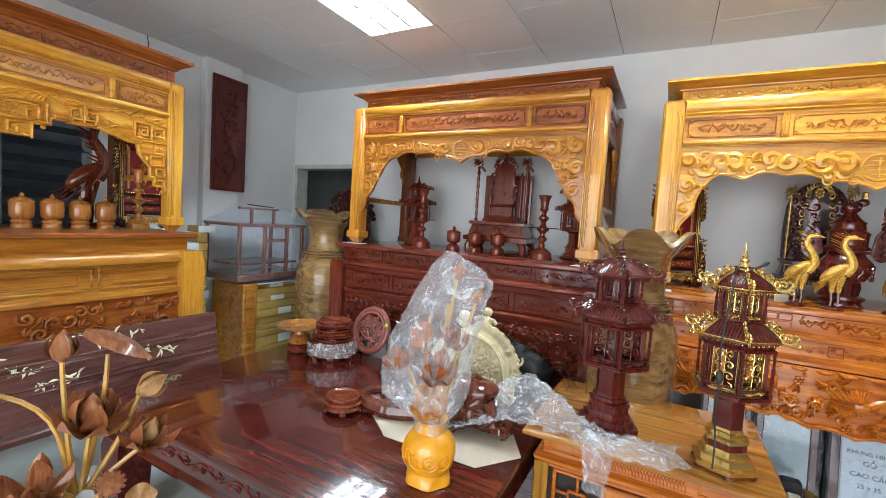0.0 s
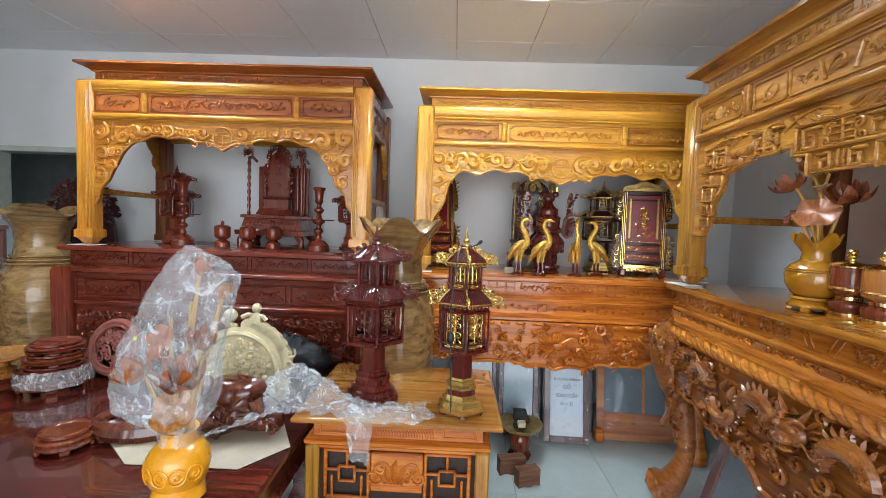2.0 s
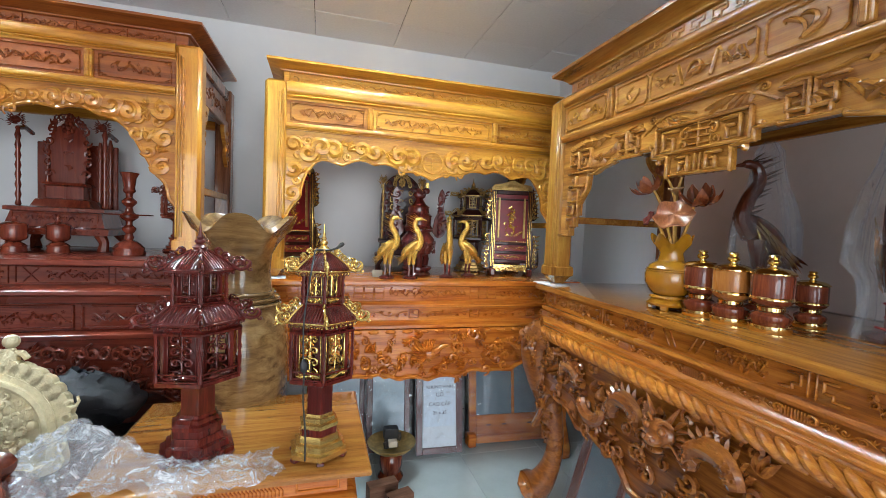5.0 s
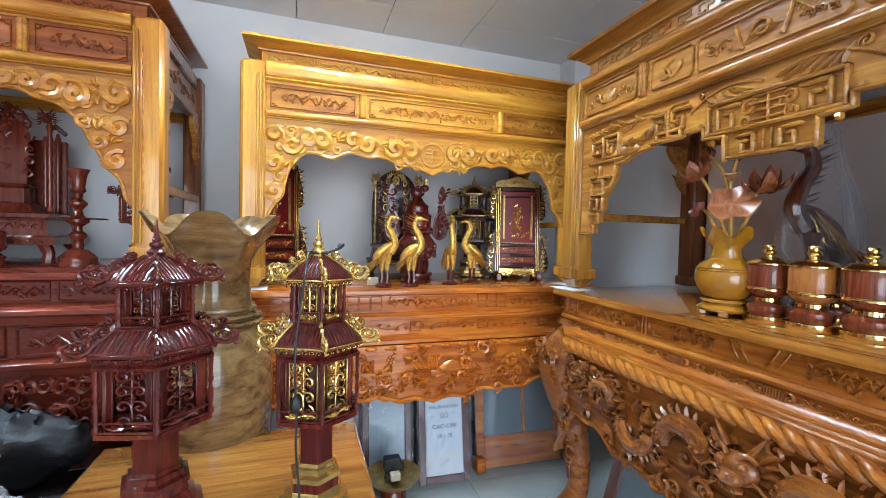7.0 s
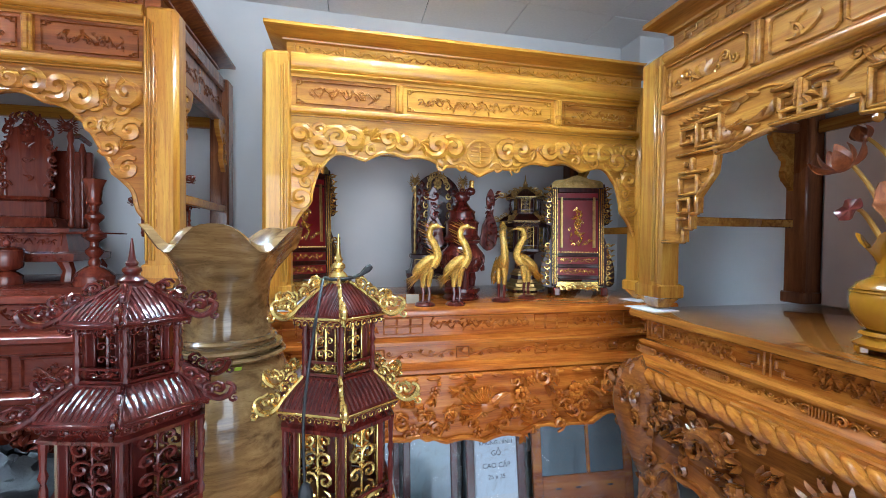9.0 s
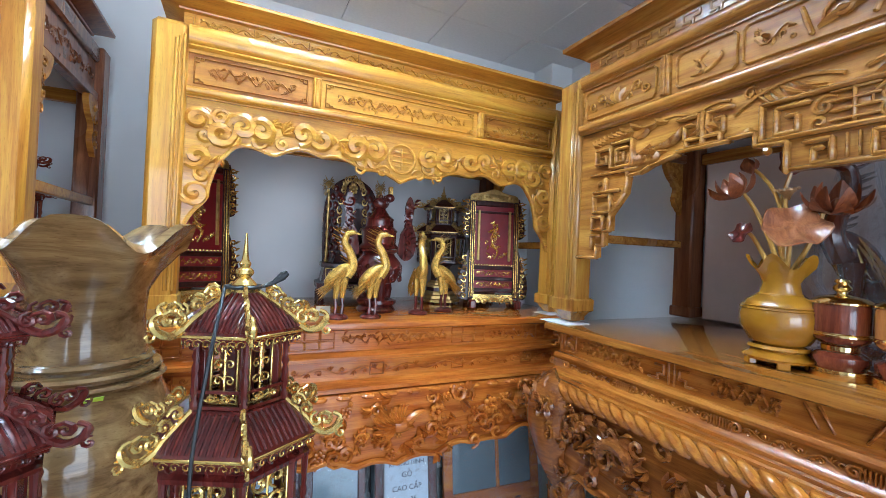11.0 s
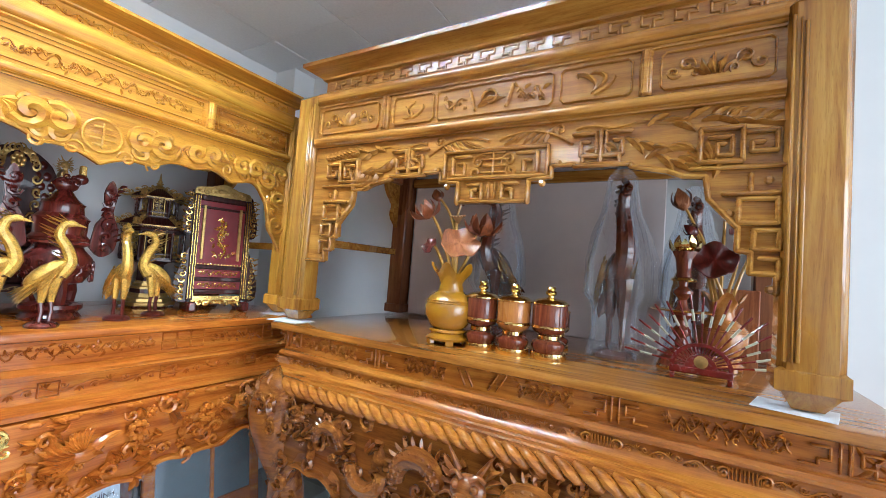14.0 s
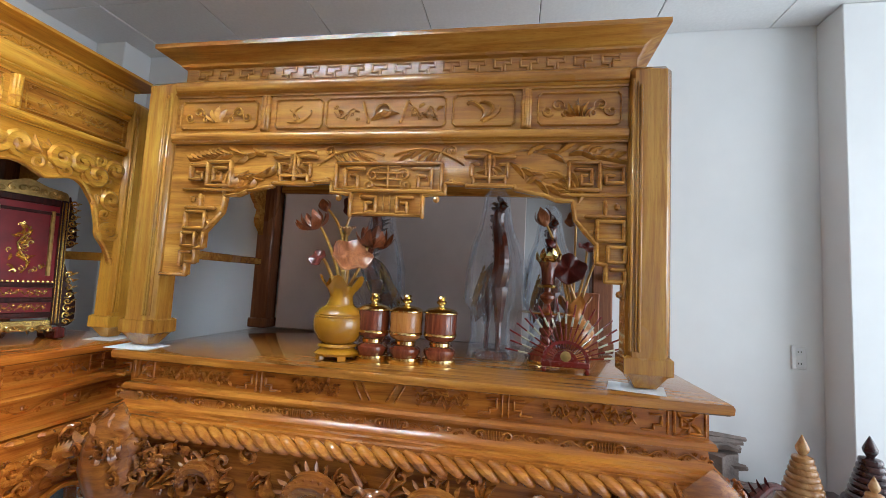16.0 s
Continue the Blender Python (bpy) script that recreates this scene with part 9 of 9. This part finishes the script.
# bowl on a turned stand with small clutter
t = thing("bowl_stand", pose(0.80, 2.88, 0), "turned brown stand with a brass bowl of scraps", "bowl")
part("stand", Geo().lathe([(0.075, 0), (0.08, 0.02), (0.06, 0.05), (0.072, 0.10), (0.068, 0.15), (0.05, 0.17), (0.06, 0.185)], 26), TURNED, t)
part("bowl", Geo().lathe([(0.05, 0.184), (0.12, 0.20), (0.145, 0.225), (0.150, 0.235), (0.142, 0.233), (0.11, 0.212), (0.02, 0.205)], 34), GILTDULL, t, "dull brass bowl")
g = Geo()
rnd = random.Random(71)
for k in range(22):
    a, rr = rnd.uniform(0, 6.28), rnd.uniform(0, 0.09)
    h = rnd.uniform(0.015, 0.05)
    g.box((-0.02, -0.014, 0), (0.02, 0.014, h), 0.003, Matrix.Translation((rr * math.cos(a), rr * math.sin(a), 0.205 + 0.02 * rnd.random())) @ Euler((rnd.uniform(-0.4, 0.4), rnd.uniform(-0.4, 0.4), rnd.uniform(0, 6))).to_matrix().to_4x4())
part("scraps", g, BLACKLAC, t, "dark scraps and small parts")
part("carton", Geo().box((-0.03, -0.09, 0.24), (0.02, -0.05, 0.275), 0.002), KRAFT, t)
part("black_case", Geo().box((-0.05, -0.01, 0.25), (0.04, 0.05, 0.315), 0.006), BLACK, t)
for k, (x, y, w, a) in enumerate(((0.72, 2.68, 0.17, 12), (0.80, 2.56, 0.14, 18))):
    t = thing("wood_block", pose(x, y, 0, 0, 0, a), "raw brown wooden offcut with a wavy edge", "wood block", "wood offcuts")
    part("block", Geo().prism([(q, z) for q, z in smoothstep_points([(-w / 2, 0.0), (-w / 4, 0.012), (0, 0.0), (w / 4, 0.012), (w / 2, 0.0)], 4)] + [(w / 2, 0.105), (-w / 2, 0.105)], -0.035, 0.035), BLOCKWOOD, t)
# gilded box behind the lantern
t = thing("gilded_box", pose(0.24, 2.74, 0), "black box with pierced gilded fretwork on a stand", "box")
part("pedestal", Geo().box((-0.13, -0.09, 0), (0.13, 0.09, 0.40), 0.006), BLACKLAC, t)
part("body", Geo().box((-0.12, -0.08, 0.40), (0.12, 0.08, 0.55), 0.006), BLACKLAC, t)
g = Geo()
frame_lines(g, -0.115, 0.115, 0.41, 0.54, -0.08, 0.012, 0.008)
for k in range(5):
    curl(g, -0.08 + 0.04 * k, 0.475, -0.08, 0.024, 1 if k % 2 else -1, k, 0.22, 1.2, 11, 5)
part("fretwork", g, GILT, t)

# ---- by the right wall ----
g = Geo()
rnd = random.Random(81)
for k in range(26):
    z = 0.62 + 0.335 * k / 25
    pts = [(x, 0.05 * math.sin(k) + rnd.uniform(-0.015, 0.015), z + rnd.uniform(-0.008, 0.008)) for x in (-0.12 + 0.05 * math.sin(k * 0.7), -0.04, 0.04, 0.12 + 0.03 * math.sin(k * 1.3))]
    g.tube(pts, [0.012, 0.02, 0.02, 0.010], 6)
g.lathe([(0.10, 0.0), (0.09, 0.3), (0.12, 0.6), (0.10, 0.9)], 12, wave=lambda k, a, r, z: (r * (1 + 0.2 * math.sin(5 * a + k)), z))
single("root_sculpture", g, DRIFT, "grey ridged driftwood root sculpture", "sculpture", pose(2.36, 0.23, 0, 0, 0, -90))
t = thing("side_table", pose(2.02, -0.85, 0), "low dark wooden side table along the wall", "table")
part("tabletop", Geo().box((0, 0, 0.66), (0.54, 0.93, 0.70), 0.008), DARKTOP, t)
for x in (0.02, 0.46):
    for y in (0.02, 0.85):
        part("leg", Geo().box((x, y, 0), (x + 0.06, y + 0.06, 0.66), 0.006), DARKTOP, t)


def stupa(x, y, s, wd, label):
    t = thing("stupa_burner", pose(x, y, 0.7005), label, "incense burner", "stupa burners")
    prof = [(0.105, 0.0), (0.112, 0.012), (0.105, 0.03), (0.095, 0.08), (0.085, 0.105)]
    part("dish", Geo().lathe([(r * s, z * s) for r, z in prof], 34), wd, t)
    pr = [(0.080, 0.104)]
    for k in range(7):
        r = 0.074 - 0.0062 * k
        z = 0.11 + 0.022 * k
        pr += [(r * 0.93, z), (r, z + 0.006), (r, z + 0.013), (r * 0.92, z + 0.020)]
    pr += [(0.012, 0.268)]
    part("cone", Geo().lathe([(r * s, z * s) for r, z in pr], 34), wd, t)
    part("finial", Geo().lathe([(r * s, z * s) for r, z in ((0.010, 0.266), (0.022, 0.285), (0.024, 0.297), (0.014, 0.32), (0.002, 0.345))], 16), wd, t)


stupa(2.17, -0.03, 1.0, STUPA, "pale golden turned ringed stupa incense burner")
stupa(2.20, -0.285, 1.04, STUPADARK, "dark turned ringed stupa incense burner")
stupa(2.05, -0.19, 0.74, STUPA, "pale golden turned ringed stupa incense burner")
t = thing("carved_fish", pose(2.14, 0.17, 0.0), "dark red carved wooden fish-like ornament on a post", "ornament")
part("post", Geo().lathe([(0.07, 0), (0.05, 0.1), (0.04, 0.62), (0.06, 0.66)], 14), ROSEDARK, t)
g = Geo().tube(smoothstep_points([(0, 0.06, 0.66), (0, 0.03, 0.74), (0, -0.02, 0.80), (0, -0.07, 0.845), (0, -0.12, 0.84)], 4), [0.04 - 0.002 * k for k in range(17)], 9)
for k in range(5):
    g.petal((0, -0.02 * k + 0.02, 0.78 + 0.01 * k), (0, -0.03 * k + 0.07, 0.83 + 0.012 * k), 0.04, 0.005, (1, 0, 0), None, 4)
part("body", g, ROSE, t)

# ---- floor tiles ----
tile = Geo().box((-0.299, -0.299, -0.006), (0.299, 0.299, 0.0), 0.0012)
tile_mesh = mesh_of("floor_tile", tile, FLOORT, 0)
FX, FY = 1.32, 3.05
for i in range(-9, 3):
    for k in range(-11, 2):
        cx, cy = FX + 0.3 + i * 0.6, FY - 0.3 + k * 0.6
        if XL - 0.29 < cx < XR + 0.29 and YF - 0.28 < cy < YB + 0.29:
            o = new("floor_tile", tile_mesh)
            o.location = (cx, cy, 0)
            o.parent = floor
